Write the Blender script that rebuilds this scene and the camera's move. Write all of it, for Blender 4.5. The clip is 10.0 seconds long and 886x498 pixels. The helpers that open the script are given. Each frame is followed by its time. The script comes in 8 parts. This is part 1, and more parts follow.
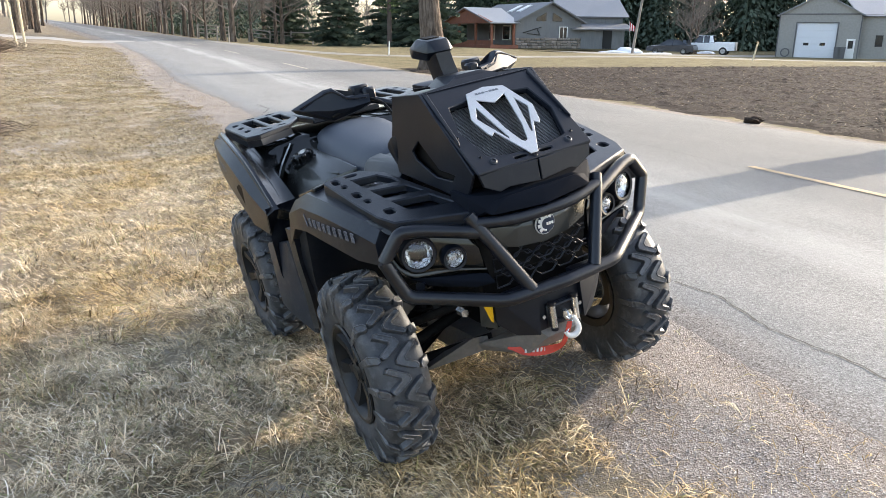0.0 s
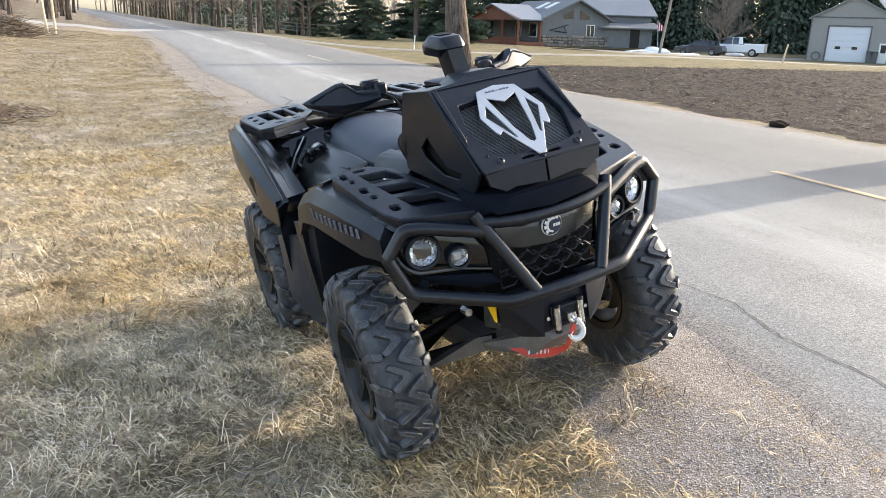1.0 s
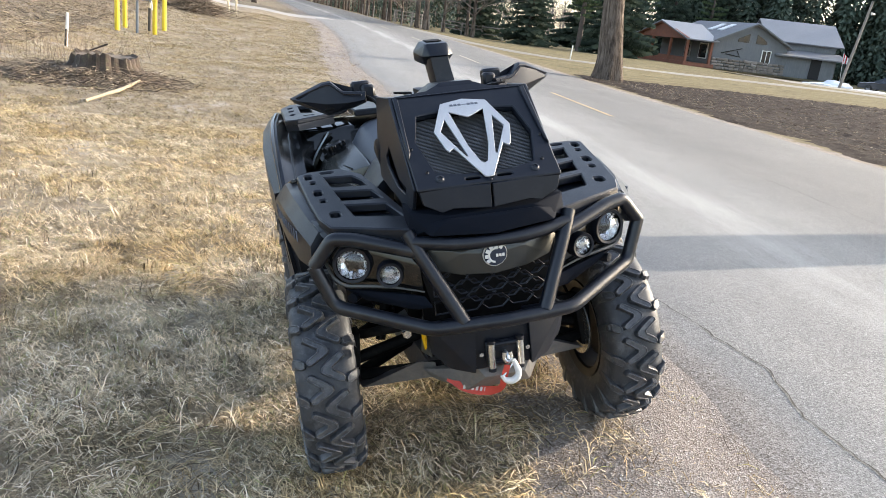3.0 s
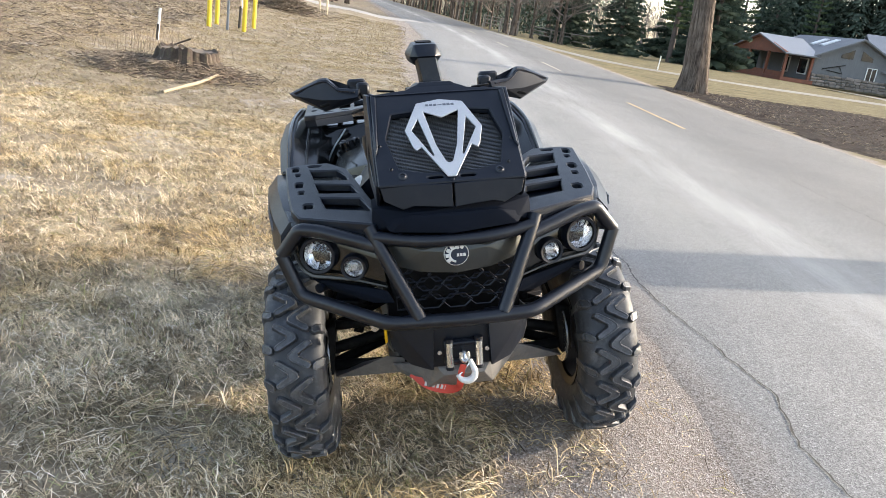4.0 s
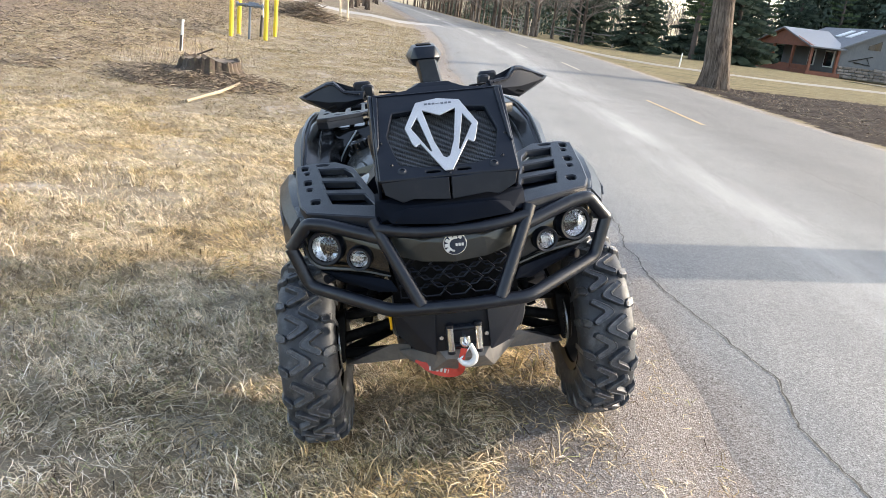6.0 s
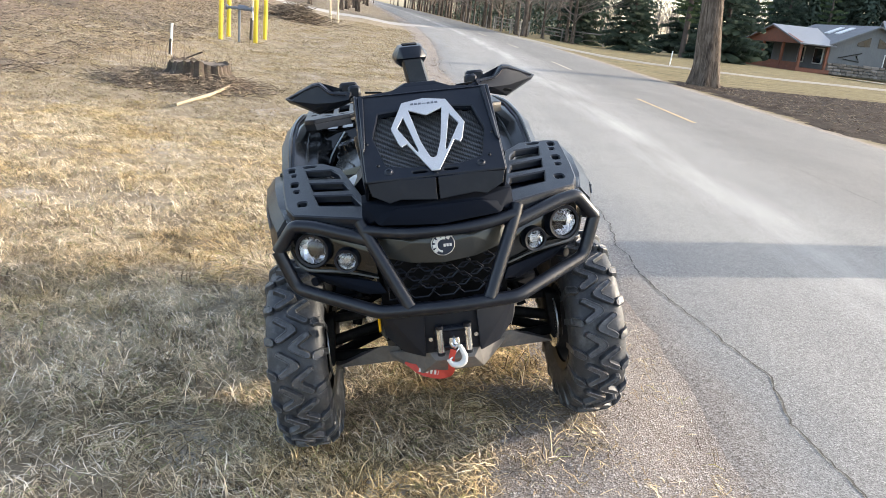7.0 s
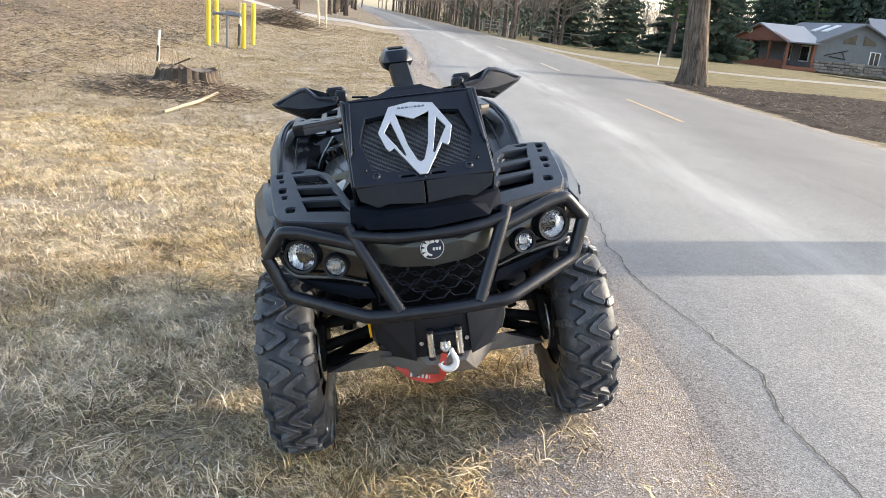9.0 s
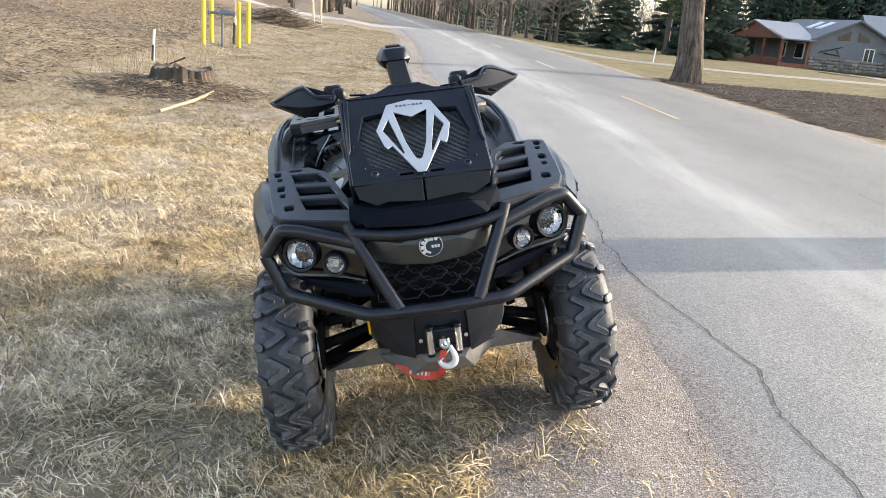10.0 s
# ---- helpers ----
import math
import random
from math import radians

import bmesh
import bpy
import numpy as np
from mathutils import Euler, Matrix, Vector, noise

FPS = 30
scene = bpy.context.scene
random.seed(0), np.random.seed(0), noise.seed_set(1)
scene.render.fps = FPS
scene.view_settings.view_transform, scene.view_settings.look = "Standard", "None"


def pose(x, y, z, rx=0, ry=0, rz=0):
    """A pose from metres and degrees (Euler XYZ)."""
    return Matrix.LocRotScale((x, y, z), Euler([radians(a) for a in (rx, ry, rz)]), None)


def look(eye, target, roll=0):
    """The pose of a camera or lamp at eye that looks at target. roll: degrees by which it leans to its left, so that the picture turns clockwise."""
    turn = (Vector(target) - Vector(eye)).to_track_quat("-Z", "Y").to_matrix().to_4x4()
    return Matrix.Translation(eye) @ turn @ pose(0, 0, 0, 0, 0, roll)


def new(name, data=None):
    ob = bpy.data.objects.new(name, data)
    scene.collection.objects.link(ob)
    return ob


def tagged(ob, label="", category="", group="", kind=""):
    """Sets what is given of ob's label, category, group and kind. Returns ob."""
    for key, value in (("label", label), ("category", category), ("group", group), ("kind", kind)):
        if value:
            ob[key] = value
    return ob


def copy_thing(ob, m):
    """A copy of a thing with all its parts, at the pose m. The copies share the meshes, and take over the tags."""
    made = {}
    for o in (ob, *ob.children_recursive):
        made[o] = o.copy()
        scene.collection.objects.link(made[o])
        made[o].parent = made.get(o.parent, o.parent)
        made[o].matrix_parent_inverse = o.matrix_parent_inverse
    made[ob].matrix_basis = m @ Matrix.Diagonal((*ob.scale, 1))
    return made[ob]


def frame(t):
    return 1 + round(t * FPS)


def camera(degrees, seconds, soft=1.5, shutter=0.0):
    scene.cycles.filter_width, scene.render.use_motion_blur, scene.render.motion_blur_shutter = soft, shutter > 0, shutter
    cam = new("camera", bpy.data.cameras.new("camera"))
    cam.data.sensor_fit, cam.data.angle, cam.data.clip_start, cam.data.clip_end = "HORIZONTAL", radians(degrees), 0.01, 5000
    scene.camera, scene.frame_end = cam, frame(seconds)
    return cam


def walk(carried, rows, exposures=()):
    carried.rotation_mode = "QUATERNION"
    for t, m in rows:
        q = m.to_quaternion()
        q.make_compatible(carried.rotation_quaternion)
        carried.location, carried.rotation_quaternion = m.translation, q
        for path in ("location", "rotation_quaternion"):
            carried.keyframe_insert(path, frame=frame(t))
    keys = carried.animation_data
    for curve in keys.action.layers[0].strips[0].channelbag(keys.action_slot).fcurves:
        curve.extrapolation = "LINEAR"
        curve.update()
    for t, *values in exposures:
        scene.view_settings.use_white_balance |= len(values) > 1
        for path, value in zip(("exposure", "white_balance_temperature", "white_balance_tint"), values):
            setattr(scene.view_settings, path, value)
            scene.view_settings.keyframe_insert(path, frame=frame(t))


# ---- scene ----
LENS = 61.04
cam = camera(LENS, 10.0, soft=0.5)
PATH = [
    (0, (-1.1315, -1.9552, 1.2701), (-0.4069, -0.1745, 0.7186), 0.64),
    (0.5, (-1.1316, -1.9532, 1.2717), (-0.4203, -0.1688, 0.7149), 1.11),
    (1, (-1.0826, -1.9582, 1.2753), (-0.4094, -0.1613, 0.7116), 1.87),
    (1.5, (-0.9525, -1.9923, 1.2784), (-0.3416, -0.1751, 0.7089), 2.97),
    (2, (-0.7723, -2.0476, 1.2914), (-0.2447, -0.2056, 0.7183), 4.23),
    (2.5, (-0.6286, -2.0036, 1.2895), (-0.2025, -0.1357, 0.7159), 5.55),
    (2.7, (-0.574, -1.9678, 1.3046), (-0.1878, -0.092, 0.7284), 6.04),
    (3.8, (-0.2089, -1.9896, 1.338), (-0.0709, -0.0811, 0.7559), 8.23),
    (4, (-0.156, -2.0251, 1.3525), (-0.0463, -0.118, 0.7601), 8.41),
    (4.5, (-0.106, -2.0902, 1.3624), (-0.0646, -0.1835, 0.7602), 8.16),
    (5, (-0.0875, -2.1265, 1.362), (-0.0697, -0.2198, 0.7586), 7.71),
    (5.5, (-0.084, -2.1502, 1.3641), (-0.0602, -0.242, 0.7655), 7.17),
    (6, (-0.0813, -2.1539, 1.3623), (-0.0393, -0.2442, 0.7694), 6.72),
    (7.5, (-0.0569, -2.1336, 1.358), (0.0042, -0.223, 0.77), 5.88),
    (8, (-0.0549, -2.134, 1.3572), (0.0094, -0.2229, 0.771), 5.63),
    (8.5, (-0.0541, -2.1388, 1.3601), (0.0169, -0.2271, 0.7766), 5.45),
    (9, (-0.0552, -2.1319, 1.3605), (0.0231, -0.2195, 0.7806), 5.34),
    (9.5, (-0.0623, -2.1361, 1.3618), (0.0223, -0.2241, 0.7813), 5.25),
    (10, (-0.0626, -2.1381, 1.3589), (0.0259, -0.2271, 0.7756), 5.13),
]
walk(cam, [(t, look(eye, target, roll)) for t, eye, target, roll in PATH], exposures=[(0, 1.95, 6500, 11), (10, 1.95, 6500, 11)])

# ---- light: a clear day with a low sun beyond the road ----
SUN_EL, SUN_AZ = radians(20.5), math.atan2(0.97, 0.243)   # azimuth from +y towards +x
world = bpy.data.worlds.new("sky")
scene.world = world
world.use_nodes = True
wn = world.node_tree
sky = wn.nodes.new("ShaderNodeTexSky")
sky.sky_type, sky.sun_disc = "NISHITA", False
sky.sun_elevation, sky.sun_rotation = SUN_EL, SUN_AZ
sky.air_density, sky.dust_density, sky.ozone_density = 1.0, 2.2, 1.0
hazy = wn.nodes.new("ShaderNodeHueSaturation")          # thin high haze pales the sky
hazy.inputs["Saturation"].default_value = 0.8
wn.links.new(sky.outputs[0], hazy.inputs["Color"])
wn.links.new(hazy.outputs[0], wn.nodes["Background"].inputs[0])
wn.nodes["Background"].inputs[1].default_value = 0.15
sun_data = bpy.data.lights.new("sun", "SUN")
sun_data.energy, sun_data.angle, sun_data.color = 1.9, radians(0.53), (1.0, 0.885, 0.71)
sun = new("sun", sun_data)
to_sun = Vector((math.sin(SUN_AZ) * math.cos(SUN_EL), math.cos(SUN_AZ) * math.cos(SUN_EL), math.sin(SUN_EL)))
sun.matrix_world = look(to_sun * 200, (0, 0, 0))


# ---- materials ----
def material(name, rough=0.6, metal=0.0, spec=0.5):
    m = bpy.data.materials.new(name)
    m.use_nodes = True
    nt = m.node_tree
    bsdf = nt.nodes["Principled BSDF"]
    bsdf.inputs["Roughness"].default_value = rough
    bsdf.inputs["Metallic"].default_value = metal
    bsdf.inputs["Specular IOR Level"].default_value = spec
    return m, nt, bsdf


def coords(nt, kind="Object", scale=(1, 1, 1)):
    tc = nt.nodes.new("ShaderNodeTexCoord")
    mp = nt.nodes.new("ShaderNodeMapping")
    mp.inputs["Scale"].default_value = scale
    nt.links.new(tc.outputs[kind], mp.inputs[0])
    return mp.outputs[0]


def noise_tex(nt, vec, scale, detail=4.0, rough=0.55, distort=0.0):
    n = nt.nodes.new("ShaderNodeTexNoise")
    n.inputs["Scale"].default_value, n.inputs["Detail"].default_value = scale, detail
    n.inputs["Roughness"].default_value, n.inputs["Distortion"].default_value = rough, distort
    if vec is not None:
        nt.links.new(vec, n.inputs["Vector"])
    return n.outputs["Fac"]


def ramp(nt, fac, stops):
    r = nt.nodes.new("ShaderNodeValToRGB")
    while len(r.color_ramp.elements) < len(stops):
        r.color_ramp.elements.new(0.5)
    for e, (p, c) in zip(r.color_ramp.elements, stops):
        e.position = p
        e.color = (*c, 1) if len(c) == 3 else c
    nt.links.new(fac, r.inputs[0])
    return r.outputs[0]


def mix(nt, fac, a, b, mode="MIX"):
    m = nt.nodes.new("ShaderNodeMix")
    m.data_type, m.blend_type = "RGBA", mode
    for sock, v in ((m.inputs[0], fac), (m.inputs[6], a), (m.inputs[7], b)):
        if isinstance(v, bpy.types.NodeSocket):
            nt.links.new(v, sock)
        elif isinstance(v, (int, float)):
            sock.default_value = v
        else:
            sock.default_value = (*v, 1)
    return m.outputs[2]


def bump(nt, bsdf, height, strength=0.3, dist=0.01):
    b = nt.nodes.new("ShaderNodeBump")
    b.inputs["Strength"].default_value, b.inputs["Distance"].default_value = strength, dist
    nt.links.new(height, b.inputs["Height"])
    nt.links.new(b.outputs[0], bsdf.inputs["Normal"])


def set_col(nt, bsdf, c):
    if isinstance(c, bpy.types.NodeSocket):
        nt.links.new(c, bsdf.inputs["Base Color"])
    else:
        bsdf.inputs["Base Color"].default_value = (*c, 1)


def worn(name, base, dark=0.75, rough=0.55, metal=0.0, grain=220.0, patch=6.0, relief=0.15, spec=0.5, dist=0.002, dust=None, kind="Object"):
    """A material of one base colour with fine grain, larger blotches and relief."""
    m, nt, bsdf = material(name, rough, metal, spec)
    v = coords(nt, kind)
    big = noise_tex(nt, v, patch, 5)
    fine = noise_tex(nt, v, grain, 3)
    lo = tuple(c * dark for c in base)
    col = ramp(nt, big, [(0.3, lo), (0.7, base)])
    if dust:
        d = noise_tex(nt, v, patch * 1.7, 8, 0.7)
        col = mix(nt, ramp(nt, d, [(0.5, (0, 0, 0)), (0.72, (0.55, 0.55, 0.55))]), col, dust)
    set_col(nt, bsdf, mix(nt, 0.25, col, mix(nt, 1.0, col, ramp(nt, fine, [(0.3, (0.55, 0.55, 0.55)), (0.7, (1.3, 1.3, 1.3))]), "MULTIPLY")))
    r = nt.nodes.new("ShaderNodeMapRange")
    r.inputs[3].default_value, r.inputs[4].default_value = rough * 0.8, min(1, rough * 1.2)
    nt.links.new(big, r.inputs[0])
    nt.links.new(r.outputs[0], bsdf.inputs["Roughness"])
    bump(nt, bsdf, fine, relief, dist)
    return m


# ---- mesh helpers ----
def mesh_ob(name, bm, mat, parent=None, m=None, smooth=None):
    me = bpy.data.meshes.new(name)
    bm.to_mesh(me)
    bm.free()
    for one in (mat if isinstance(mat, (list, tuple)) else [mat]):
        me.materials.append(one)
    if smooth is not None:
        me.shade_smooth()
        me.set_sharp_from_angle(angle=radians(smooth))
    ob = new(name, me)
    if m is not None:
        ob.matrix_world = m
    if parent is not None:
        ob.parent = parent
    return ob


def part(name, bm, mat, parent, label="", smooth=40):
    ob = mesh_ob(name, bm, mat, parent, None, smooth)
    if label:
        ob["label"] = label
    return ob


def data_ob(name, verts, faces, mat, parent=None, m=None):
    me = bpy.data.meshes.new(name)
    me.from_pydata(verts, [], faces)
    for one in (mat if isinstance(mat, (list, tuple)) else [mat]):
        me.materials.append(one)
    ob = new(name, me)
    if m is not None:
        ob.matrix_world = m
    if parent is not None:
        ob.parent = parent
    return ob


def thing(name, label, category, m=None, group="", kind=""):
    ob = new(name)
    ob.empty_display_size = 0.1
    if m is not None:
        ob.matrix_world = m
    return tagged(ob, label, category, group, kind)


def bm_box(sx, sy, sz, at=(0, 0, 0), bevel=0.0, rot=None, bm=None, seg=1):
    bm = bm or bmesh.new()
    m = Matrix.Translation(at) @ (rot or Matrix()) @ Matrix.Diagonal((sx, sy, sz, 1))
    r = bmesh.ops.create_cube(bm, size=1, matrix=m)
    if bevel:
        es = list({e for v in r["verts"] for e in v.link_edges})
        bmesh.ops.bevel(bm, geom=es, offset=bevel, segments=seg, affect="EDGES", profile=0.6)
    return bm


def bm_cyl(r1, r2, a, b, seg=16, bm=None, caps=True):
    """A cone frustum from point a to point b."""
    bm = bm or bmesh.new()
    a, b = Vector(a), Vector(b)
    d = b - a
    m = Matrix.Translation((a + b) / 2) @ d.to_track_quat("Z", "Y").to_matrix().to_4x4()
    bmesh.ops.create_cone(bm, cap_ends=caps, segments=seg, radius1=r1, radius2=r2, depth=d.length, matrix=m)
    return bm


def smooth_path(pts, bend=0.04, n=5):
    """Points of a polyline with its corners rounded."""
    pts = [Vector(p) for p in pts]
    out = [pts[0]]
    for a, b, c in zip(pts, pts[1:], pts[2:]):
        d = min(bend, (b - a).length * 0.45, (c - b).length * 0.45)
        p, q = b + (a - b).normalized() * d, b + (c - b).normalized() * d
        for i in range(n + 1):
            t = i / n
            out.append(p * (1 - t) ** 2 + b * 2 * t * (1 - t) + q * t * t)
    out.append(pts[-1])
    return out


def bm_tube(pts, r, seg=12, bend=0.04, bm=None, closed=False):
    """A pipe along a polyline; r may be a list of radii, one a point."""
    bm = bm or bmesh.new()
    pts = smooth_path(pts, bend) if bend else [Vector(p) for p in pts]
    n = len(pts)
    radii = [r] * n if isinstance(r, (int, float)) else list(np.interp(np.linspace(0, 1, n), np.linspace(0, 1, len(r)), r))
    rings, up = [], None
    for i, p in enumerate(pts):
        t = (pts[min(i + 1, n - 1)] - pts[max(i - 1, 0)]).normalized()
        if up is None:
            up = t.orthogonal().normalized()
        up = (up - t * up.dot(t)).normalized()
        side = t.cross(up)
        rings.append([bm.verts.new(p + (up * math.cos(a) + side * math.sin(a)) * radii[i]) for a in (2 * math.pi * k / seg for k in range(seg))])
    for a, b in zip(rings, rings[1:]):
        for k in range(seg):
            bm.faces.new((a[k], a[(k + 1) % seg], b[(k + 1) % seg], b[k]))
    bm.faces.new(rings[0][::-1])
    bm.faces.new(rings[-1])
    return bm


def bm_lathe(profile, seg=32, bm=None, m=None):
    """profile of (radius, along x) turned round the x axis."""
    bm = bm or bmesh.new()
    rings = []
    for r, x in profile:
        rings.append([bm.verts.new((x, r * math.cos(a), r * math.sin(a))) for a in (2 * math.pi * k / seg for k in range(seg))])
    for a, b in zip(rings, rings[1:]):
        for k in range(seg):
            bm.faces.new((a[k], b[k], b[(k + 1) % seg], a[(k + 1) % seg]))
    bmesh.ops.remove_doubles(bm, verts=bm.verts, dist=1e-5)
    bmesh.ops.recalc_face_normals(bm, faces=bm.faces)
    if m is not None:
        bm.transform(m)
    return bm


def bm_plate(outline, thick, holes=(), bevel=0.0, m=None, bm=None):
    """A flat plate from an outline in x, y (holes are outlines too), lying in z from 0 to thick."""
    out = bm or bmesh.new()
    b = bmesh.new()
    edges = []
    for loop in (outline, *holes):
        vs = [b.verts.new((*p, 0)) for p in loop]
        edges += [b.edges.new((vs[i], vs[(i + 1) % len(vs)])) for i in range(len(vs))]
    bmesh.ops.triangle_fill(b, use_beauty=True, use_dissolve=False, edges=edges, normal=(0, 0, 1))
    g = bmesh.ops.extrude_face_region(b, geom=list(b.faces))
    bmesh.ops.translate(b, vec=(0, 0, thick), verts=[v for v in g["geom"] if isinstance(v, bmesh.types.BMVert)])
    bmesh.ops.recalc_face_normals(b, faces=b.faces)
    if bevel:
        es = [e for e in b.edges if len(e.link_faces) == 2 and e.calc_face_angle(0) > 0.6]
        bmesh.ops.bevel(b, geom=es, offset=bevel, segments=1, affect="EDGES")
    if m is not None:
        b.transform(m)
    me = bpy.data.meshes.new("tmp")
    b.to_mesh(me)
    b.free()
    out.from_mesh(me)
    bpy.data.meshes.remove(me)
    return out


def bm_loft(sections, closed=True, caps=True, bm=None):
    """Skin over sections, lists of the same number of points."""
    bm = bm or bmesh.new()
    rows = [[bm.verts.new(p) for p in s] for s in sections]
    n = len(rows[0])
    for a, b in zip(rows, rows[1:]):
        for k in range(n if closed else n - 1):
            bm.faces.new((a[k], a[(k + 1) % n], b[(k + 1) % n], b[k]))
    if caps and closed:
        bm.faces.new(rows[0][::-1])
        bm.faces.new(rows[-1])
    bmesh.ops.recalc_face_normals(bm, faces=bm.faces)
    return bm


def bm_hull(pts, bevel=0.0, bm=None):
    """The convex body round some points, with softened edges."""
    b = bmesh.new()
    for p in pts:
        b.verts.new(p)
    r = bmesh.ops.convex_hull(b, input=b.verts)
    bmesh.ops.delete(b, geom=list({g for g in r["geom_interior"] + r["geom_unused"] if isinstance(g, bmesh.types.BMVert)}), context="VERTS")
    bmesh.ops.dissolve_limit(b, angle_limit=radians(2), verts=b.verts, edges=b.edges)
    if bevel:
        bmesh.ops.bevel(b, geom=list(b.edges), offset=bevel, segments=2, affect="EDGES", profile=0.6)
    if bm is None:
        return b
    me = bpy.data.meshes.new("tmp")
    b.to_mesh(me)
    b.free()
    bm.from_mesh(me)
    bpy.data.meshes.remove(me)
    return bm


def flip_x(bm):
    """Mirror to the other side."""
    bmesh.ops.scale(bm, vec=(-1, 1, 1), verts=bm.verts)
    bmesh.ops.reverse_faces(bm, faces=bm.faces)
    return bm


def sstep(a, b, x):
    t = min(1.0, max(0.0, (x - a) / (b - a)))
    return t * t * (3 - 2 * t)


# ---- the lie of the land ----
def road_bend(y):
    """How far the road has swung aside at y."""
    t = max(0.0, y - 20)
    return -0.135 * t * t / (t + 48)


def widening(y):
    """How much farther out the near edge of the tarmac lies at y than beside the quad bike."""
    return 1.15 * sstep(2, 22, y)


def rise(y):
    t = max(0.0, y - 18)
    return 0.0155 * t * t / (t + 12.7)


def verge_rise(y):
    """The near verge climbs a little more than the road."""
    t = max(0.0, y - 14)
    return 0.5 * rise(y) + 0.5 * 0.029 * t * t / (t + 9)


def land(x, y):
    """The height of the ground."""
    xr = x - road_bend(y)
    k = sstep(-1.2, -4.5, xr)
    z = (rise(y) * (1 - k) + verge_rise(y) * k) * (1 - sstep(7.8, 18, xr) * 0.9)
    z += -0.62 * sstep(24, 58, xr) * sstep(8, 40, y)                  # the yard lies lower
    left = sstep(0.95, -0.95, xr)
    z += left * (-0.215 + 0.2 * sstep(7.5, 13, y) + 0.06 * sstep(-0.5, -3.5, y))
    z += 1.5 * sstep(-7.5, -17, xr) * sstep(9, 24, y) + 0.35 * sstep(-4.5, -9, xr) * sstep(6, 16, y)   # brushy bank
    z -= 0.05 * sstep(7.9, 9.0, xr) * sstep(14, 11, xr)               # a shallow swale past the far verge
    return z


def lumps(x, y, s, a):
    return a * noise.noise((x * s, y * s, 0.3))


# grass, gravel and soil in one sheet
m_ground, nt, bsdf = material("ground_grass_and_gravel", 0.95, spec=0.1)
v = coords(nt)
sep = nt.nodes.new("ShaderNodeSeparateXYZ")
nt.links.new(v, sep.inputs[0])


def math_node(nt, op, a, b=0.0, c=0.0):
    n = nt.nodes.new("ShaderNodeMath")
    n.operation = op
    for sock, val in zip(n.inputs, (a, b, c)):
        if isinstance(val, bpy.types.NodeSocket):
            nt.links.new(val, sock)
        else:
            sock.default_value = val
    return n.outputs[0]


def step_node(nt, x, lo, hi):
    n = nt.nodes.new("ShaderNodeMapRange")
    n.interpolation_type = "SMOOTHSTEP"
    nt.links.new(x, n.inputs[0])
    n.inputs[1].default_value, n.inputs[2].default_value = lo, hi
    return n.outputs[0]


n_big = noise_tex(nt, v, 0.55, 5, 0.6)
n_mid = noise_tex(nt, v, 3.2, 6, 0.65)
n_fine = noise_tex(nt, v, 42, 5, 0.7)
straw = ramp(nt, n_mid, [(0.28, (0.12, 0.10, 0.076)), (0.46, (0.27, 0.228, 0.170)), (0.62, (0.42, 0.365, 0.28)), (0.8, (0.54, 0.49, 0.40))])
patchy = ramp(nt, n_big, [(0.38, (0.15, 0.128, 0.10)), (0.55, (0.255, 0.20, 0.123)), (0.72, (0.158, 0.143, 0.068))])
grass = mix(nt, 0.42, straw, patchy)
grass = mix(nt, 0.55, grass, ramp(nt, n_fine, [(0.3, (0.45, 0.42, 0.38)), (0.7, (1.25, 1.2, 1.15))]), "MULTIPLY")
vor = nt.nodes.new("ShaderNodeTexVoronoi")
vor.inputs["Scale"].default_value = 150
nt.links.new(v, vor.inputs["Vector"])
stone = ramp(nt, vor.outputs["Color"], [(0.1, (0.085, 0.070, 0.060)), (0.4, (0.225, 0.192, 0.165)), (0.75, (0.39, 0.350, 0.312)), (1.0, (0.68, 0.65, 0.61))])
stone = mix(nt, 0.45, stone, ramp(nt, noise_tex(nt, v, 2.2, 4), [(0.35, (0.175, 0.145, 0.122)), (0.7, (0.30, 0.262, 0.226))]))
# the gravel runs along the near side of the tarmac, ragged towards the grass; a narrower strip lies along the far side
bend_y = math_node(nt, "MAXIMUM", math_node(nt, "SUBTRACT", sep.outputs[1], 20.0), 0.0)
bend = math_node(nt, "DIVIDE", math_node(nt, "MULTIPLY", math_node(nt, "MULTIPLY", bend_y, bend_y), -0.135), math_node(nt, "ADD", bend_y, 48.0))
xr = math_node(nt, "SUBTRACT", sep.outputs[0], bend)
wob = math_node(nt, "MULTIPLY_ADD", n_mid, 1.1, -0.55)
xw = math_node(nt, "ADD", xr, wob)
xl = math_node(nt, "ADD", xw, math_node(nt, "MULTIPLY", step_node(nt, sep.outputs[1], 2.0, 22.0), 1.15))
near_g = math_node(nt, "MULTIPLY", step_node(nt, xl, -0.02, 0.36), step_node(nt, xr, 4.0, 3.9))
far_g = math_node(nt, "MULTIPLY", step_node(nt, xr, 7.2, 7.4), step_node(nt, xw, 7.85, 7.55))
gravel = math_node(nt, "MAXIMUM", near_g, far_g)
bare = step_node(nt, noise_tex(nt, v, 1.5, 6, 0.7), 0.54, 0.66)
soil = ramp(nt, n_fine, [(0.3, (0.30, 0.27, 0.24)), (0.7, (0.58, 0.54, 0.50))])
col = mix(nt, math_node(nt, "MULTIPLY", bare, 0.6), grass, soil)
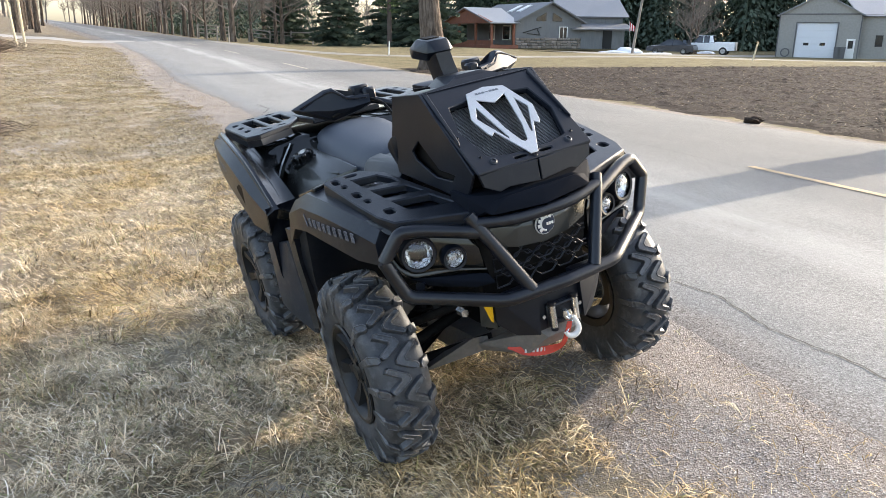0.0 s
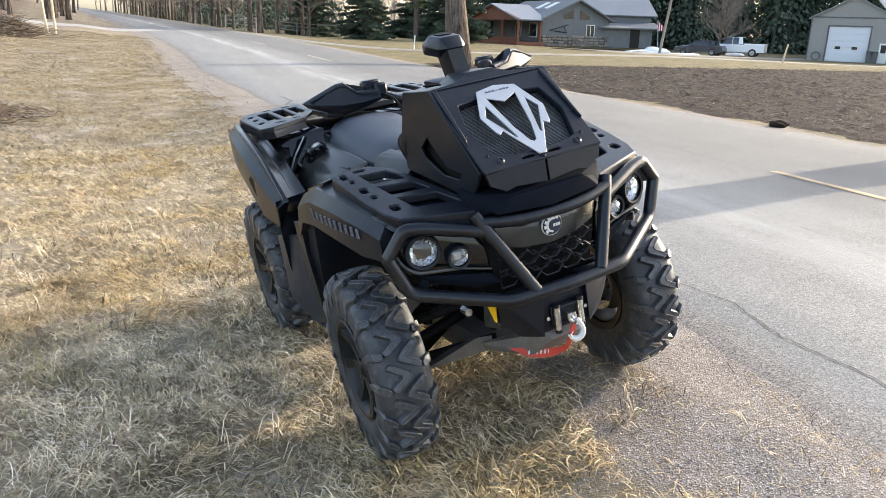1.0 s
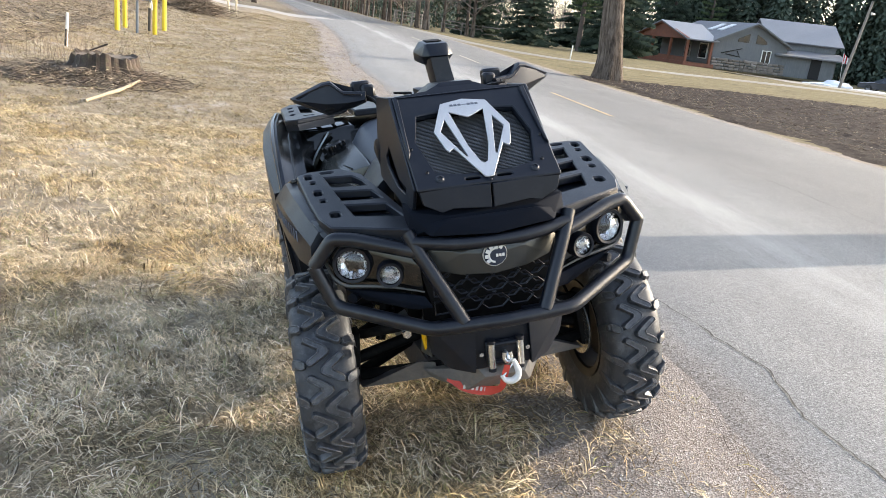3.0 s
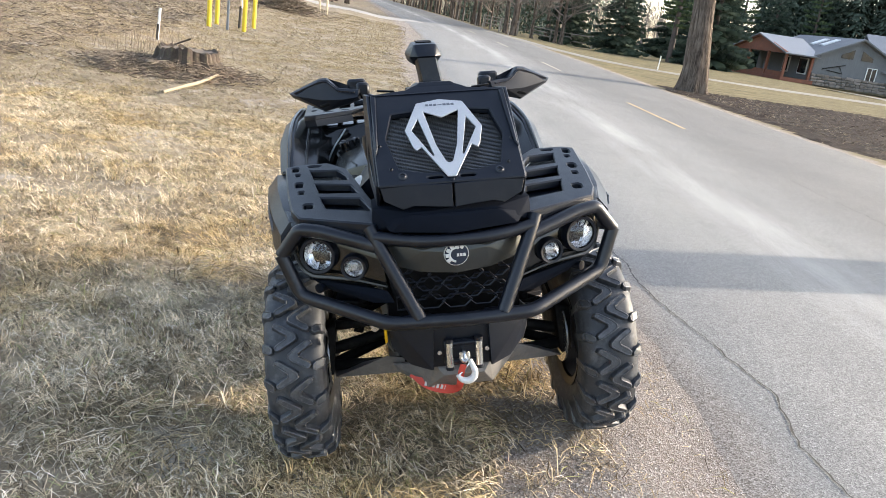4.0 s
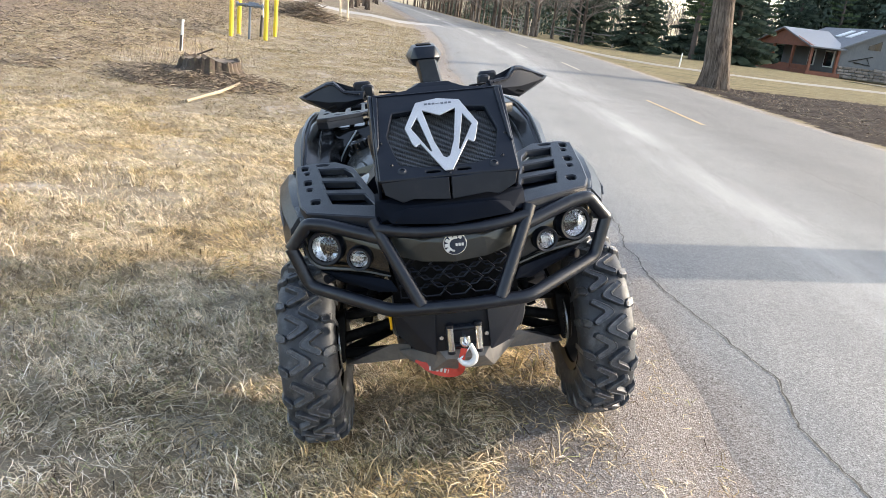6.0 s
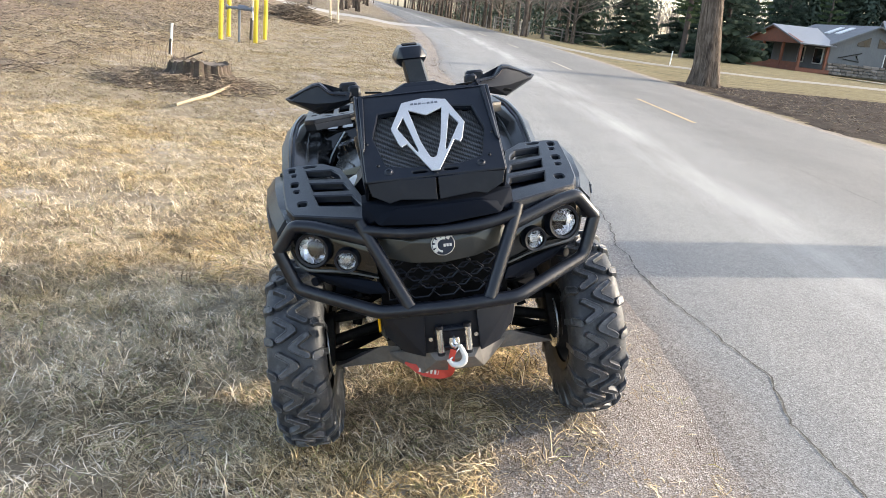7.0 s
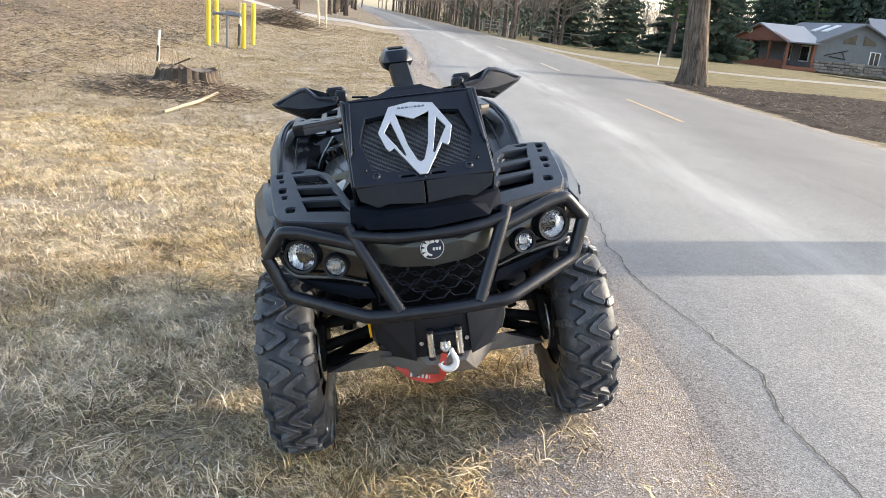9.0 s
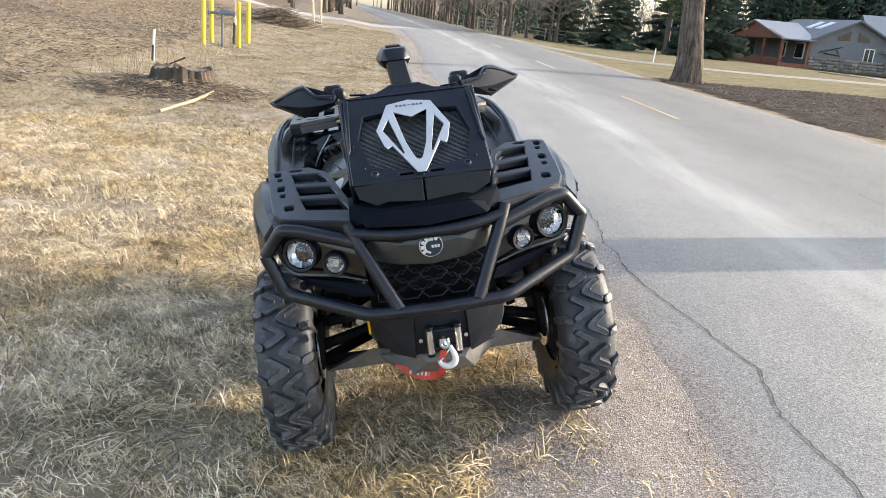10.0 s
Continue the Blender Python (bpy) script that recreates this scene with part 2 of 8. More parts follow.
# rough brush litter on the bank
litter = math_node(nt, "MULTIPLY", step_node(nt, math_node(nt, "MULTIPLY_ADD", n_big, 5.0, xr), -5.2, -7.2), step_node(nt, sep.outputs[1], 9.0, 13.0))
col = mix(nt, math_node(nt, "MULTIPLY", litter, 0.8), col, ramp(nt, noise_tex(nt, v, 9, 7, 0.75), [(0.3, (0.065, 0.048, 0.036)), (0.5, (0.16, 0.12, 0.088)), (0.7, (0.30, 0.245, 0.185))]))
# the mown lawn past the road is greener
lawn = math_node(nt, "MULTIPLY", step_node(nt, math_node(nt, "ADD", xr, wob), 7.3, 8.2), 0.9)
col = mix(nt, lawn, col, ramp(nt, noise_tex(nt, coords(nt, scale=(0.5, 1, 1)), 1.6, 8, 0.75), [(0.3, (0.055, 0.046, 0.028)), (0.48, (0.15, 0.125, 0.062)), (0.7, (0.26, 0.215, 0.118))]))
col = mix(nt, gravel, col, stone)
set_col(nt, bsdf, col)
bump(nt, bsdf, math_node(nt, "ADD", math_node(nt, "MULTIPLY", n_fine, 0.7), vor.outputs["Distance"]), 0.6, 0.009)


def spaced(lo, hi, fine_lo, fine_hi, step, grow=1.18):
    """Coordinates that are fine between two bounds and coarser outwards."""
    out = list(np.arange(fine_lo, fine_hi + 1e-6, step))
    s, c = step, fine_hi
    while c < hi:
        s *= grow
        c = min(hi, c + s)
        out.append(c)
    s, c = step, fine_lo
    while c > lo:
        s *= grow
        c = max(lo, c - s)
        out.insert(0, c)
    return out


xs, ys = spaced(-1300, 1300, -7, 2.0, 0.09), spaced(-120, 1900, -1.6, 9, 0.09)
verts, faces = [], []
for y in ys:
    near = sstep(60, 20, y)
    for x in xs:
        h = land(x, y)
        off = sstep(1.2, 0.2, x - road_bend(y) + widening(y)) + sstep(8.2, 9.5, x - road_bend(y))
        h += (lumps(x, y, 0.9, 0.030) + lumps(x, y, 3.1, 0.016) + lumps(x, y, 9.0, 0.006) * near) * min(1, 0.15 + off)
        verts.append((x, y, h - (0.006 if off > 0.3 else 0.012)))
nx = len(xs)
for j in range(len(ys) - 1):
    for i in range(nx - 1):
        faces.append((j * nx + i, j * nx + i + 1, (j + 1) * nx + i + 1, (j + 1) * nx + i))
ground = data_ob("ground", verts, faces, m_ground)
ground.data.shade_smooth()
tagged(ground, "dormant straw-coloured grass verge with gravel shoulder", "ground", kind="structure")

# ---- the road ----
m_road, nt, bsdf = material("worn_asphalt", 0.88, spec=0.25)
v = coords(nt)
sep = nt.nodes.new("ShaderNodeSeparateXYZ")
nt.links.new(v, sep.inputs[0])
vor = nt.nodes.new("ShaderNodeTexVoronoi")
vor.inputs["Scale"].default_value = 170
nt.links.new(v, vor.inputs["Vector"])
chips = ramp(nt, vor.outputs["Color"], [(0.12, (0.085, 0.080, 0.074)), (0.45, (0.215, 0.210, 0.198)), (0.8, (0.355, 0.348, 0.328)), (0.93, (0.50, 0.49, 0.465)), (1.0, (0.72, 0.71, 0.68))])
stretch = noise_tex(nt, coords(nt, scale=(1, 0.12, 1)), 1.5, 5, 0.6)
tone = ramp(nt, stretch, [(0.3, (0.195, 0.192, 0.186)), (0.7, (0.285, 0.282, 0.27))])
blot = noise_tex(nt, v, 0.7, 6, 0.65)
base = mix(nt, 0.4, chips, tone)
# paler bands where the wheels do not run
bend_y = math_node(nt, "MAXIMUM", math_node(nt, "SUBTRACT", sep.outputs[1], 20.0), 0.0)
bend = math_node(nt, "DIVIDE", math_node(nt, "MULTIPLY", math_node(nt, "MULTIPLY", bend_y, bend_y), -0.135), math_node(nt, "ADD", bend_y, 48.0))
xr = math_node(nt, "SUBTRACT", sep.outputs[0], bend)
band = math_node(nt, "MULTIPLY", step_node(nt, math_node(nt, "ABSOLUTE", math_node(nt, "SUBTRACT", xr, 2.75)), 0.5, 0.05), ramp(nt, stretch, [(0.35, (0, 0, 0)), (0.65, (1, 1, 1))]))
base = mix(nt, math_node(nt, "MULTIPLY", band, 0.6), base, (0.47, 0.46, 0.435))
edge = step_node(nt, math_node(nt, "ADD", math_node(nt, "ADD", xr, math_node(nt, "MULTIPLY", step_node(nt, sep.outputs[1], 2.0, 22.0), 1.15)), math_node(nt, "MULTIPLY_ADD", blot, 0.5, -0.25)), 1.36, 1.08)
base = mix(nt, math_node(nt, "MULTIPLY", step_node(nt, xr, 3.1, 4.6), 0.95), base, mix(nt, 1.0, base, (0.70, 0.695, 0.69), "MULTIPLY"))
base = mix(nt, math_node(nt, "MULTIPLY", edge, 0.9), base, ramp(nt, vor.outputs["Color"], [(0.1, (0.13, 0.108, 0.088)), (0.5, (0.27, 0.235, 0.20)), (0.9, (0.44, 0.40, 0.36))]))
set_col(nt, bsdf, mix(nt, 0.4, base, ramp(nt, blot, [(0.3, (0.62, 0.62, 0.63)), (0.7, (1.04, 1.03, 1.00))]), "MULTIPLY"))
bump(nt, bsdf, math_node(nt, "ADD", vor.outputs["Distance"], noise_tex(nt, v, 260, 3, 0.7)), 0.35, 0.004)

EDGE_L, EDGE_R, CENTRE = 1.06, 7.45, 4.45
ys = spaced(-120, 700, -2, 14, 0.12, 1.1)
verts, faces = [], []
cross = [0.0, 0.02, 0.12, 0.25, 0.38, 0.5, 0.62, 0.75, 0.88, 0.98, 1.0]
for y in ys:
    b, z = road_bend(y), rise(y)
    ragged_l, ragged_r = lumps(0, y, 2.1, 0.07) + lumps(3, y, 11, 0.025), lumps(9, y, 1.3, 0.1)
    for k, c in enumerate(cross):
        x = (EDGE_L - widening(y) + ragged_l) * (1 - c) + (EDGE_R + ragged_r) * c
        drop = -0.02 if k in (0, len(cross) - 1) else 0.008 + 0.03 * (1 - (2 * c - 1) ** 2)
        verts.append((x + b, y, z + drop))
n = len(cross)
for j in range(len(ys) - 1):
    for i in range(n - 1):
        faces.append((j * n + i, j * n + i + 1, (j + 1) * n + i + 1, (j + 1) * n + i))
road = data_ob("road", verts, faces, m_road)
road.data.shade_smooth()
tagged(road, "pale grey worn two-lane country asphalt road", "road", kind="structure")


def road_top(x, y):
    left = EDGE_L - widening(y)
    c = (x - road_bend(y) - left) / (EDGE_R - left)
    return rise(y) + 0.008 + 0.03 * (1 - (2 * c - 1) ** 2)


# broken yellow centre line
m_line = worn("faded_yellow_road_paint", (0.46, 0.34, 0.19), 0.7, 0.8, grain=60, patch=6, relief=0.3)
m_line_far = worn("rubbed_pale_road_paint", (0.40, 0.36, 0.28), 0.8, 0.8, grain=60, patch=3, relief=0.3)
for a, b in ((-9.2, -5.4), (0.4, 3.72), (11.0, 15.0), (24.0, 28.0), (37.0, 41.0), (50.0, 54.0), (63.0, 67.0)):
    vs, fs = [], []
    for k in range(13):
        y = a + (b - a) * k / 12
        for dx in (-0.045, 0.045):
            x = CENTRE + road_bend(y) + dx
            vs.append((x, y, road_top(x, y) + 0.005 + 0.002 * (y > 20)))
    fs = [(2 * k, 2 * k + 1, 2 * k + 3, 2 * k + 2) for k in range(12)]
    tagged(data_ob("centre_line_dash", vs, fs, m_line if b < 16 else m_line_far), "faded yellow painted dash on the road", "road marking", "centre line dashes", "structure")

# cracks in the tarmac: thin dark grooves that wander along it
m_crack = worn("crack_shadowed_tar", (0.06, 0.055, 0.048), 0.6, 0.95)


def crack(points, width, seed):
    rnd = random.Random(seed)
    path = []
    for (x0, y0), (x1, y1) in zip(points, points[1:]):
        k = max(2, int(math.hypot(x1 - x0, y1 - y0) / 0.035))
        for i in range(k):
            path.append((x0 + (x1 - x0) * i / k, y0 + (y1 - y0) * i / k))
    vs, fs, drift = [], [], 0.0
    for i, (x, y) in enumerate(path):
        drift = drift * 0.9 + rnd.uniform(-0.012, 0.012)
        wdt = width * rnd.uniform(0.35, 1.25)
        for s in (-0.5, 0.5):
            vs.append((x + drift + s * wdt, y, road_top(x, y) + 0.004))
    fs = [(2 * i, 2 * i + 1, 2 * i + 3, 2 * i + 2) for i in range(len(path) - 1)]
    tagged(data_ob("crack", vs, fs, m_crack), "dark wandering crack in the asphalt", "crack", "cracks in the road", "structure")


crack([(1.40, -0.9), (1.44, -0.1), (1.41, 0.4), (1.47, 0.8), (1.40, 1.31), (1.33, 1.8), (1.285, 2.12), (1.25, 2.7), (1.32, 3.6), (1.2, 5.0)], 0.009, 1)
crack([(0.75, 10.4), (0.95, 11.0), (0.85, 11.9)], 0.025, 2)
crack([(4.36, 1.5), (4.33, 3.9), (4.38, 7)], 0.010, 3)

# the ploughed field past the far verge
m_field, nt, bsdf = material("ploughed_soil", 0.95, spec=0.1)
v = coords(nt)
c = mix(nt, 0.5, ramp(nt, noise_tex(nt, v, 2.4, 8, 0.72), [(0.3, (0.018, 0.0125, 0.0095)), (0.5, (0.040, 0.029, 0.022)), (0.7, (0.076, 0.057, 0.045))]), ramp(nt, noise_tex(nt, v, 14, 6, 0.75), [(0.35, (0.012, 0.008, 0.006)), (0.5, (0.038, 0.028, 0.021)), (0.68, (0.095, 0.072, 0.056))]))
c = mix(nt, step_node(nt, noise_tex(nt, v, 17, 4, 0.6), 0.66, 0.72), c, (0.48, 0.40, 0.29))
set_col(nt, bsdf, c)
bump(nt, bsdf, noise_tex(nt, v, 11, 6, 0.7), 0.9, 0.05)
fx, fy = spaced(7.7, 62, 7.7, 24, 0.16, 1.06), spaced(-14, 25.2, 4, 25.2, 0.16, 1.06)
verts, faces = [], []
for y in fy:
    for x in fx:
        rim = sstep(7.75, 8.6, x + lumps(x, y, 0.7, 0.45) + lumps(x, y, 2.6, 0.3)) * sstep(25.2, 24.0, y + 0.06 * (x - 13)) 
        h = noise.multi_fractal((x * 4.2, y * 4.2, 0.0), 0.6, 2.2, 5) * 0.040 - 0.01
        verts.append((x, y, land(x, y) - 0.035 + rim * (0.05 + h)))
nx = len(fx)
for j in range(len(fy) - 1):
    for i in range(nx - 1):
        faces.append((j * nx + i, j * nx + i + 1, (j + 1) * nx + i + 1, (j + 1) * nx + i))
field = data_ob("field_soil", verts, faces, m_field)
tagged(field, "bare dark ploughed soil with crop litter", "field", kind="structure")


# ---- trees ----
m_bark, nt, bsdf = material("furrowed_grey_brown_bark", 0.95, spec=0.15)
ridges = noise_tex(nt, coords(nt, scale=(9, 9, 1.1)), 1.6, 6, 0.7, 0.6)
plates = noise_tex(nt, coords(nt), 2.2, 5, 0.6)
bark_col = ramp(nt, ridges, [(0.32, (0.030, 0.023, 0.018)), (0.48, (0.105, 0.083, 0.066)), (0.66, (0.195, 0.162, 0.132))])
set_col(nt, bsdf, mix(nt, 0.6, bark_col, mix(nt, 1.0, bark_col, ramp(nt, plates, [(0.3, (0.55, 0.53, 0.52)), (0.7, (1.35, 1.32, 1.28))]), "MULTIPLY")))
bump(nt, bsdf, ridges, 1.0, 0.06)
m_twig = worn("bare_twigs", (0.21, 0.175, 0.15), 0.7, 0.9, grain=20, patch=2)
m_dark_bark = worn("dark_conifer_bark", (0.11, 0.085, 0.07), 0.6, 0.95, grain=26, patch=4, relief=0.6, dist=0.02)


def needle_mat(name, a, b):
    m, nt, bsdf = material(name, 0.8, spec=0.2)
    geo = nt.nodes.new("ShaderNodeNewGeometry")
    c = ramp(nt, geo.outputs["Random Per Island"], [(0.0, a), (1.0, b)])
    set_col(nt, bsdf, mix(nt, 0.5, c, ramp(nt, noise_tex(nt, coords(nt), 0.6, 3), [(0.3, (0.6, 0.6, 0.6)), (0.7, (1.3, 1.3, 1.3))]), "MULTIPLY"))
    return m


m_needles = needle_mat("spruce_needles", (0.034, 0.052, 0.036), (0.105, 0.132, 0.095))
m_pine = needle_mat("pine_needles", (0.034, 0.062, 0.026), (0.11, 0.14, 0.065))


def limb(vs, fs, a, b, r0, r1, seg=5):
    """Adds one tapering limb to a list of points and faces."""
    d = (b - a)
    if d.length < 1e-6:
        return
    up = d.orthogonal().normalized()
    side = d.normalized().cross(up)
    k0 = len(vs)
    for p, r in ((a, r0), (b, r1)):
        for k in range(seg):
            t = 2 * math.pi * k / seg
            vs.append(p + (up * math.cos(t) + side * math.sin(t)) * r)
    for k in range(seg):
        fs.append((k0 + k, k0 + (k + 1) % seg, k0 + seg + (k + 1) % seg, k0 + seg + k))


def grow(vs, fs, rnd, p, d, length, r, depth, spread, sag=0.0):
    """A branch that bends, tapers and forks."""
    steps = 3 if depth > 1 else 2
    q = p
    for i in range(steps):
        d = (d + Vector((rnd.uniform(-1, 1), rnd.uniform(-1, 1), rnd.uniform(-0.5, 1) - sag)) * 0.16).normalized()
        n_ = q + d * (length / steps)
        r2 = r * 0.84
        limb(vs, fs, q, n_, r, r2, 6 if r > 0.08 else (4 if r > 0.025 else 3))
        q, r = n_, r2
        if depth > 0 and i < steps - 1 and rnd.random() < 0.75:
            side = (d + Vector((rnd.uniform(-1, 1), rnd.uniform(-1, 1), rnd.uniform(-0.2, 0.6))) * spread).normalized()
            grow(vs, fs, rnd, q, side, length * rnd.uniform(0.5, 0.72), r * 0.55, depth - 1, spread, sag)
    if depth > 0:
        for _ in range(2 if rnd.random() < 0.6 else 3):
            side = (d + Vector((rnd.uniform(-1, 1), rnd.uniform(-1, 1), rnd.uniform(-0.3, 0.5))) * spread).normalized()
            grow(vs, fs, rnd, q, side, length * rnd.uniform(0.58, 0.8), r * 0.72, depth - 1, spread, sag)


def bare_tree(seed, height, r, bare_to=0.3, depth=5, spread=0.75, label="leafless grey-brown roadside tree"):
    rnd = random.Random(seed)
    tree = thing("tree", label, "tree", group="bare trees along the road")
    prof, x, y = [], 0.0, 0.0
    vs, fs = [], []
    levels = 12
    pts = []
    for k in range(levels + 1):
        t = k / levels
        x += rnd.uniform(-1, 1) * 0.012 * height / levels * 2
        y += rnd.uniform(-1, 1) * 0.012 * height / levels * 2
        flare = 1 + 0.10 * math.exp(-t * 9)
        pts.append((Vector((x, y, t * height * 0.62 - 0.08)), r * (1 - 0.62 * t) * flare))
    low = [(pts[0][0].lerp(pts[1][0], k / 8), pts[0][1] + (pts[1][1] - pts[0][1]) * k / 8) for k in range(8)]
    line = low + pts[1:]
    bm = bm_tube([p for p, _ in line], r, 28, 0)
    for i, v_ in enumerate(bm.verts):
        c_, q = line[min(i // 28, len(line) - 1)]
        d_ = v_.co - c_
        a = math.atan2(d_.y, d_.x)
        up = max(0.0, v_.co.z)
        roots = math.exp(-up / 0.45) * (0.20 + 0.20 * math.sin(a * 5 + seed) + 0.10 * math.sin(a * 8 + 2 * seed))
        furrow = 0.035 * math.sin(a * 11 + 1.5 * noise.noise((a, up * 0.8, seed)))
        n_ = noise.noise((math.cos(a) * 1.5, math.sin(a) * 1.5, up * 0.9 + seed))
        d_ = d_.normalized() * q * (1 + roots + furrow + 0.10 * n_)
        v_.co = Vector((c_.x + d_.x, c_.y + d_.y, v_.co.z))
    part("trunk", bm, m_bark, tree, "", 60)
    for k in range(2, levels + 1):
        t = k / levels
        if t < bare_to:
            continue
        for _ in range(2 if k < levels else 4):
            a = rnd.uniform(0, 2 * math.pi)
            up = rnd.uniform(0.35, 0.9) if k < levels else rnd.uniform(0.8, 1.6)
            grow(vs, fs, rnd, pts[k][0], Vector((math.cos(a), math.sin(a), up)).normalized(), height * rnd.uniform(0.13, 0.2) * (1.15 - 0.4 * t), pts[k][1] * 0.5, depth - 2, spread)
    crown = data_ob("crown", vs, fs, m_twig, tree)
    crown["label"] = "leafless branches and twigs"
    return tree


def conifer(seed, height, radius, mat, start=0.06, pine=False, label="dark green spruce with drooping branches", gap=0.32, full=1.0):
    rnd = random.Random(seed)
    tree = thing("conifer", label, "conifer", group="conifers round the yard")
    part("trunk", bm_tube([(0, 0, -0.1), (0.02, 0.0, height * 0.5), (0, 0.02, height * 0.98)], [0.022 * height, 0.014 * height, 0.01], 10, 0), m_dark_bark, tree, "", 60)
    vs, fs = [], []
    z = height * start
    while z < height * 0.985:
        t = z / height
        reach = radius * ((1 - t) ** 0.8 if not pine else (1 - t) ** 0.5 * (0.55 + 0.45 * sstep(start, start + 0.25, t)))
        n = 5 if not pine else 4
        off = rnd.uniform(0, 6.3)
        for k in range(n):
            if rnd.random() > 0.93 * full:
                continue
            a = off + 2 * math.pi * k / n + rnd.uniform(-0.35, 0.35)
            long = reach * rnd.uniform(0.65, 1.15) + 0.08
            out = Vector((math.cos(a), math.sin(a), 0))
            drop = (-0.30 if not pine else 0.12) * rnd.uniform(0.6, 1.3)
            base = Vector((0, 0, z))
            segs = max(3, int(long / 0.16))
            for i in range(1, segs + 1):
                u = i / segs
                p = base + out * (long * u) + Vector((0, 0, drop * long * (u - 0.35 * u * u)))
                wide = (0.34 * long * (1.05 - 0.75 * abs(u - 0.45)) if not pine else 0.26) * rnd.uniform(0.7, 1.2)
                side = Vector((-out.y, out.x, 0))
                for s in (-1, 1):
                    tip = p + side * (s * wide) + out * (wide * 0.55) + Vector((0, 0, rnd.uniform(-0.16, 0.05) * wide * 2))
                    mid = (p + tip) / 2
                    w_ = 0.085 + 0.05 * long
                    k0 = len(vs)
                    vs += [p, mid + Vector((0, 0, w_ * 0.7)) + out * w_ * 0.5, tip, mid - Vector((0, 0, w_)) - out * w_ * 0.3]
                    fs.append((k0, k0 + 1, k0 + 2))
                    fs.append((k0, k0 + 2, k0 + 3))
        z += gap * (0.65 + 0.5 * (1 - t)) * (1.6 if pine else 1.0) * height / 9
    crown = data_ob("crown", vs, fs, mat, tree)
    crown["label"] = "dense needled branches"
    return tree


def stand(proto, x, y, turn=0.0, size=1.0, sink=0.0):
    m = Matrix.Translation((x, y, land(x, y) - sink)) @ Matrix.Rotation(turn, 4, "Z") @ Matrix.Scale(size, 4)
    ob = copy_thing(proto, m)
    ob.matrix_world = m
    return ob


# the big trunk at the far verge, and one like it past the edge of the view whose shade falls over the road
big = bare_tree(11, 17, 0.41, 0.55, 4, 0.8, "tall roadside tree with a thick grey-brown trunk")
big.matrix_world = Matrix.Translation((8.85, 23.65, land(8.85, 23.65))) @ Matrix.Rotation(radians(-5), 4, "Y")
shade_tree = bare_tree(12, 19, 0.40, 0.93, 4, 0.8, "tall roadside tree with a thick grey-brown trunk")
shade_tree.matrix_world = Matrix.Translation((9.35, 4.45, land(9.35, 4.45)))
oak = bare_tree(23, 12, 0.17, 0.25, 6, 0.8)
oak.matrix_world = Matrix.Translation((11.6, 68.0, land(11.6, 68)))
elm = bare_tree(31, 14, 0.15, 0.34, 5, 0.65)
elm.matrix_world = Matrix.Translation((6.2, 64.0, land(6.2, 64)))
ash = bare_tree(47, 10, 0.12, 0.22, 6, 0.9)
ash.matrix_world = Matrix.Translation((8.8, 67.0, land(8.8, 67)))
rnd = random.Random(5)
row = (oak, elm, ash)
for k in range(30):
    y = 62 + 4.6 * k + rnd.uniform(-1.2, 1.2)
    x = road_bend(y) + 8.7 + rnd.uniform(-0.5, 1.0)
    stand(row[k % 3], x, y, rnd.uniform(0, 6), rnd.uniform(0.9, 1.35))
for k in range(12):
    y = 70 + 11 * k
    stand(row[(k + 1) % 3], road_bend(y) + 14 + rnd.uniform(0, 6), y, rnd.uniform(0, 6), rnd.uniform(0.9, 1.4))
# woods on the near side, down the road
for k in range(26):
    y = 66 + 4.6 * k + rnd.uniform(-1.5, 1.5)
    stand(row[k % 3], road_bend(y) - 2.6 - rnd.uniform(0, 3.5), y, rnd.uniform(0, 6), rnd.uniform(0.9, 1.4))
for x, y, s_ in ((-11, 62, 1.1), (-14, 58, 0.9), (-17, 64, 1.2), (-21, 60, 1.0), (-9, 70, 1.0), (-25, 66, 1.2), (-13, 72, 1.1), (-30, 62, 1.1)):
    stand(row[int(y) % 3], x, y, x, s_)

stand(oak, 53.3, 63.9, 1.0, 0.85)
stand(ash, 55.4, 65.5, 2.2, 0.95)

spruce = conifer(3, 9.5, 2.6, m_needles, 0.05)
spruce.matrix_world = Matrix.Translation((17.0, 68.5, land(17, 68.5)))
pine = conifer(8, 10.5, 2.2, m_pine, 0.30, True, "tall pine with a bare lower trunk")
pine.matrix_world = Matrix.Translation((21.0, 66.0, land(21, 66)))
fir = conifer(15, 11.0, 3.4, m_needles, 0.03, False, "broad dark spruce beside the house")
fir.matrix_world = Matrix.Translation((24.5, 66.0, land(24.5, 66)))
for proto, x, y, s_ in ((spruce, 13.6, 76, 1.0), (pine, 23.0, 72, 1.0), (fir, 27.5, 86, 1.0), (pine, 30.5, 90, 1.0), (spruce, 33, 86, 1.25), (pine, 37, 92, 1.15), (spruce, 41, 92, 1.3),
                        (pine, 45, 90, 1.15), (spruce, 49, 94, 1.35)):
    stand(proto, x, y, x * 3.1, s_)

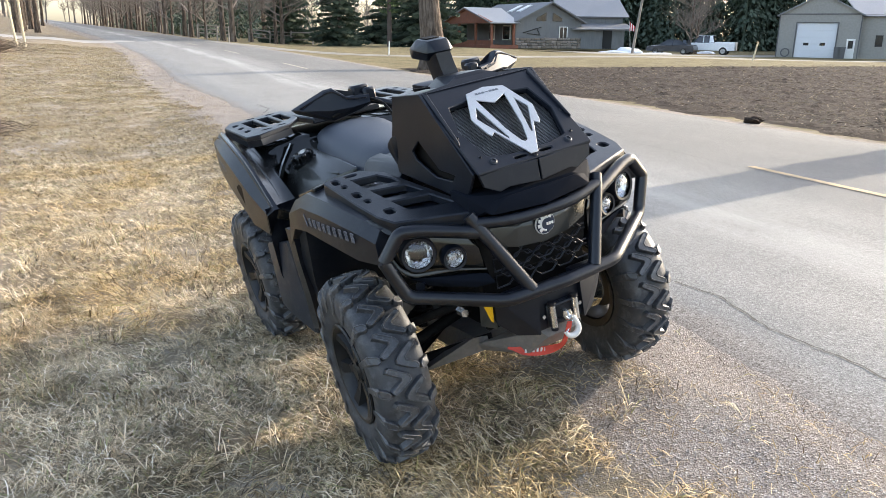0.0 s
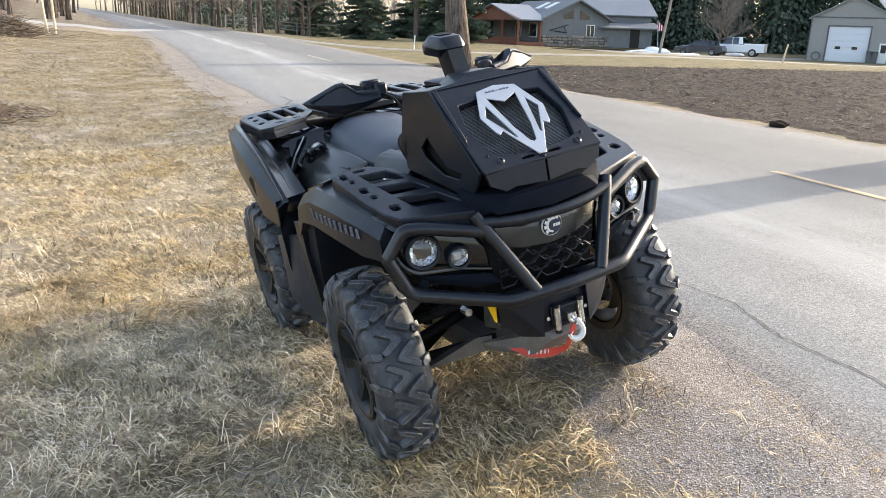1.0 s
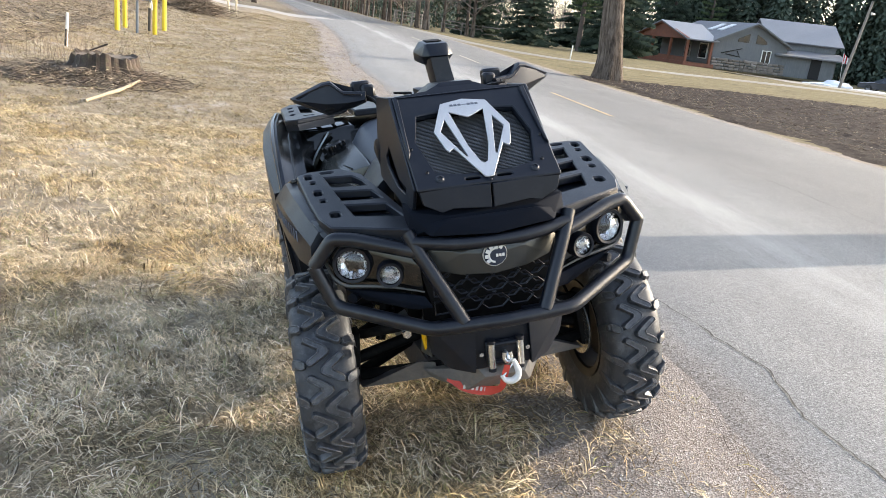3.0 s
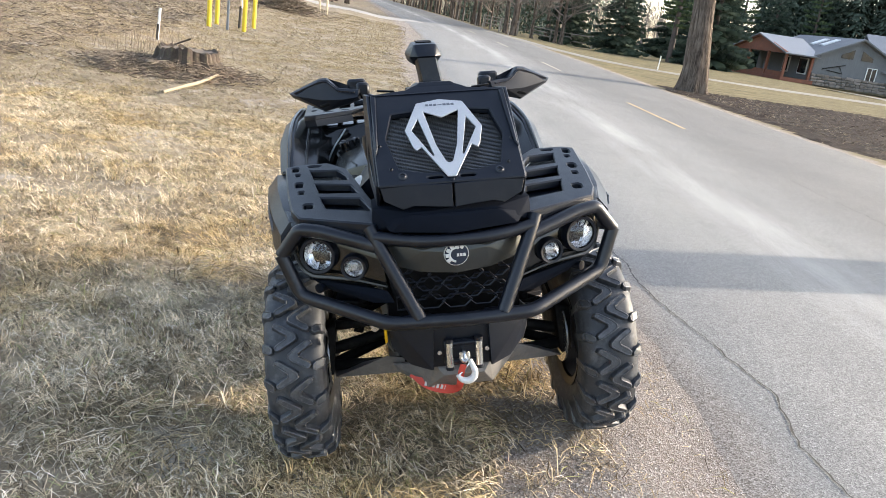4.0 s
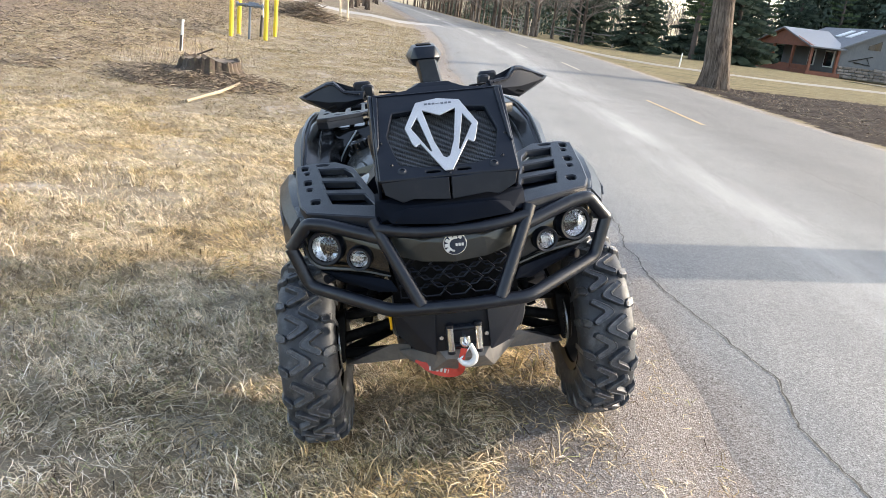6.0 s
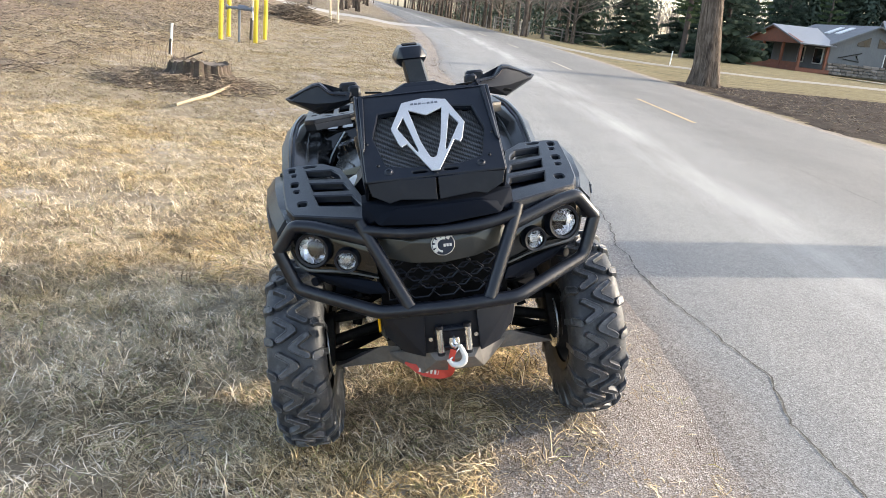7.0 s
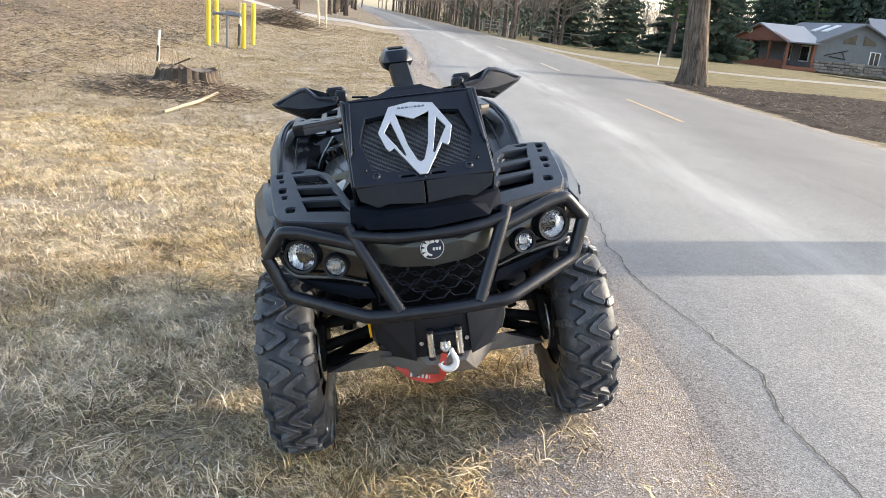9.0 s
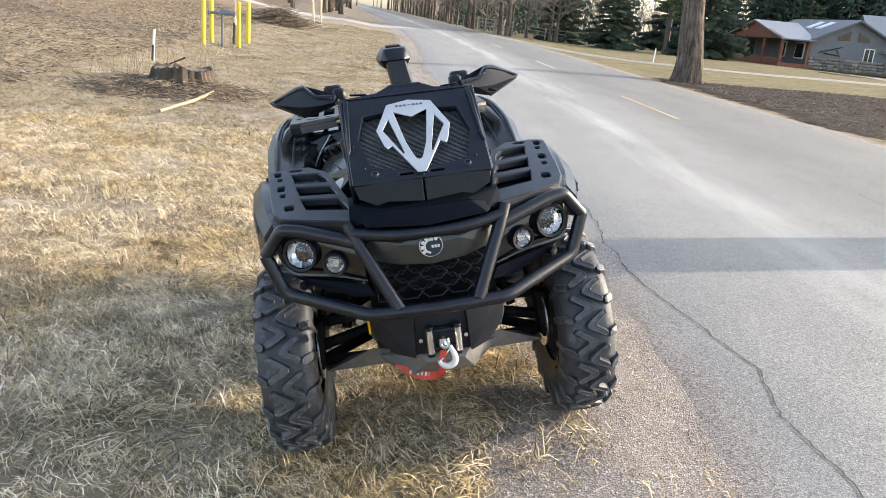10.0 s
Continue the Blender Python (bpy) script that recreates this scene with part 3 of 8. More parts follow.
# dark woods behind the yard: too far to count
vs, fs = [], []
rnd = random.Random(77)
for k in range(210):
    along = rnd.uniform(0, 1)
    x, y = 46 + 62 * along + rnd.uniform(-5, 5), 98 - 36 * along + rnd.uniform(-3, 9)
    h, r = rnd.uniform(11, 18), rnd.uniform(2.4, 3.6)
    z0 = land(x, y)
    for j in range(520):
        t = rnd.uniform(0.01, 1) ** 1.1
        a, rr = rnd.uniform(0, 6.283), r * (1 - t) ** 0.75 * rnd.uniform(0.55, 1.05)
        p = Vector((x + rr * math.cos(a), y + rr * math.sin(a), z0 + h * t))
        o = Vector((math.cos(a), math.sin(a), rnd.uniform(-0.8, -0.1))) * rnd.uniform(0.25, 0.65)
        s = Vector((-math.sin(a), math.cos(a), rnd.uniform(-0.3, 0.3))) * rnd.uniform(0.08, 0.26)
        k0 = len(vs)
        vs += [p - s, p + o, p + s, p - o * 0.3 + Vector((0, 0, 0.22))]
        fs += [(k0, k0 + 1, k0 + 2), (k0, k0 + 2, k0 + 3)]
    k0 = len(vs)
    limb(vs, fs, Vector((x, y, z0 - 0.2)), Vector((x, y, z0 + h)), 0.2, 0.02, 5)
for k in range(60):
    y = rnd.uniform(100, 230)
    x, h, r = road_bend(y) + rnd.uniform(15, 34), rnd.uniform(8, 14), rnd.uniform(2.0, 3.2)
    z0 = land(x, y)
    for j in range(300):
        t = rnd.uniform(0.01, 1) ** 1.1
        a, rr = rnd.uniform(0, 6.283), r * (1 - t) ** 0.75 * rnd.uniform(0.55, 1.05)
        p = Vector((x + rr * math.cos(a), y + rr * math.sin(a), z0 + h * t))
        o = Vector((math.cos(a), math.sin(a), rnd.uniform(-0.8, -0.1))) * rnd.uniform(0.25, 0.65)
        s = Vector((-math.sin(a), math.cos(a), rnd.uniform(-0.3, 0.3))) * rnd.uniform(0.08, 0.26)
        k0 = len(vs)
        vs += [p - s, p + o, p + s, p - o * 0.3 + Vector((0, 0, 0.22))]
        fs += [(k0, k0 + 1, k0 + 2), (k0, k0 + 2, k0 + 3)]
tagged(data_ob("woods", vs, fs, m_needles), "dark green conifer woods behind the yard and along the road", "woods", kind="stuff")
# bare far woods closing the view at the end of the road and over the fields
vs, fs = [], []
for k in range(420):
    if k < 180:
        y = rnd.uniform(190, 300)
        x = road_bend(y) + rnd.choice((-1, 1)) * rnd.uniform(6, 70) + 4
    elif k < 330:
        x, y = rnd.uniform(14, 150), rnd.uniform(150, 260)
    else:
        x, y = rnd.uniform(-130, -16), rnd.uniform(80, 200)
    z0, h = land(x, y), rnd.uniform(9, 17)
    p = Vector((x, y, z0 - 0.3))
    limb(vs, fs, p, p + Vector((rnd.uniform(-0.6, 0.6), 0, h * 0.6)), 0.22, 0.1, 4)
    for j in range(26):
        q = p + Vector((0, 0, h * rnd.uniform(0.25, 0.7)))
        e = q + Vector((rnd.uniform(-1, 1), rnd.uniform(-1, 1), rnd.uniform(0.3, 1.3))) * h * 0.2
        limb(vs, fs, q, e, 0.06, 0.02, 3)
        for i in range(3):
            g = e + Vector((rnd.uniform(-1, 1), rnd.uniform(-1, 1), rnd.uniform(-0.1, 1))) * h * 0.09
            limb(vs, fs, q.lerp(e, 0.7), g, 0.035, 0.012, 3)
tagged(data_ob("woods", vs, fs, m_twig), "bare grey far woods at the end of the road", "woods", kind="stuff")

# ---- the house ----
m_siding, nt, bsdf = material("grey_board_and_batten", 0.75, spec=0.3)
v = coords(nt)
wv = nt.nodes.new("ShaderNodeTexWave")
wv.inputs["Scale"].default_value = 2.4
nt.links.new(coords(nt, scale=(1, 1, 0.0)), wv.inputs["Vector"])
set_col(nt, bsdf, mix(nt, 0.5, ramp(nt, noise_tex(nt, v, 1.4, 5), [(0.3, (0.125, 0.132, 0.136)), (0.7, (0.17, 0.178, 0.182))]), ramp(nt, noise_tex(nt, coords(nt, scale=(30, 30, 0.6)), 1, 3), [(0.3, (0.105, 0.112, 0.116)), (0.7, (0.19, 0.198, 0.202))])))
m_roof = worn("pale_grey_metal_roof", (0.20, 0.21, 0.225), 0.85, 0.42, 0.3, grain=8, patch=0.7, relief=0.1)
m_roof_dark = worn("grey_shingle_roof", (0.19, 0.195, 0.205), 0.75, 0.8, grain=14, patch=1.2, relief=0.4, dist=0.01)
m_cedar = worn("red_brown_timber", (0.24, 0.085, 0.045), 0.65, 0.65, grain=18, patch=2.0, relief=0.2)
m_stonework = worn("grey_brown_stonework", (0.20, 0.175, 0.15), 0.45, 0.9, grain=3.2, patch=2.4, relief=0.8, dist=0.03)
stone_nt = m_stonework.node_tree
stone_info = stone_nt.nodes.new("ShaderNodeObjectInfo")
stone_mix = mix(stone_nt, 0.6, (0.20, 0.175, 0.15), ramp(stone_nt, stone_info.outputs["Random"], [(0.0, (0.085, 0.075, 0.066)), (0.5, (0.20, 0.17, 0.14)), (1.0, (0.34, 0.30, 0.26))]))
set_col(stone_nt, stone_nt.nodes["Principled BSDF"], stone_mix)
m_trim_w = worn("white_painted_trim", (0.78, 0.78, 0.76), 0.9, 0.5, grain=30, patch=2)
m_pane, nt, bsdf = material("window_glass", 0.05, spec=0.6)
set_col(nt, bsdf, ramp(nt, noise_tex(nt, coords(nt), 2, 2), [(0.3, (0.010, 0.012, 0.015)), (0.7, (0.03, 0.035, 0.04))]))
m_dark_wall = worn("dark_interior", (0.02, 0.02, 0.02), 0.7, 0.9)

RIGHT, AWAY = Vector((0.926, -0.377, 0)), Vector((0.377, 0.926, 0))


def frame_at(x, y, z, yaw):
    """Axes with x to the viewer's right, turned by yaw degrees."""
    m = Matrix((RIGHT.to_4d(), AWAY.to_4d(), (0, 0, 1, 0), (0, 0, 0, 1))).transposed()
    for k in range(3):
        m[3][k] = 0
    m[3][3] = 1
    return Matrix.Translation((x, y, z)) @ m @ Matrix.Rotation(radians(yaw), 4, "Z")


def gable_wall(w_, eave, ridge, thick, mat, name, parent, at=(0, 0, 0), holes=()):
    """An upright wall with a gable top in the x, z plane."""
    bm = bm_plate([(0, 0), (w_, 0), (w_, eave), (w_ / 2, ridge), (0, eave)], thick, holes, 0, Matrix.Translation(at) @ Matrix.Rotation(radians(90), 4, "X"))
    return part(name, bm, mat, parent, "", None)


def slope(name, parent, a, b, c, d, thick, mat, label=""):
    """A roof slab through four corners."""
    q = [Vector(p) for p in (a, b, c, d)]
    up = (q[1] - q[0]).cross(q[3] - q[0]).normalized()
    up = up if up.z > 0 else -up
    return part(name, bm_hull([*q, *[p - up * thick for p in q]]), mat, parent, label, None)


def window(parent, x, z, w_, h_, y=0.0, bars=1, frame_w=0.07):
    """A framed window on a wall that faces -y."""
    bm = bmesh.new()
    for sx, sz, cx, cz in ((w_, frame_w, 0, h_ / 2 - frame_w / 2), (w_, frame_w, 0, -h_ / 2 + frame_w / 2), (frame_w, h_ - 2 * frame_w, -w_ / 2 + frame_w / 2, 0), (frame_w, h_ - 2 * frame_w, w_ / 2 - frame_w / 2, 0)):
        bm_box(sx, 0.08, sz, (x + cx, y - 0.05, z + cz), 0, None, bm)
    for k in range(bars):
        bm_box(frame_w * 0.8, 0.06, h_ - 2 * frame_w, (x - w_ / 2 + w_ * (k + 1) / (bars + 1), y - 0.05, z), 0, None, bm)
    win = part("window", bm, m_trim_w, parent, "white-framed window", None)
    part("pane", bm_box(w_ - 2 * frame_w, 0.02, h_ - 2 * frame_w, (x, y - 0.025, z)), m_pane, win, "", None)
    return win


hx, hy = 35.6, 69.35
house = thing("house", "grey board-and-batten house with stone base and timber porch", "house", frame_at(hx, hy, land(hx, hy) + 0.05, 27))
GW, EAVE, RIDGE, DEEP = 8.2, 2.75, 4.55, 10.0
gable_wall(GW, EAVE, RIDGE, 0.2, m_siding, "wall", house, (0, 0.2, 0))
part("wall", bm_box(0.2, DEEP, EAVE, (0.1, DEEP / 2 + 0.2, EAVE / 2)), m_siding, house, "", None)
part("wall", bm_box(0.2, DEEP, EAVE, (GW - 0.1, DEEP / 2 + 0.2, EAVE / 2)), m_siding, house, "", None)
part("wall", bm_box(GW, 0.2, EAVE, (GW / 2, DEEP + 0.3, EAVE / 2)), m_siding, house, "", None)
slope("roof", house, (-0.4, -0.45, EAVE - 0.12), (GW / 2, -0.45, RIDGE + 0.12), (GW / 2, DEEP + 0.6, RIDGE + 0.12), (-0.4, DEEP + 0.6, EAVE - 0.12), 0.14, m_roof_dark, "grey roof with two skylights")
slope("roof", house, (GW + 0.4, -0.45, EAVE - 0.12), (GW / 2, -0.45, RIDGE + 0.12), (GW / 2, DEEP + 0.6, RIDGE + 0.12), (GW + 0.4, DEEP + 0.6, EAVE - 0.12), 0.14, m_roof_dark)
for yy in (2.2, 4.0):
    p = [Vector((GW / 2 * 0.45, yy, EAVE + (RIDGE - EAVE) * 0.45 + 0.20)), Vector((GW / 2 * 0.82, yy, EAVE + (RIDGE - EAVE) * 0.82 + 0.20))]
    slope("skylight", house, p[0], p[1], p[1] + Vector((0, 0.8, 0)), p[0] + Vector((0, 0.8, 0)), 0.10, m_trim_w, "pale skylight")
for a, b in (((-0.42, -0.5, EAVE - 0.18), (GW / 2, -0.5, RIDGE + 0.06)), ((GW + 0.42, -0.5, EAVE - 0.18), (GW / 2, -0.5, RIDGE + 0.06))):
    part("bargeboard", bm_tube([a, b], 0.09, 4, 0), m_siding, house, "", None)
window(house, 5.9, 1.55, 1.05, 1.35, 0.0, 1)
for x0, x1, za, zb in ((2.5, 3.7, 3.05, 3.62), (4.5, 5.7, 3.62, 3.05)):
    lo = 2.75
    bm = bm_plate([(x0, lo), (x1, lo), (x1, zb), (x0, za)], 0.06, (), 0, Matrix.Rotation(radians(90), 4, "X"))
    part("gable_window", bm, m_pane, house, "dark raked gable window", None)
rnd = random.Random(9)
for j in range(4):
    x = 0.0
    while x < GW - 0.1:
        w_ = min(rnd.uniform(0.35, 0.85), GW - x)
        h_ = rnd.uniform(0.20, 0.30)
        part("stone", bm_box(w_ - 0.03, 0.16, h_, (x + w_ / 2, -0.06 - rnd.uniform(0, 0.05), 0.13 + 0.27 * j + rnd.uniform(-0.02, 0.03)), 0.05, Matrix.Rotation(rnd.uniform(-0.09, 0.09), 4, "Y")), m_stonework, house, "", None)
        x += w_
part("wall_ornament", bm_tube([(0.9, -0.06, 1.55), (3.1, -0.06, 2.15)], 0.05, 6, 0), m_dark_wall, house)
part("wall_ornament", bm_tube([(1.4, -0.06, 1.5), (3.0, -0.06, 1.35), (2.6, -0.06, 1.9)], 0.045, 6, 0), m_dark_wall, house)
# porch on the long side
PW0, PW1, PO = -0.3, 10.2, 2.9
for y in (PW0 + 0.15, PW0 + 3.4, PW1 - 3.4, PW1 - 0.15):
    part("porch_post", bm_box(0.24, 0.24, 2.55, (-PO, y, 1.275), 0.02), m_cedar, house, "red-brown timber porch post", None)
for x in (-0.3,):
    part("porch_post", bm_box(0.24, 0.24, 2.55, (x, PW0 + 0.15, 1.275), 0.02), m_cedar, house, "", None)
pk = (PW0 + PW1) / 2
slope("porch_roof", house, (-PO - 0.5, PW0 - 0.5, 2.50), (-PO - 0.5, pk, 4.1), (1.2, pk, 4.1), (0.1, PW0 - 0.5, 2.50), 0.12, m_roof, "pale grey metal porch roof")
slope("porch_roof", house, (-PO - 0.5, PW1 + 0.5, 2.50), (-PO - 0.5, pk, 4.1), (1.2, pk, 4.1), (0.1, PW1 + 0.5, 2.50), 0.12, m_roof)
for a, b in (((-PO - 0.3, PW0 - 0.3, 2.5), (-PO - 0.3, pk, 3.95)), ((-PO - 0.3, PW1 + 0.3, 2.5), (-PO - 0.3, pk, 3.95)), ((-PO, PW0, 2.55), (-PO, PW1, 2.55)), ((-PO, pk, 2.55), (-PO, pk, 3.9)), ((-PO, PW0 + 0.1, 2.5), (0, PW0 + 0.1, 2.5))):
    part("porch_beam", bm_tube([a, b], 0.14, 4, 0), m_cedar, house, "", None)
part("porch_gable", bm_hull([(-PO - 0.12, PW0 + 0.3, 2.62), (-PO - 0.12, PW1 - 0.3, 2.62), (-PO - 0.12, pk, 3.9), (-PO, PW0 + 0.3, 2.62), (-PO, PW1 - 0.3, 2.62), (-PO, pk, 3.9)]), m_cedar, house, "brown boarded porch gable", None)
part("porch_deck", bm_box(PO + 0.4, PW1 - PW0, 0.35, (-PO / 2, pk, 0.17)), m_cedar, house, "", None)
part("porch_rail", bm_box(0.08, PW1 - PW0, 0.45, (-PO, pk, 0.55)), m_cedar, house, "", None)
for y, w_ in ((1.6, 1.5), (4.6, 1.1)):
    win = part("window", bm_box(0.10, w_, 1.5, (-0.06, y, 1.55)), m_trim_w, house, "white-framed window", None)
    part("pane", bm_box(0.10, w_ - 0.2, 1.3, (-0.08, y, 1.55)), m_pane, win, "", None)
# taller wing behind
wing = Matrix.Translation((1.2, 0.3, 0)) @ Matrix.Rotation(radians(-20), 4, "Z")
wg = [("wall", bm_box(6.6, 7.0, 3.5, (8.6, 7.5, 1.75)), m_siding), ("lean_to_wall", bm_box(5.6, 2.2, 2.1, (8.7, 3.1, 1.05)), m_siding), ("doorway", bm_box(1.0, 0.1, 1.9, (9.6, 1.98, 0.97)), m_dark_wall)]
for name, bm, mat in wg:
    bm.transform(wing)
    part(name, bm, mat, house, "", None)
for name, q, mat, lab in (("wing_roof", ((4.8, 3.6, 3.35), (12.5, 3.6, 3.35), (12.5, 7.6, 5.5), (4.8, 7.6, 5.5)), m_roof, "pale grey metal roof"), ("wing_roof", ((4.8, 11.5, 3.35), (12.5, 11.5, 3.35), (12.5, 7.6, 5.5), (4.8, 7.6, 5.5)), m_roof, ""),
                          ("lean_to_roof", ((5.5, 1.4, 2.05), (12.4, 1.4, 2.05), (12.4, 4.1, 2.65), (5.5, 4.1, 2.65)), m_roof_dark, "")):
    slope(name, house, *[wing @ Vector(p) for p in q], 0.14, mat, lab)

# ---- the metal garage ----
m_shed = worn("pale_taupe_metal_cladding", (0.27, 0.262, 0.245), 0.92, 0.55, 0.1, grain=6, patch=0.5, relief=0.1)
m_shed_trim = worn("dark_grey_trim", (0.10, 0.10, 0.105), 0.8, 0.5)
m_door_w = worn("white_sectional_door", (0.62, 0.64, 0.68), 0.95, 0.45, grain=20, patch=0.8, relief=0.05)
gx, gy = 56.6, 55.4
garage = thing("garage", "pale taupe metal-clad garage with a white overhead door", "garage", frame_at(gx, gy, land(gx, gy), -29))
GW2, E2, R2 = 6.9, 3.95, 5.75
gable_wall(GW2, E2, R2, 0.15, m_shed, "wall", garage, (0, 0.15, 0), [[(1.55, 0.02), (5.0, 0.02), (5.0, 3.15), (1.55, 3.15)]])
part("wall", bm_box(0.15, 16, E2, (GW2 - 0.075, 8.15, E2 / 2)), m_shed, garage, "", None)
part("wall", bm_box(0.15, 16, E2, (0.075, 8.15, E2 / 2)), m_shed, garage, "", None)
part("wall", bm_box(9.0, 0.15, E2, (GW2 + 4.5, 0.9, E2 / 2)), m_shed, garage, "", None)
slope("roof", garage, (-0.3, -0.3, E2 - 0.1), (GW2 / 2, -0.3, R2 + 0.1), (GW2 / 2, 16.5, R2 + 0.1), (-0.3, 16.5, E2 - 0.1), 0.1, m_roof, "pale metal roof")
slope("roof", garage, (GW2 + 0.3, -0.3, E2 - 0.1), (GW2 / 2, -0.3, R2 + 0.1), (GW2 / 2, 16.5, R2 + 0.1), (GW2 + 0.3, 16.5, E2 - 0.1), 0.1, m_roof)
slope("roof", garage, (GW2 - 0.2, 0.5, E2 - 0.15), (GW2 + 9.2, 0.5, E2 - 0.15), (GW2 + 9.2, 6, E2 + 1.9), (GW2 - 2.0, 6, E2 + 1.9), 0.1, m_roof)
door = part("overhead_door", bm_box(3.42, 0.06, 3.11, (3.275, 0.10, 1.58)), m_door_w, garage, "white sectional overhead door", None)
for k in range(5):
    part("door_panel", bm_box(3.36, 0.03, 0.57, (3.275, 0.06, 0.34 + 0.61 * k), 0.01), m_door_w, door, "", None)
for x in (2.5, 3.9):
    part("door_window", bm_box(0.46, 0.03, 0.26, (x, 0.04, 1.25)), m_pane, door, "", None)
for a, b in (((1.5, -0.02, 0), (1.5, -0.02, 3.2)), ((5.05, -0.02, 0), (5.05, -0.02, 3.2)), ((1.45, -0.02, 3.2), (5.1, -0.02, 3.2)), ((0, -0.02, E2), (GW2, -0.02, E2)), ((GW2, -0.02, 0), (GW2, -0.02, E2)), ((0, -0.02, 0), (0, -0.02, E2))):
    part("trim", bm_tube([a, b], 0.07, 4, 0), m_shed_trim, garage, "", None)
sd = part("side_door", bm_box(0.72, 0.08, 1.75, (6.25, -0.03, 0.88), 0.01), m_trim_w, garage, "white side door", None)
part("door_window", bm_box(0.42, 0.03, 0.7, (6.25, -0.08, 1.25)), m_pane, sd, "", None)
part("window", bm_box(0.6, 0.08, 1.0, (GW2 + 1.6, 0.80, 1.6)), m_pane, garage, "", None)
part("hose_reel", bm_lathe([(0.30, -0.05), (0.42, -0.05), (0.42, 0.05), (0.30, 0.05), (0.30, -0.05)], 20, m=Matrix.Translation((0.8, -0.3, 0.45)) @ Matrix.Rotation(radians(90), 4, "Z")), m_shed_trim, garage)
for k, x in enumerate((5.25, 5.65)):
    b = thing("bin", "grey lidded bin beside the garage door", "bin", garage.matrix_world @ Matrix.Translation((x, -0.7, 0)), "bins by the garage")
    part("body", bm_loft([[(-0.22, -0.25, 0), (0.22, -0.25, 0), (0.22, 0.25, 0), (-0.22, 0.25, 0)], [(-0.28, -0.3, 0.95), (0.28, -0.3, 0.95), (0.28, 0.3, 0.95), (-0.28, 0.3, 0.95)]]), m_shed_trim, b, "", None)
    part("lid", bm_box(0.6, 0.66, 0.08, (0, 0, 1.0), 0.02), m_shed_trim, b, "", None)

# ---- vehicles in the yard ----
m_car_dark = worn("dark_blue_grey_car_paint", (0.035, 0.042, 0.055), 0.85, 0.15, 0.2, spec=0.6)
m_car_white = worn("white_car_paint", (0.72, 0.73, 0.74), 0.92, 0.2)
m_car_glass, nt, bsdf = material("tinted_glass", 0.05, spec=0.7)
bsdf.inputs["Base Color"].default_value = (0.015, 0.017, 0.02, 1)
m_tyre2 = worn("plain_tyre", (0.025, 0.025, 0.025), 0.7, 0.8)


def vehicle(name, label, cat, m, profile, cabin, width, wheels, r, paint):
    """A body lofted from a side profile, a glazed cabin on it, and wheels."""
    car = thing(name, label, cat, m)
    secs_ = []
    for wy, sc in ((-0.5, 0.90), (-0.44, 1.0), (0.44, 1.0), (0.5, 0.90)):
        secs_.append([(x, wy * width, 0.28 + (z - 0.28) * (sc if z > 0.6 else 1)) for x, z in profile])
    part("body", bm_loft(secs_), paint, car, "", 35)
    secs_ = []
    for wy, k in ((-0.5, 0.0), (-0.39, 1.0), (0.39, 1.0), (0.5, 0.0)):
        secs_.append([(x, wy * width * 0.92, z0 + (z1 - z0) * k) for x, z0, z1 in cabin])
    part("glasshouse", bm_loft(secs_), m_car_glass, car, "dark windows", 35)
    xa, xb = min(c[0] for c in cabin), max(c[0] for c in cabin)
    zl, zh = min(c[1] for c in cabin), max(c[2] for c in cabin)
    for sy in (-1, 1):
        part("door_pillar", bm_tube([((xa + xb) / 2, sy * width * 0.462, zl), ((xa + xb) / 2, sy * width * 0.372, zh)], 0.045, 4, 0), paint, car, "", None)
        part("rear_pillar", bm_hull([(xa + 0.02, sy * width * 0.462, zl), (xa + 0.5, sy * width * 0.462, zl), (xa + 0.5, sy * width * 0.37, zh), (xa + 0.22, sy * width * 0.37, zh), (xa + 0.3, sy * width * 0.35, zl), (xa + 0.35, sy * width * 0.33, zh)]), paint, car, "", None)
    tops = [(x, z1) for x, z0, z1 in cabin if z1 > max(c[2] for c in cabin) - 0.06]
    x0, x1, zt = min(t[0] for t in tops), max(t[0] for t in tops), max(t[1] for t in tops)
    part("roof", bm_box(x1 - x0, width * 0.74, 0.05, ((x0 + x1) / 2, 0, zt + 0.005), 0.02), paint, car, "", 35)
    for x in wheels:
        for s in (-1, 1):
            w_ = part("wheel", bm_lathe([(r * 0.6, -0.1), (r * 0.95, -0.1), (r, -0.06), (r, 0.06), (r * 0.95, 0.1), (r * 0.6, 0.1)], 24, m=Matrix.Translation((x, s * width * 0.46, r)) @ Matrix.Rotation(radians(90), 4, "Z")), m_tyre2, car)
            part("rim", bm_cyl(r * 0.62, r * 0.62, (x, s * width * 0.40, r), (x, s * width * 0.50, r), 18), m_alu2, w_)
    return car


m_alu2 = worn("dull_alloy", (0.35, 0.35, 0.36), 0.8, 0.4, 0.7)
sedan_prof = [(-2.35, 0.30), (2.35, 0.30), (2.42, 0.55), (2.30, 0.78), (1.25, 0.92), (-1.75, 0.98), (-2.30, 0.95), (-2.42, 0.6)]
sedan_cabin = [(1.25, 0.90, 0.92), (0.35, 0.92, 1.40), (-0.75, 0.94, 1.43), (-1.75, 0.96, 1.0)]
sx_, sy_ = 50.3, 63.0
vehicle("sedan", "dark blue-grey sedan parked on the yard drive", "car", frame_at(sx_, sy_, land(sx_, sy_), 180 - 32), sedan_prof, sedan_cabin, 1.85, (-1.42, 1.42), 0.34, m_car_dark)
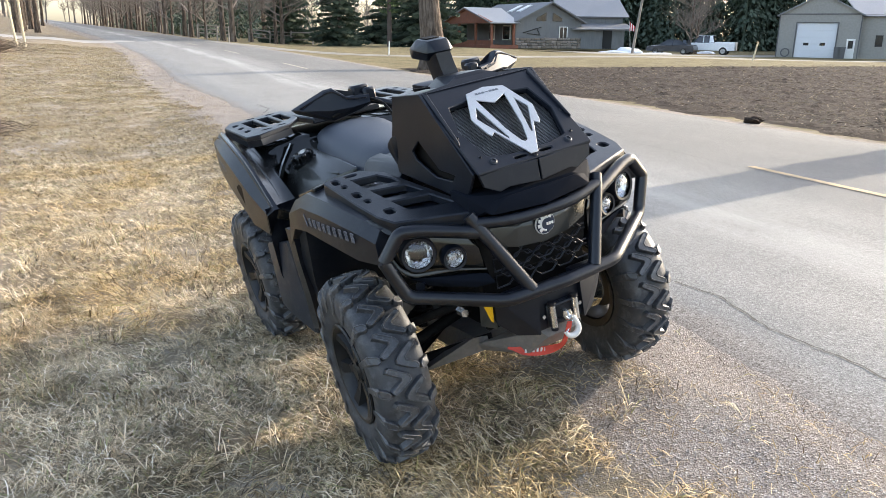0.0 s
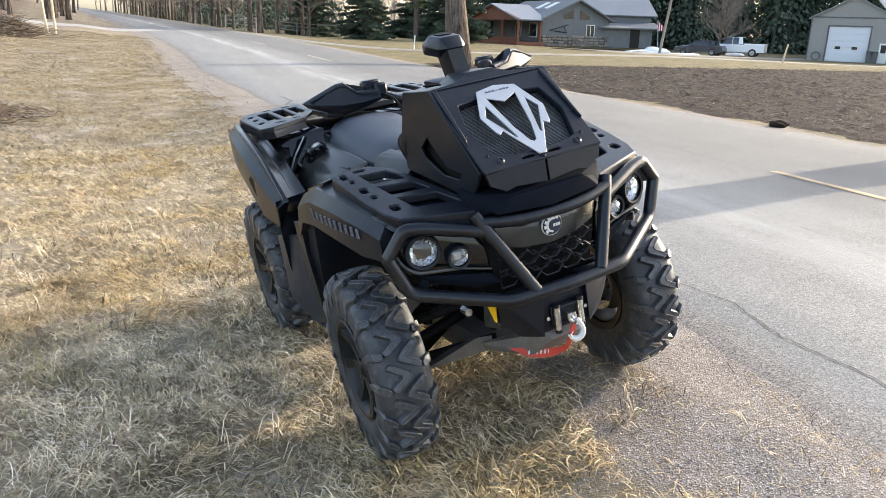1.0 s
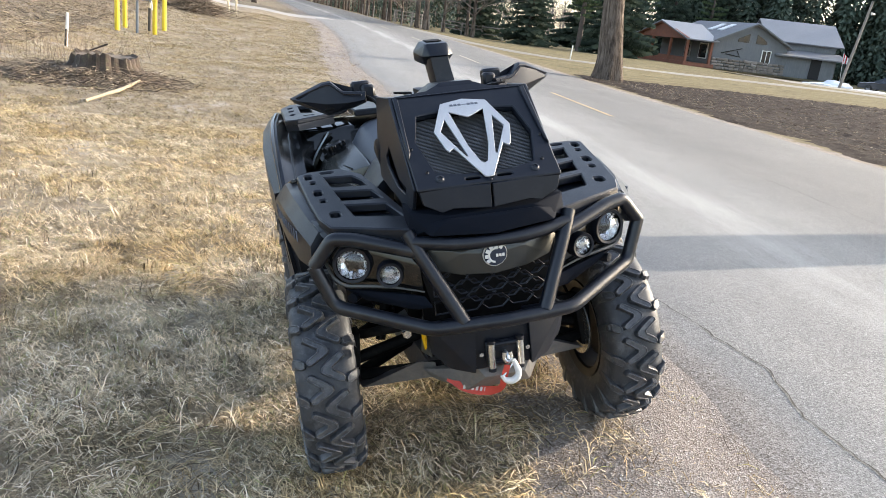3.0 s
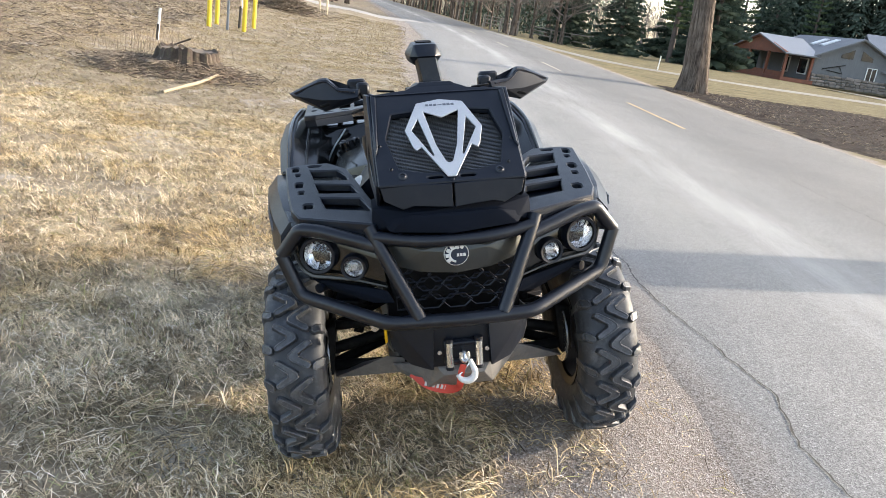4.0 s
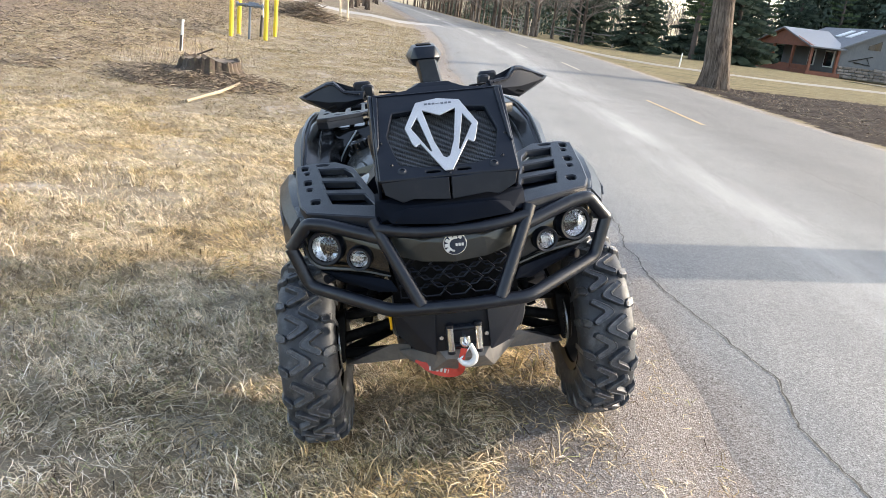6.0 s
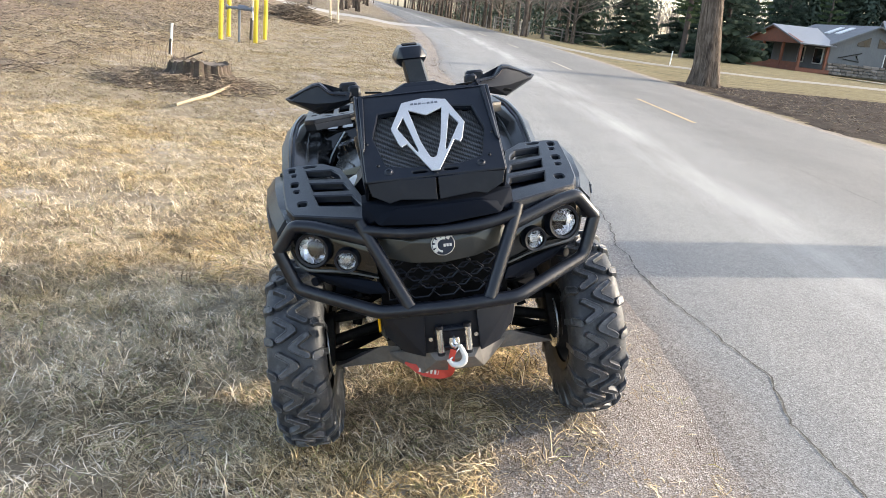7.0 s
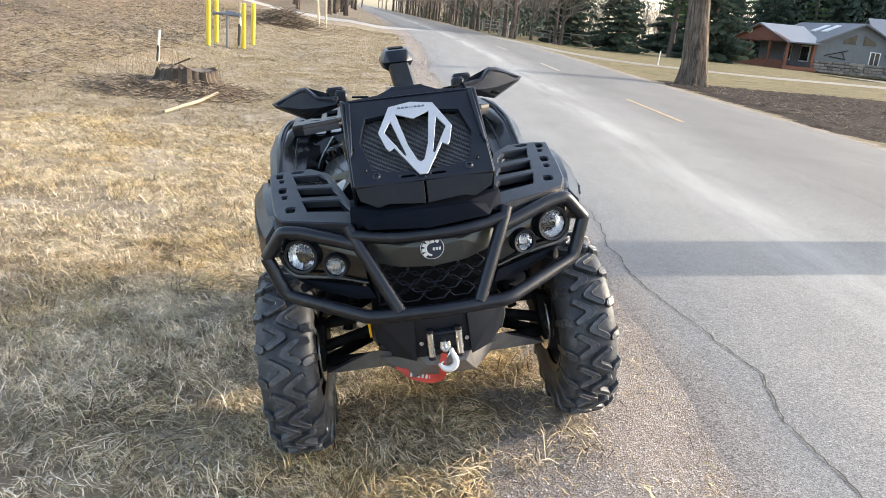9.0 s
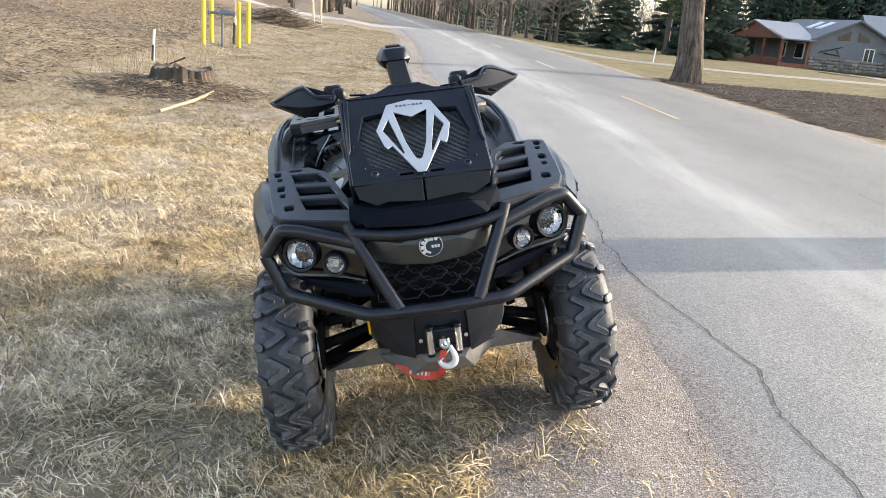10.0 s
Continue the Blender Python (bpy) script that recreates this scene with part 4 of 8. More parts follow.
truck_prof = [(-2.85, 0.45), (2.75, 0.45), (2.85, 0.75), (2.75, 1.12), (1.35, 1.20), (0.9, 1.22), (-0.85, 1.22), (-0.87, 1.30), (-2.85, 1.30)]
truck_cabin = [(1.35, 1.18, 1.2), (0.75, 1.2, 1.86), (-0.70, 1.2, 1.88), (-0.85, 1.2, 1.22)]
tx_, ty_ = 54.4, 62.6
vehicle("pickup_truck", "white crew-cab pickup truck parked on the yard drive", "truck", frame_at(tx_, ty_, land(tx_, ty_), 180 - 28), truck_prof, truck_cabin, 1.98, (-1.75, 1.75), 0.40, m_car_white)

# ---- poles, fences, lane, snow ----
m_wood_grey = worn("weathered_grey_wood", (0.30, 0.27, 0.235), 0.6, 0.9, grain=20, patch=3, relief=0.4)
m_stake = worn("pale_raw_wood", (0.62, 0.52, 0.36), 0.8, 0.8, grain=40, patch=6, relief=0.2)
m_snow = worn("old_snow", (0.80, 0.82, 0.85), 0.88, 0.8, grain=3, patch=1, relief=0.5, dist=0.05)
px_, py_ = 38.4, 53.2
pole = thing("yard_lamp_pole", "leaning weathered pole with a lamp beside the house", "pole", Matrix.Translation((px_, py_, land(px_, py_))))
lean = RIGHT * 0.82
part("pole", bm_tube([Vector((0, 0, -0.3)), lean + Vector((0, 0, 6.6))], [0.12, 0.09], 10, 0), m_wood_grey, pole)
part("lamp", bm_hull([lean + Vector(p) for p in ((0.15, 0, 5.6), (0.5, 0, 5.75), (0.15, 0.15, 5.75), (0.15, -0.15, 5.75), (0.5, 0.1, 5.65), (0.1, 0, 5.85))], 0.02), m_trim_w, pole, "pale lamp head")
flag = thing("flag", "small red and white flag on a house-wall staff", "flag", house.matrix_world @ Matrix.Translation((12.9, -2.6, 1.9)))
part("staff", bm_tube([(0, 0, -1.9), (-0.35, 0, 1.0)], 0.025, 6, 0), m_trim_w, flag)
fm = [worn("flag_red", (0.5, 0.03, 0.04), 0.8, 0.8), m_trim_w]
for k in range(5):
    part("stripe", bm_hull([(-0.3 + 0.16 * k, 0, 0.9 - 0.10 * k), (-0.14 + 0.16 * k, 0.02, 0.80 - 0.10 * k), (-0.3 + 0.16 * k, 0, 0.0 - 0.02 * k), (-0.14 + 0.16 * k, 0.02, -0.05), (-0.22 + 0.16 * k, 0.04, 0.4)]), fm[k % 2], flag, "", None)
for x, y, r_, h in ((44.6, 62.4, 1.5, 0.55), (43.2, 62.6, 2.0, 0.22), (46.4, 60.2, 1.7, 0.16), (57.6, 66.4, 1.2, 0.25)):
    bm = bmesh.new()
    bmesh.ops.create_icosphere(bm, subdivisions=3, radius=1)
    for v_ in bm.verts:
        n_ = noise.noise(v_.co * 1.7 + Vector((x, y, 0))) * 0.25
        v_.co = Vector((v_.co.x * r_ * (1 + n_), v_.co.y * r_ * 0.7 * (1 + n_), max(-0.05, v_.co.z * h * (1 + n_ * 1.5))))
    ob = mesh_ob("snow_heap", bm, m_snow, None, Matrix.Translation((x, y, land(x, y))), 60)
    tagged(ob, "melting heap of old white snow on the yard", "snow", "snow heaps in the yard")

# pale gravel lane that follows the road on the far side and turns to the yard
m_lane = worn("pale_gravel_lane", (0.27, 0.245, 0.205), 0.8, 0.95, grain=40, patch=2, relief=0.4, dist=0.01)


def ribbon(name, pts, width, mat, lift, label, cat):
    pts = smooth_path([Vector((x, y, 0)) for x, y in pts], 6, 8)
    dense = []
    for a, b in zip(pts, pts[1:]):
        k = max(1, int((b - a).length / 1.0))
        dense += [a.lerp(b, i / k) for i in range(k)]
    dense.append(pts[-1])
    vs, fs = [], []
    for i, p in enumerate(dense):
        d = (dense[min(i + 1, len(dense) - 1)] - dense[max(i - 1, 0)]).normalized()
        s = Vector((-d.y, d.x, 0))
        for k in (-1, -0.4, 0.4, 1):
            q = p + s * (k * width / 2 + lumps(p.x, p.y, 0.8, 0.15) * (abs(k) == 1))
            vs.append((q.x, q.y, land(q.x, q.y) + (lift if abs(k) < 1 else -0.03)))
    for i in range(len(dense) - 1):
        for k in range(3):
            fs.append((4 * i + k, 4 * i + k + 1, 4 * i + k + 5, 4 * i + k + 4))
    return tagged(data_ob(name, vs, fs, mat), label, cat, kind="structure")


ribbon("lane", [(4.4, 60), (6.6, 48), (8.8, 40), (12, 36.9), (22.7, 37.8), (36, 39.8), (52, 43.0), (75, 47)], 1.5, m_lane, 0.05, "pale gravel lane across the lawn", "lane")
ribbon("yard_drive", [(30, 52), (44, 56.5), (54, 58), (72, 55)], 9.0, m_lane, 0.05, "pale gravel yard in front of the garage", "drive")
ribbon("driveway", [(-1.2, 58), (-6, 56.0), (-14, 53), (-32, 49), (-60, 45)], 5.2, worn("pale_concrete_drive", (0.36, 0.34, 0.31), 0.9, 0.9, grain=30, patch=0.8), 0.05, "pale driveway joining the road", "drive")

# rail fence past the lane


def rail_fence(x0, y0, x1, y1, n, label):
    f = thing("rail_fence", label, "fence", group="rail fences")
    a, b = Vector((x0, y0, 0)), Vector((x1, y1, 0))
    for k in range(n + 1):
        p = a.lerp(b, k / n)
        part("post", bm_box(0.14, 0.14, 1.35, (p.x, p.y, land(p.x, p.y) + 0.6), 0.01), m_wood_grey, f, "", None)
        if k < n:
            q = a.lerp(b, (k + 1) / n)
            for z in (0.45, 0.8, 1.12):
                part("rail", bm_tube([(p.x, p.y, land(p.x, p.y) + z), (q.x, q.y, land(q.x, q.y) + z)], 0.055, 6, 0), m_wood_grey, f, "", None)


rail_fence(9.9, 76.5, 15.6, 73.5, 3, "weathered grey rail fence under bare trees")
rail_fence(5.0, 74.0, 8.2, 73.2, 2, "short weathered rail fence by the road")
for k in range(9):
    y = 58 + 4.2 * k
    x = road_bend(y) + 8.1
    tagged(mesh_ob("fence_post", bm_tube([(0, 0, -0.2), (0.02, 0, 1.15)], [0.05, 0.045], 7, 0), m_wood_grey, None, Matrix.Translation((x, y, land(x, y))), 60), "grey wooden fence post along the road", "post", "fence posts along the road")


def stake(x, y, h, r, mat, lx, ly, label, foot=None):
    s = thing("marker_stake", label, "stake", Matrix.Translation((x, y, land(x, y))))
    part("shaft", bm_tube([(0, 0, -0.1), (lx, ly, h)], r, 8, 0), mat, s, "", 40)
    if foot:
        part("sleeve", bm_tube([(0, 0, -0.05), (lx * 0.5, ly * 0.5, h * 0.5)], r * 1.12, 8, 0), foot, s, "dark lower end", 40)


m_post_w = worn("white_plastic", (0.72, 0.72, 0.68), 0.9, 0.5, grain=40, patch=5)
m_post_b = worn("black_plastic_foot", (0.03, 0.028, 0.025), 0.8, 0.6)
stake(-5.66, 14.0, 0.62, 0.028, m_post_w, 0.05, 0, "white marker post with a dark foot in the grass", m_post_b)
stake(-6.05, 39.9, 2.6, 0.06, m_stake, -0.22, 0, "leaning pale wooden stake beside the driveway")
stake(-5.81, 40.8, 2.5, 0.06, m_stake, -0.06, 0, "pale wooden stake beside the driveway")
stake(12.0, 38.5, 0.75, 0.034, m_post_w, 0.04, 0, "short white marker post on the lawn")
stake(33.2, 33.9, 1.1, 0.05, m_stake, 0.28, 0, "leaning pale stake at the field's end")

# ---- gas riser with its bollards ----
m_bollard = worn("yellow_painted_steel", (0.78, 0.56, 0.03), 0.88, 0.45, grain=60, patch=5, relief=0.05)
m_pipe = worn("grey_painted_pipe", (0.18, 0.21, 0.25), 0.8, 0.45, 0.3, grain=60, patch=8)
for x, y in ((-6.19, 19.6), (-6.30, 20.8), (-5.44, 20.5), (-5.55, 22.2)):
    b = thing("bollard", "yellow painted steel bollard round a gas riser", "bollard", Matrix.Translation((x, y, land(x, y))), "yellow bollards")
    part("post", bm_cyl(0.062, 0.062, (0, 0, -0.1), (0, 0, 1.22), 20), m_bollard, b)
    part("cap", bm_lathe([(0.062, 0.0), (0.05, 0.025), (0.025, 0.04), (0.0, 0.045)], 20, m=Matrix.Translation((0, 0, 1.22)) @ Matrix.Rotation(radians(-90), 4, "Y")), m_bollard, b)
gas = thing("gas_riser", "grey gas riser pipe with valves on gravel", "pipe", Matrix.Translation((-5.77, 19.95, land(-5.77, 19.95))))
part("riser", bm_tube([(0, 0, -0.1), (0, 0, 0.86)], 0.035, 12, 0), m_pipe, gas)
part("cross_pipe", bm_tube([(-0.36, 0.02, 0.90), (0.36, 0.02, 0.90)], 0.042, 12, 0), m_pipe, gas)
for x, r in ((-0.36, 0.07), (-0.12, 0.06), (0.14, 0.06), (0.34, 0.085)):
    part("flange", bm_cyl(r, r, (x - 0.02, 0.02, 0.90), (x + 0.02, 0.02, 0.90), 14), m_pipe, gas)
part("valve", bm_hull([(-0.06, -0.05, 0.88), (0.06, -0.05, 0.88), (0.0, 0.08, 0.88), (-0.06, 0.02, 1.0), (0.06, 0.02, 1.0), (0.25, 0.0, 0.98), (0.27, 0.05, 0.84)], 0.01), m_pipe, gas)
part("hose", bm_tube([(0.36, 0.0, 0.86), (0.39, -0.02, 0.7), (0.38, -0.02, 0.62)], 0.02, 8, 0.05), m_post_w, gas)
stake(-5.75, 21.2, 1.25, 0.035, m_stake, 0.04, 0, "pale wooden stake behind the gas riser", m_post_b)

# ---- the stump ----
m_stump = worn("rotting_stump_wood", (0.085, 0.060, 0.042), 0.4, 0.95, grain=30, patch=7, relief=0.9, dist=0.01, dust=(0.10, 0.10, 0.05))
m_cut = worn("weathered_cut_wood", (0.20, 0.155, 0.11), 0.4, 0.9, grain=24, patch=5, relief=0.5, dist=0.005)
SX, SY = -3.95, 10.45
stump = thing("stump", "rotting low tree stump with a splintered rim", "stump", Matrix.Translation((SX, SY, land(SX, SY) + 0.15)))
rings = []
rs = random.Random(4)
jag = [rs.uniform(-0.07, 0.07) for _ in range(72)]
for z, sc in ((-0.1, 1.30), (0.0, 1.16), (0.07, 1.03), (0.14, 1.0), (0.21, 0.97)):
    ring = []
    for k in range(72):
        a = 2 * math.pi * k / 72
        ridge = 1 + 0.05 * math.sin(a * 9 + 1) + 0.035 * math.sin(a * 23) + jag[k] * 0.45
        top = jag[(k * 7) % 72] * 0.4 + 0.03 * math.sin(a * 3) if z > 0.2 else 0
        ring.append((0.47 * sc * ridge * math.cos(a), 0.42 * sc * ridge * math.sin(a), z + top))
    rings.append(ring)
inner = [(x * 0.86, y * 0.86, 0.185 + 0.012 * math.sin(k)) for k, (x, y, z) in enumerate(rings[-1])]
part("bole", bm_loft([*rings, inner], caps=False), m_stump, stump, "", 30)
part("cut_face", bm_loft([inner, [(x * 0.5, y * 0.5, 0.19) for x, y, z in inner], [(x * 0.02, y * 0.02, 0.195) for x, y, z in inner]], caps=False), m_cut, stump, "pale weathered cut face", 60)
slab_ = mesh_ob("bark_slab", bm_hull([(-0.20, 0, 0.0), (0.24, 0.02, 0.20), (-0.2, 0.10, 0.0), (0.22, 0.09, 0.2), (-0.18, 0.02, 0.045), (0.22, 0.03, 0.245), (-0.19, 0.09, 0.05), (0.2, 0.08, 0.24), (0.28, 0.05, 0.235)], 0.008), m_stump, None, Matrix.Translation((SX - 0.14, SY + 0.1, land(SX, SY) + 0.365)) @ Matrix.Scale(0.6, 4), 30)
tagged(slab_, "loose slab of dark bark leaning on the stump", "wood")
log = mesh_ob("branch", bm_tube([(-0.10, -0.95, 0.03), (-0.03, -0.25, 0.05), (0.02, 0.2, 0.06), (0.10, 0.95, 0.12)], [0.022, 0.026, 0.027, 0.024], 10, 0.08), worn("barked_pale_branch", (0.36, 0.29, 0.19), 0.7, 0.85, grain=40, patch=8, relief=0.5), None,
              Matrix.Translation((-3.45, 9.08, land(-3.45, 9.08))), 50)
tagged(log, "pale peeled branch lying in the grass by the stump", "branch")
bm = bmesh.new()
for x0, y0 in ((0.0, 0.0),):
    bmesh.ops.create_icosphere(bm, subdivisions=3, radius=0.2)
for v_ in bm.verts:
    v_.co *= 1 + 0.5 * noise.noise(v_.co * 9)
    v_.co.z *= 0.45
tagged(mesh_ob("soil_clod", bm, m_field, None, Matrix.Translation((7.75, 7.15, land(7.75, 7.15) + 0.03)) @ Matrix.Scale(0.65, 4), 60), "dark clod of soil at the road's edge", "soil")

# a low heap of bark mulch round it


def mound(x, y):
    q = math.hypot((x - SX + 0.30) / 1.4, (y - SY + 0.2) / 0.95) + lumps(x, y, 2.3, 0.22)
    return 0.17 * sstep(1.0, 0.1, q)


vs, fs = [], []
for j in range(61):
    for i in range(81):
        x, y = SX - 0.35 + (i - 40) * 0.046, SY - 0.2 + (j - 30) * 0.036
        h = mound(x, y)
        vs.append((x, y, land(x, y) + h * (1 + lumps(x, y, 9, 0.35)) + (lumps(x, y, 17, 0.02) if h > 0.01 else -0.06)))
fs = [(81 * j + i, 81 * j + i + 1, 81 * j + i + 82, 81 * j + i + 81) for j in range(60) for i in range(80)]
m_mulch, nt, bsdf = material("bark_mulch", 0.95, spec=0.1)
v = coords(nt)
set_col(nt, bsdf, ramp(nt, noise_tex(nt, v, 22, 7, 0.75), [(0.3, (0.06, 0.043, 0.031)), (0.5, (0.19, 0.138, 0.098)), (0.7, (0.40, 0.315, 0.235))]))
bump(nt, bsdf, noise_tex(nt, v, 30, 6, 0.75), 0.9, 0.03)
tagged(data_ob("mulch_heap", vs, fs, m_mulch), "low brown heap of bark mulch round the stump", "mulch", kind="stuff")

# brush pile and litter of sticks on the bank and round the stump
m_sticks = needle_mat("dry_sticks", (0.07, 0.052, 0.040), (0.34, 0.275, 0.20))


def litter_sticks(name, count, seed, where, label, lmin, lmax, thick):
    r_ = random.Random(seed)
    vs, fs = [], []
    for _ in range(count):
        x, y, z = where(r_)
        a, tilt, ln = r_.uniform(0, 6.283), r_.uniform(-0.25, 0.35), r_.uniform(lmin, lmax)
        p = Vector((x, y, z))
        d = Vector((math.cos(a), math.sin(a), tilt)) * ln
        m_ = p + d * 0.5 + Vector((0, 0, r_.uniform(-0.1, 0.2) * ln))
        t = thick * r_.uniform(0.5, 1.4)
        limb(vs, fs, p, m_, t, t * 0.85, 3)
        limb(vs, fs, m_, p + d, t * 0.85, t * 0.4, 3)
    return tagged(data_ob(name, vs, fs, m_sticks), label, "sticks", kind="stuff")


def round_stump(r_):
    a, d = r_.uniform(0, 6.283), min(1.15, abs(r_.gauss(0, 0.35)) + 0.35)
    x, y = SX - 0.30 + d * 1.45 * math.cos(a), SY - 0.15 + d * 0.9 * math.sin(a)
    return x, y, land(x, y) + mound(x, y) + r_.uniform(0.0, 0.03)


def on_bank(r_):
    x, y = -6.2 - r_.random() ** 1.3 * 14, 9.5 + r_.random() ** 1.4 * 30
    x -= 1.3 * sstep(15, 26, y)
    return x, y, land(x, y) + r_.uniform(0.0, 0.10)


def on_pile(r_):
    a, d = r_.uniform(0, 6.283), abs(r_.gauss(0, 0.55))
    x, y = -7.0 + 1.7 * d * math.cos(a), 35.2 + 1.2 * d * math.sin(a)
    return x, y, land(x, y) + max(0, 0.75 * (1 - d * 0.7)) * r_.random()


litter_sticks("bark_litter", 4200, 1, round_stump, "brown bark chips and twigs heaped round the stump", 0.04, 0.26, 0.006)
litter_sticks("brush_litter", 22000, 2, on_bank, "dry brown brush and twigs strewn on the bank", 0.05, 0.22, 0.0065)
def on_field(r_):
    x, y = 8.6 + r_.random() ** 1.5 * 30, 3 + r_.random() ** 0.9 * 21.5
    return x, y, land(x, y) + r_.uniform(0.0, 0.05)


litter_sticks("crop_litter", 11000, 6, on_field, "pale bits of crop stalk on the ploughed soil", 0.05, 0.22, 0.008)
litter_sticks("brush_pile", 1500, 3, on_pile, "heap of cut brown brush by the driveway", 0.3, 1.0, 0.012)


def by_stump_weeds(r_):
    x, y = -5.0 + r_.gauss(0, 0.6), 12.0 + r_.gauss(0, 0.7)
    return x, y, land(x, y)


r_ = random.Random(12)
vs, fs = [], []
for _ in range(150):
    x, y, z = by_stump_weeds(r_)
    p = Vector((x, y, z - 0.02))
    d = Vector((r_.uniform(-0.35, 0.35), r_.uniform(-0.35, 0.35), 1)) * r_.uniform(0.15, 0.55)
    limb(vs, fs, p, p + d, 0.004, 0.002, 3)
tagged(data_ob("dry_weeds", vs, fs, m_sticks), "thin dry weed stalks behind the stump", "weeds", kind="stuff")


# ---- the quad bike ----
# its own axes: x across, y from nose to tail, z up; it leans towards the lower grass
ATV = Matrix(((0.976, -0.1027, -0.192, 0.1357), (0.1114, 0.9932, 0.035, 0.075), (0.1871, -0.0555, 0.9808, -0.0395), (0, 0, 0, 1)))
DUST = (0.12, 0.11, 0.10)
m_plastic = worn("black_textured_plastic", (0.0049, 0.0073, 0.0130), 0.65, 0.37, grain=420, patch=7, relief=0.25, spec=0.36, dist=0.001, dust=(0.028, 0.031, 0.036))
m_cowl = worn("black_matte_cowl", (0.0043, 0.0069, 0.0134), 0.7, 0.43, grain=500, patch=5, relief=0.12, spec=0.31, dist=0.001, dust=(0.019, 0.022, 0.027))
m_tube = worn("black_powder_coat", (0.0047, 0.0067, 0.0120), 0.65, 0.32, grain=260, patch=9, relief=0.35, spec=0.42, dist=0.0012, dust=(0.030, 0.032, 0.035))
m_matte = worn("dull_black_plastic", (0.0059, 0.0083, 0.0143), 0.75, 0.75, grain=420, patch=6, relief=0.2, spec=0.06, dist=0.001)
m_sheen = worn("satin_dark_bodywork", (0.0084, 0.0095, 0.0101), 0.8, 0.21, grain=200, patch=6, relief=0.05, spec=0.5, dust=(0.04, 0.04, 0.04))
m_scuff = worn("scuffed_black_plastic", (0.0153, 0.0210, 0.0335), 0.7, 0.45, grain=300, patch=11, relief=0.3, spec=0.42, dist=0.001, dust=(0.075, 0.082, 0.09))
m_gloss = worn("dark_glossy_bodywork", (0.0048, 0.0054, 0.0057), 0.8, 0.10, grain=90, patch=5, relief=0.02, spec=0.5, dust=(0.024, 0.024, 0.024))
m_panel = worn("dark_olive_metallic_paint", (0.050, 0.053, 0.051), 0.8, 0.24, 0.45, grain=300, patch=6, relief=0.05, dust=(0.07, 0.07, 0.066))
m_seat = worn("dark_vinyl", (0.036, 0.044, 0.060), 0.85, 0.50, grain=650, patch=4, relief=0.35, spec=0.5, dist=0.0008)
m_rubber = worn("dusty_tyre_rubber", (0.050, 0.054, 0.062), 0.45, 0.55, grain=150, patch=16, relief=0.4, spec=0.4, dist=0.0014, dust=(0.15, 0.154, 0.16))
m_lug = worn("tread_rubber", (0.055, 0.059, 0.067), 0.45, 0.40, grain=140, patch=24, relief=0.45, spec=0.5, dist=0.0014, dust=(0.17, 0.174, 0.18))
m_lug_edge = worn("scuffed_tread_edges", (0.072, 0.077, 0.087), 0.4, 0.40, grain=120, patch=34, relief=0.7, spec=0.5, dist=0.0016, dust=(0.20, 0.205, 0.215))
m_rim = worn("black_painted_alloy", (0.010, 0.011, 0.013), 0.7, 0.42, grain=120, patch=8, relief=0.05, spec=0.3, dust=(0.022, 0.022, 0.023))
# m_deep: grimy black, its base lowered so recesses read as deep shade
m_deep = worn("grimy_shade_black", (0.0033, 0.0033, 0.0036), 0.6, 0.70, grain=60, patch=9, relief=0.4, spec=0.15, dust=(0.022, 0.019, 0.016))
m_alu = worn("scuffed_bare_aluminium", (0.155, 0.150, 0.145), 0.7, 0.55, 0.25, grain=90, patch=14, relief=0.15, dust=(0.22, 0.18, 0.14))
m_chrome = worn("zinc_plated_steel", (0.62, 0.62, 0.60), 0.75, 0.22, 0.9, grain=120, patch=20, relief=0.05)
m_white = worn("white_enamel", (0.62, 0.62, 0.60), 0.85, 0.4, grain=120, patch=14, relief=0.05)
m_emblem = worn("brushed_silver_emblem", (0.43, 0.45, 0.48), 0.85, 0.5, 0.25, grain=260, patch=6, relief=0.08)
m_red = worn("faded_red_webbing", (0.52, 0.055, 0.035), 0.7, 0.7, grain=420, patch=22, relief=0.5, dist=0.001)
m_yellow = worn("amber_reflector", (0.85, 0.47, 0.02), 0.85, 0.25, grain=200, patch=20, relief=0.05)
m_grey_print = worn("grey_decal", (0.10, 0.112, 0.135), 0.9, 0.45)
m_trim = worn("grey_green_trim", (0.055, 0.055, 0.050), 0.75, 0.35, 0.2, grain=200, patch=12, relief=0.1)
m_screen = worn("steel_screen", (0.13, 0.135, 0.14), 0.7, 0.42, 0.6, grain=200, patch=18, relief=0.1)
m_glass, nt, bsdf = material("clear_lamp_glass", 0.02)
bsdf.inputs["Transmission Weight"].default_value = 1.0
bsdf.inputs["Base Color"].default_value = (0.95, 0.97, 1.0, 1)
m_mirror = worn("lamp_reflector", (0.90, 0.90, 0.90), 0.95, 0.26, 0.9, grain=30, patch=40, relief=0.02)

quad = thing("quad_bike", "dusty black utility quad bike parked leaning on the verge", "quad bike", ATV)


def both(name, make, mat, label="", smooth=40):
    """The same part on either side; make(s) builds it for x < 0 and it is mirrored for the other."""
    out = []
    for s in (-1, 1):
        bm = make()
        if s > 0:
            flip_x(bm)
        out.append(part(name, bm, mat, quad, label, smooth))
    return out


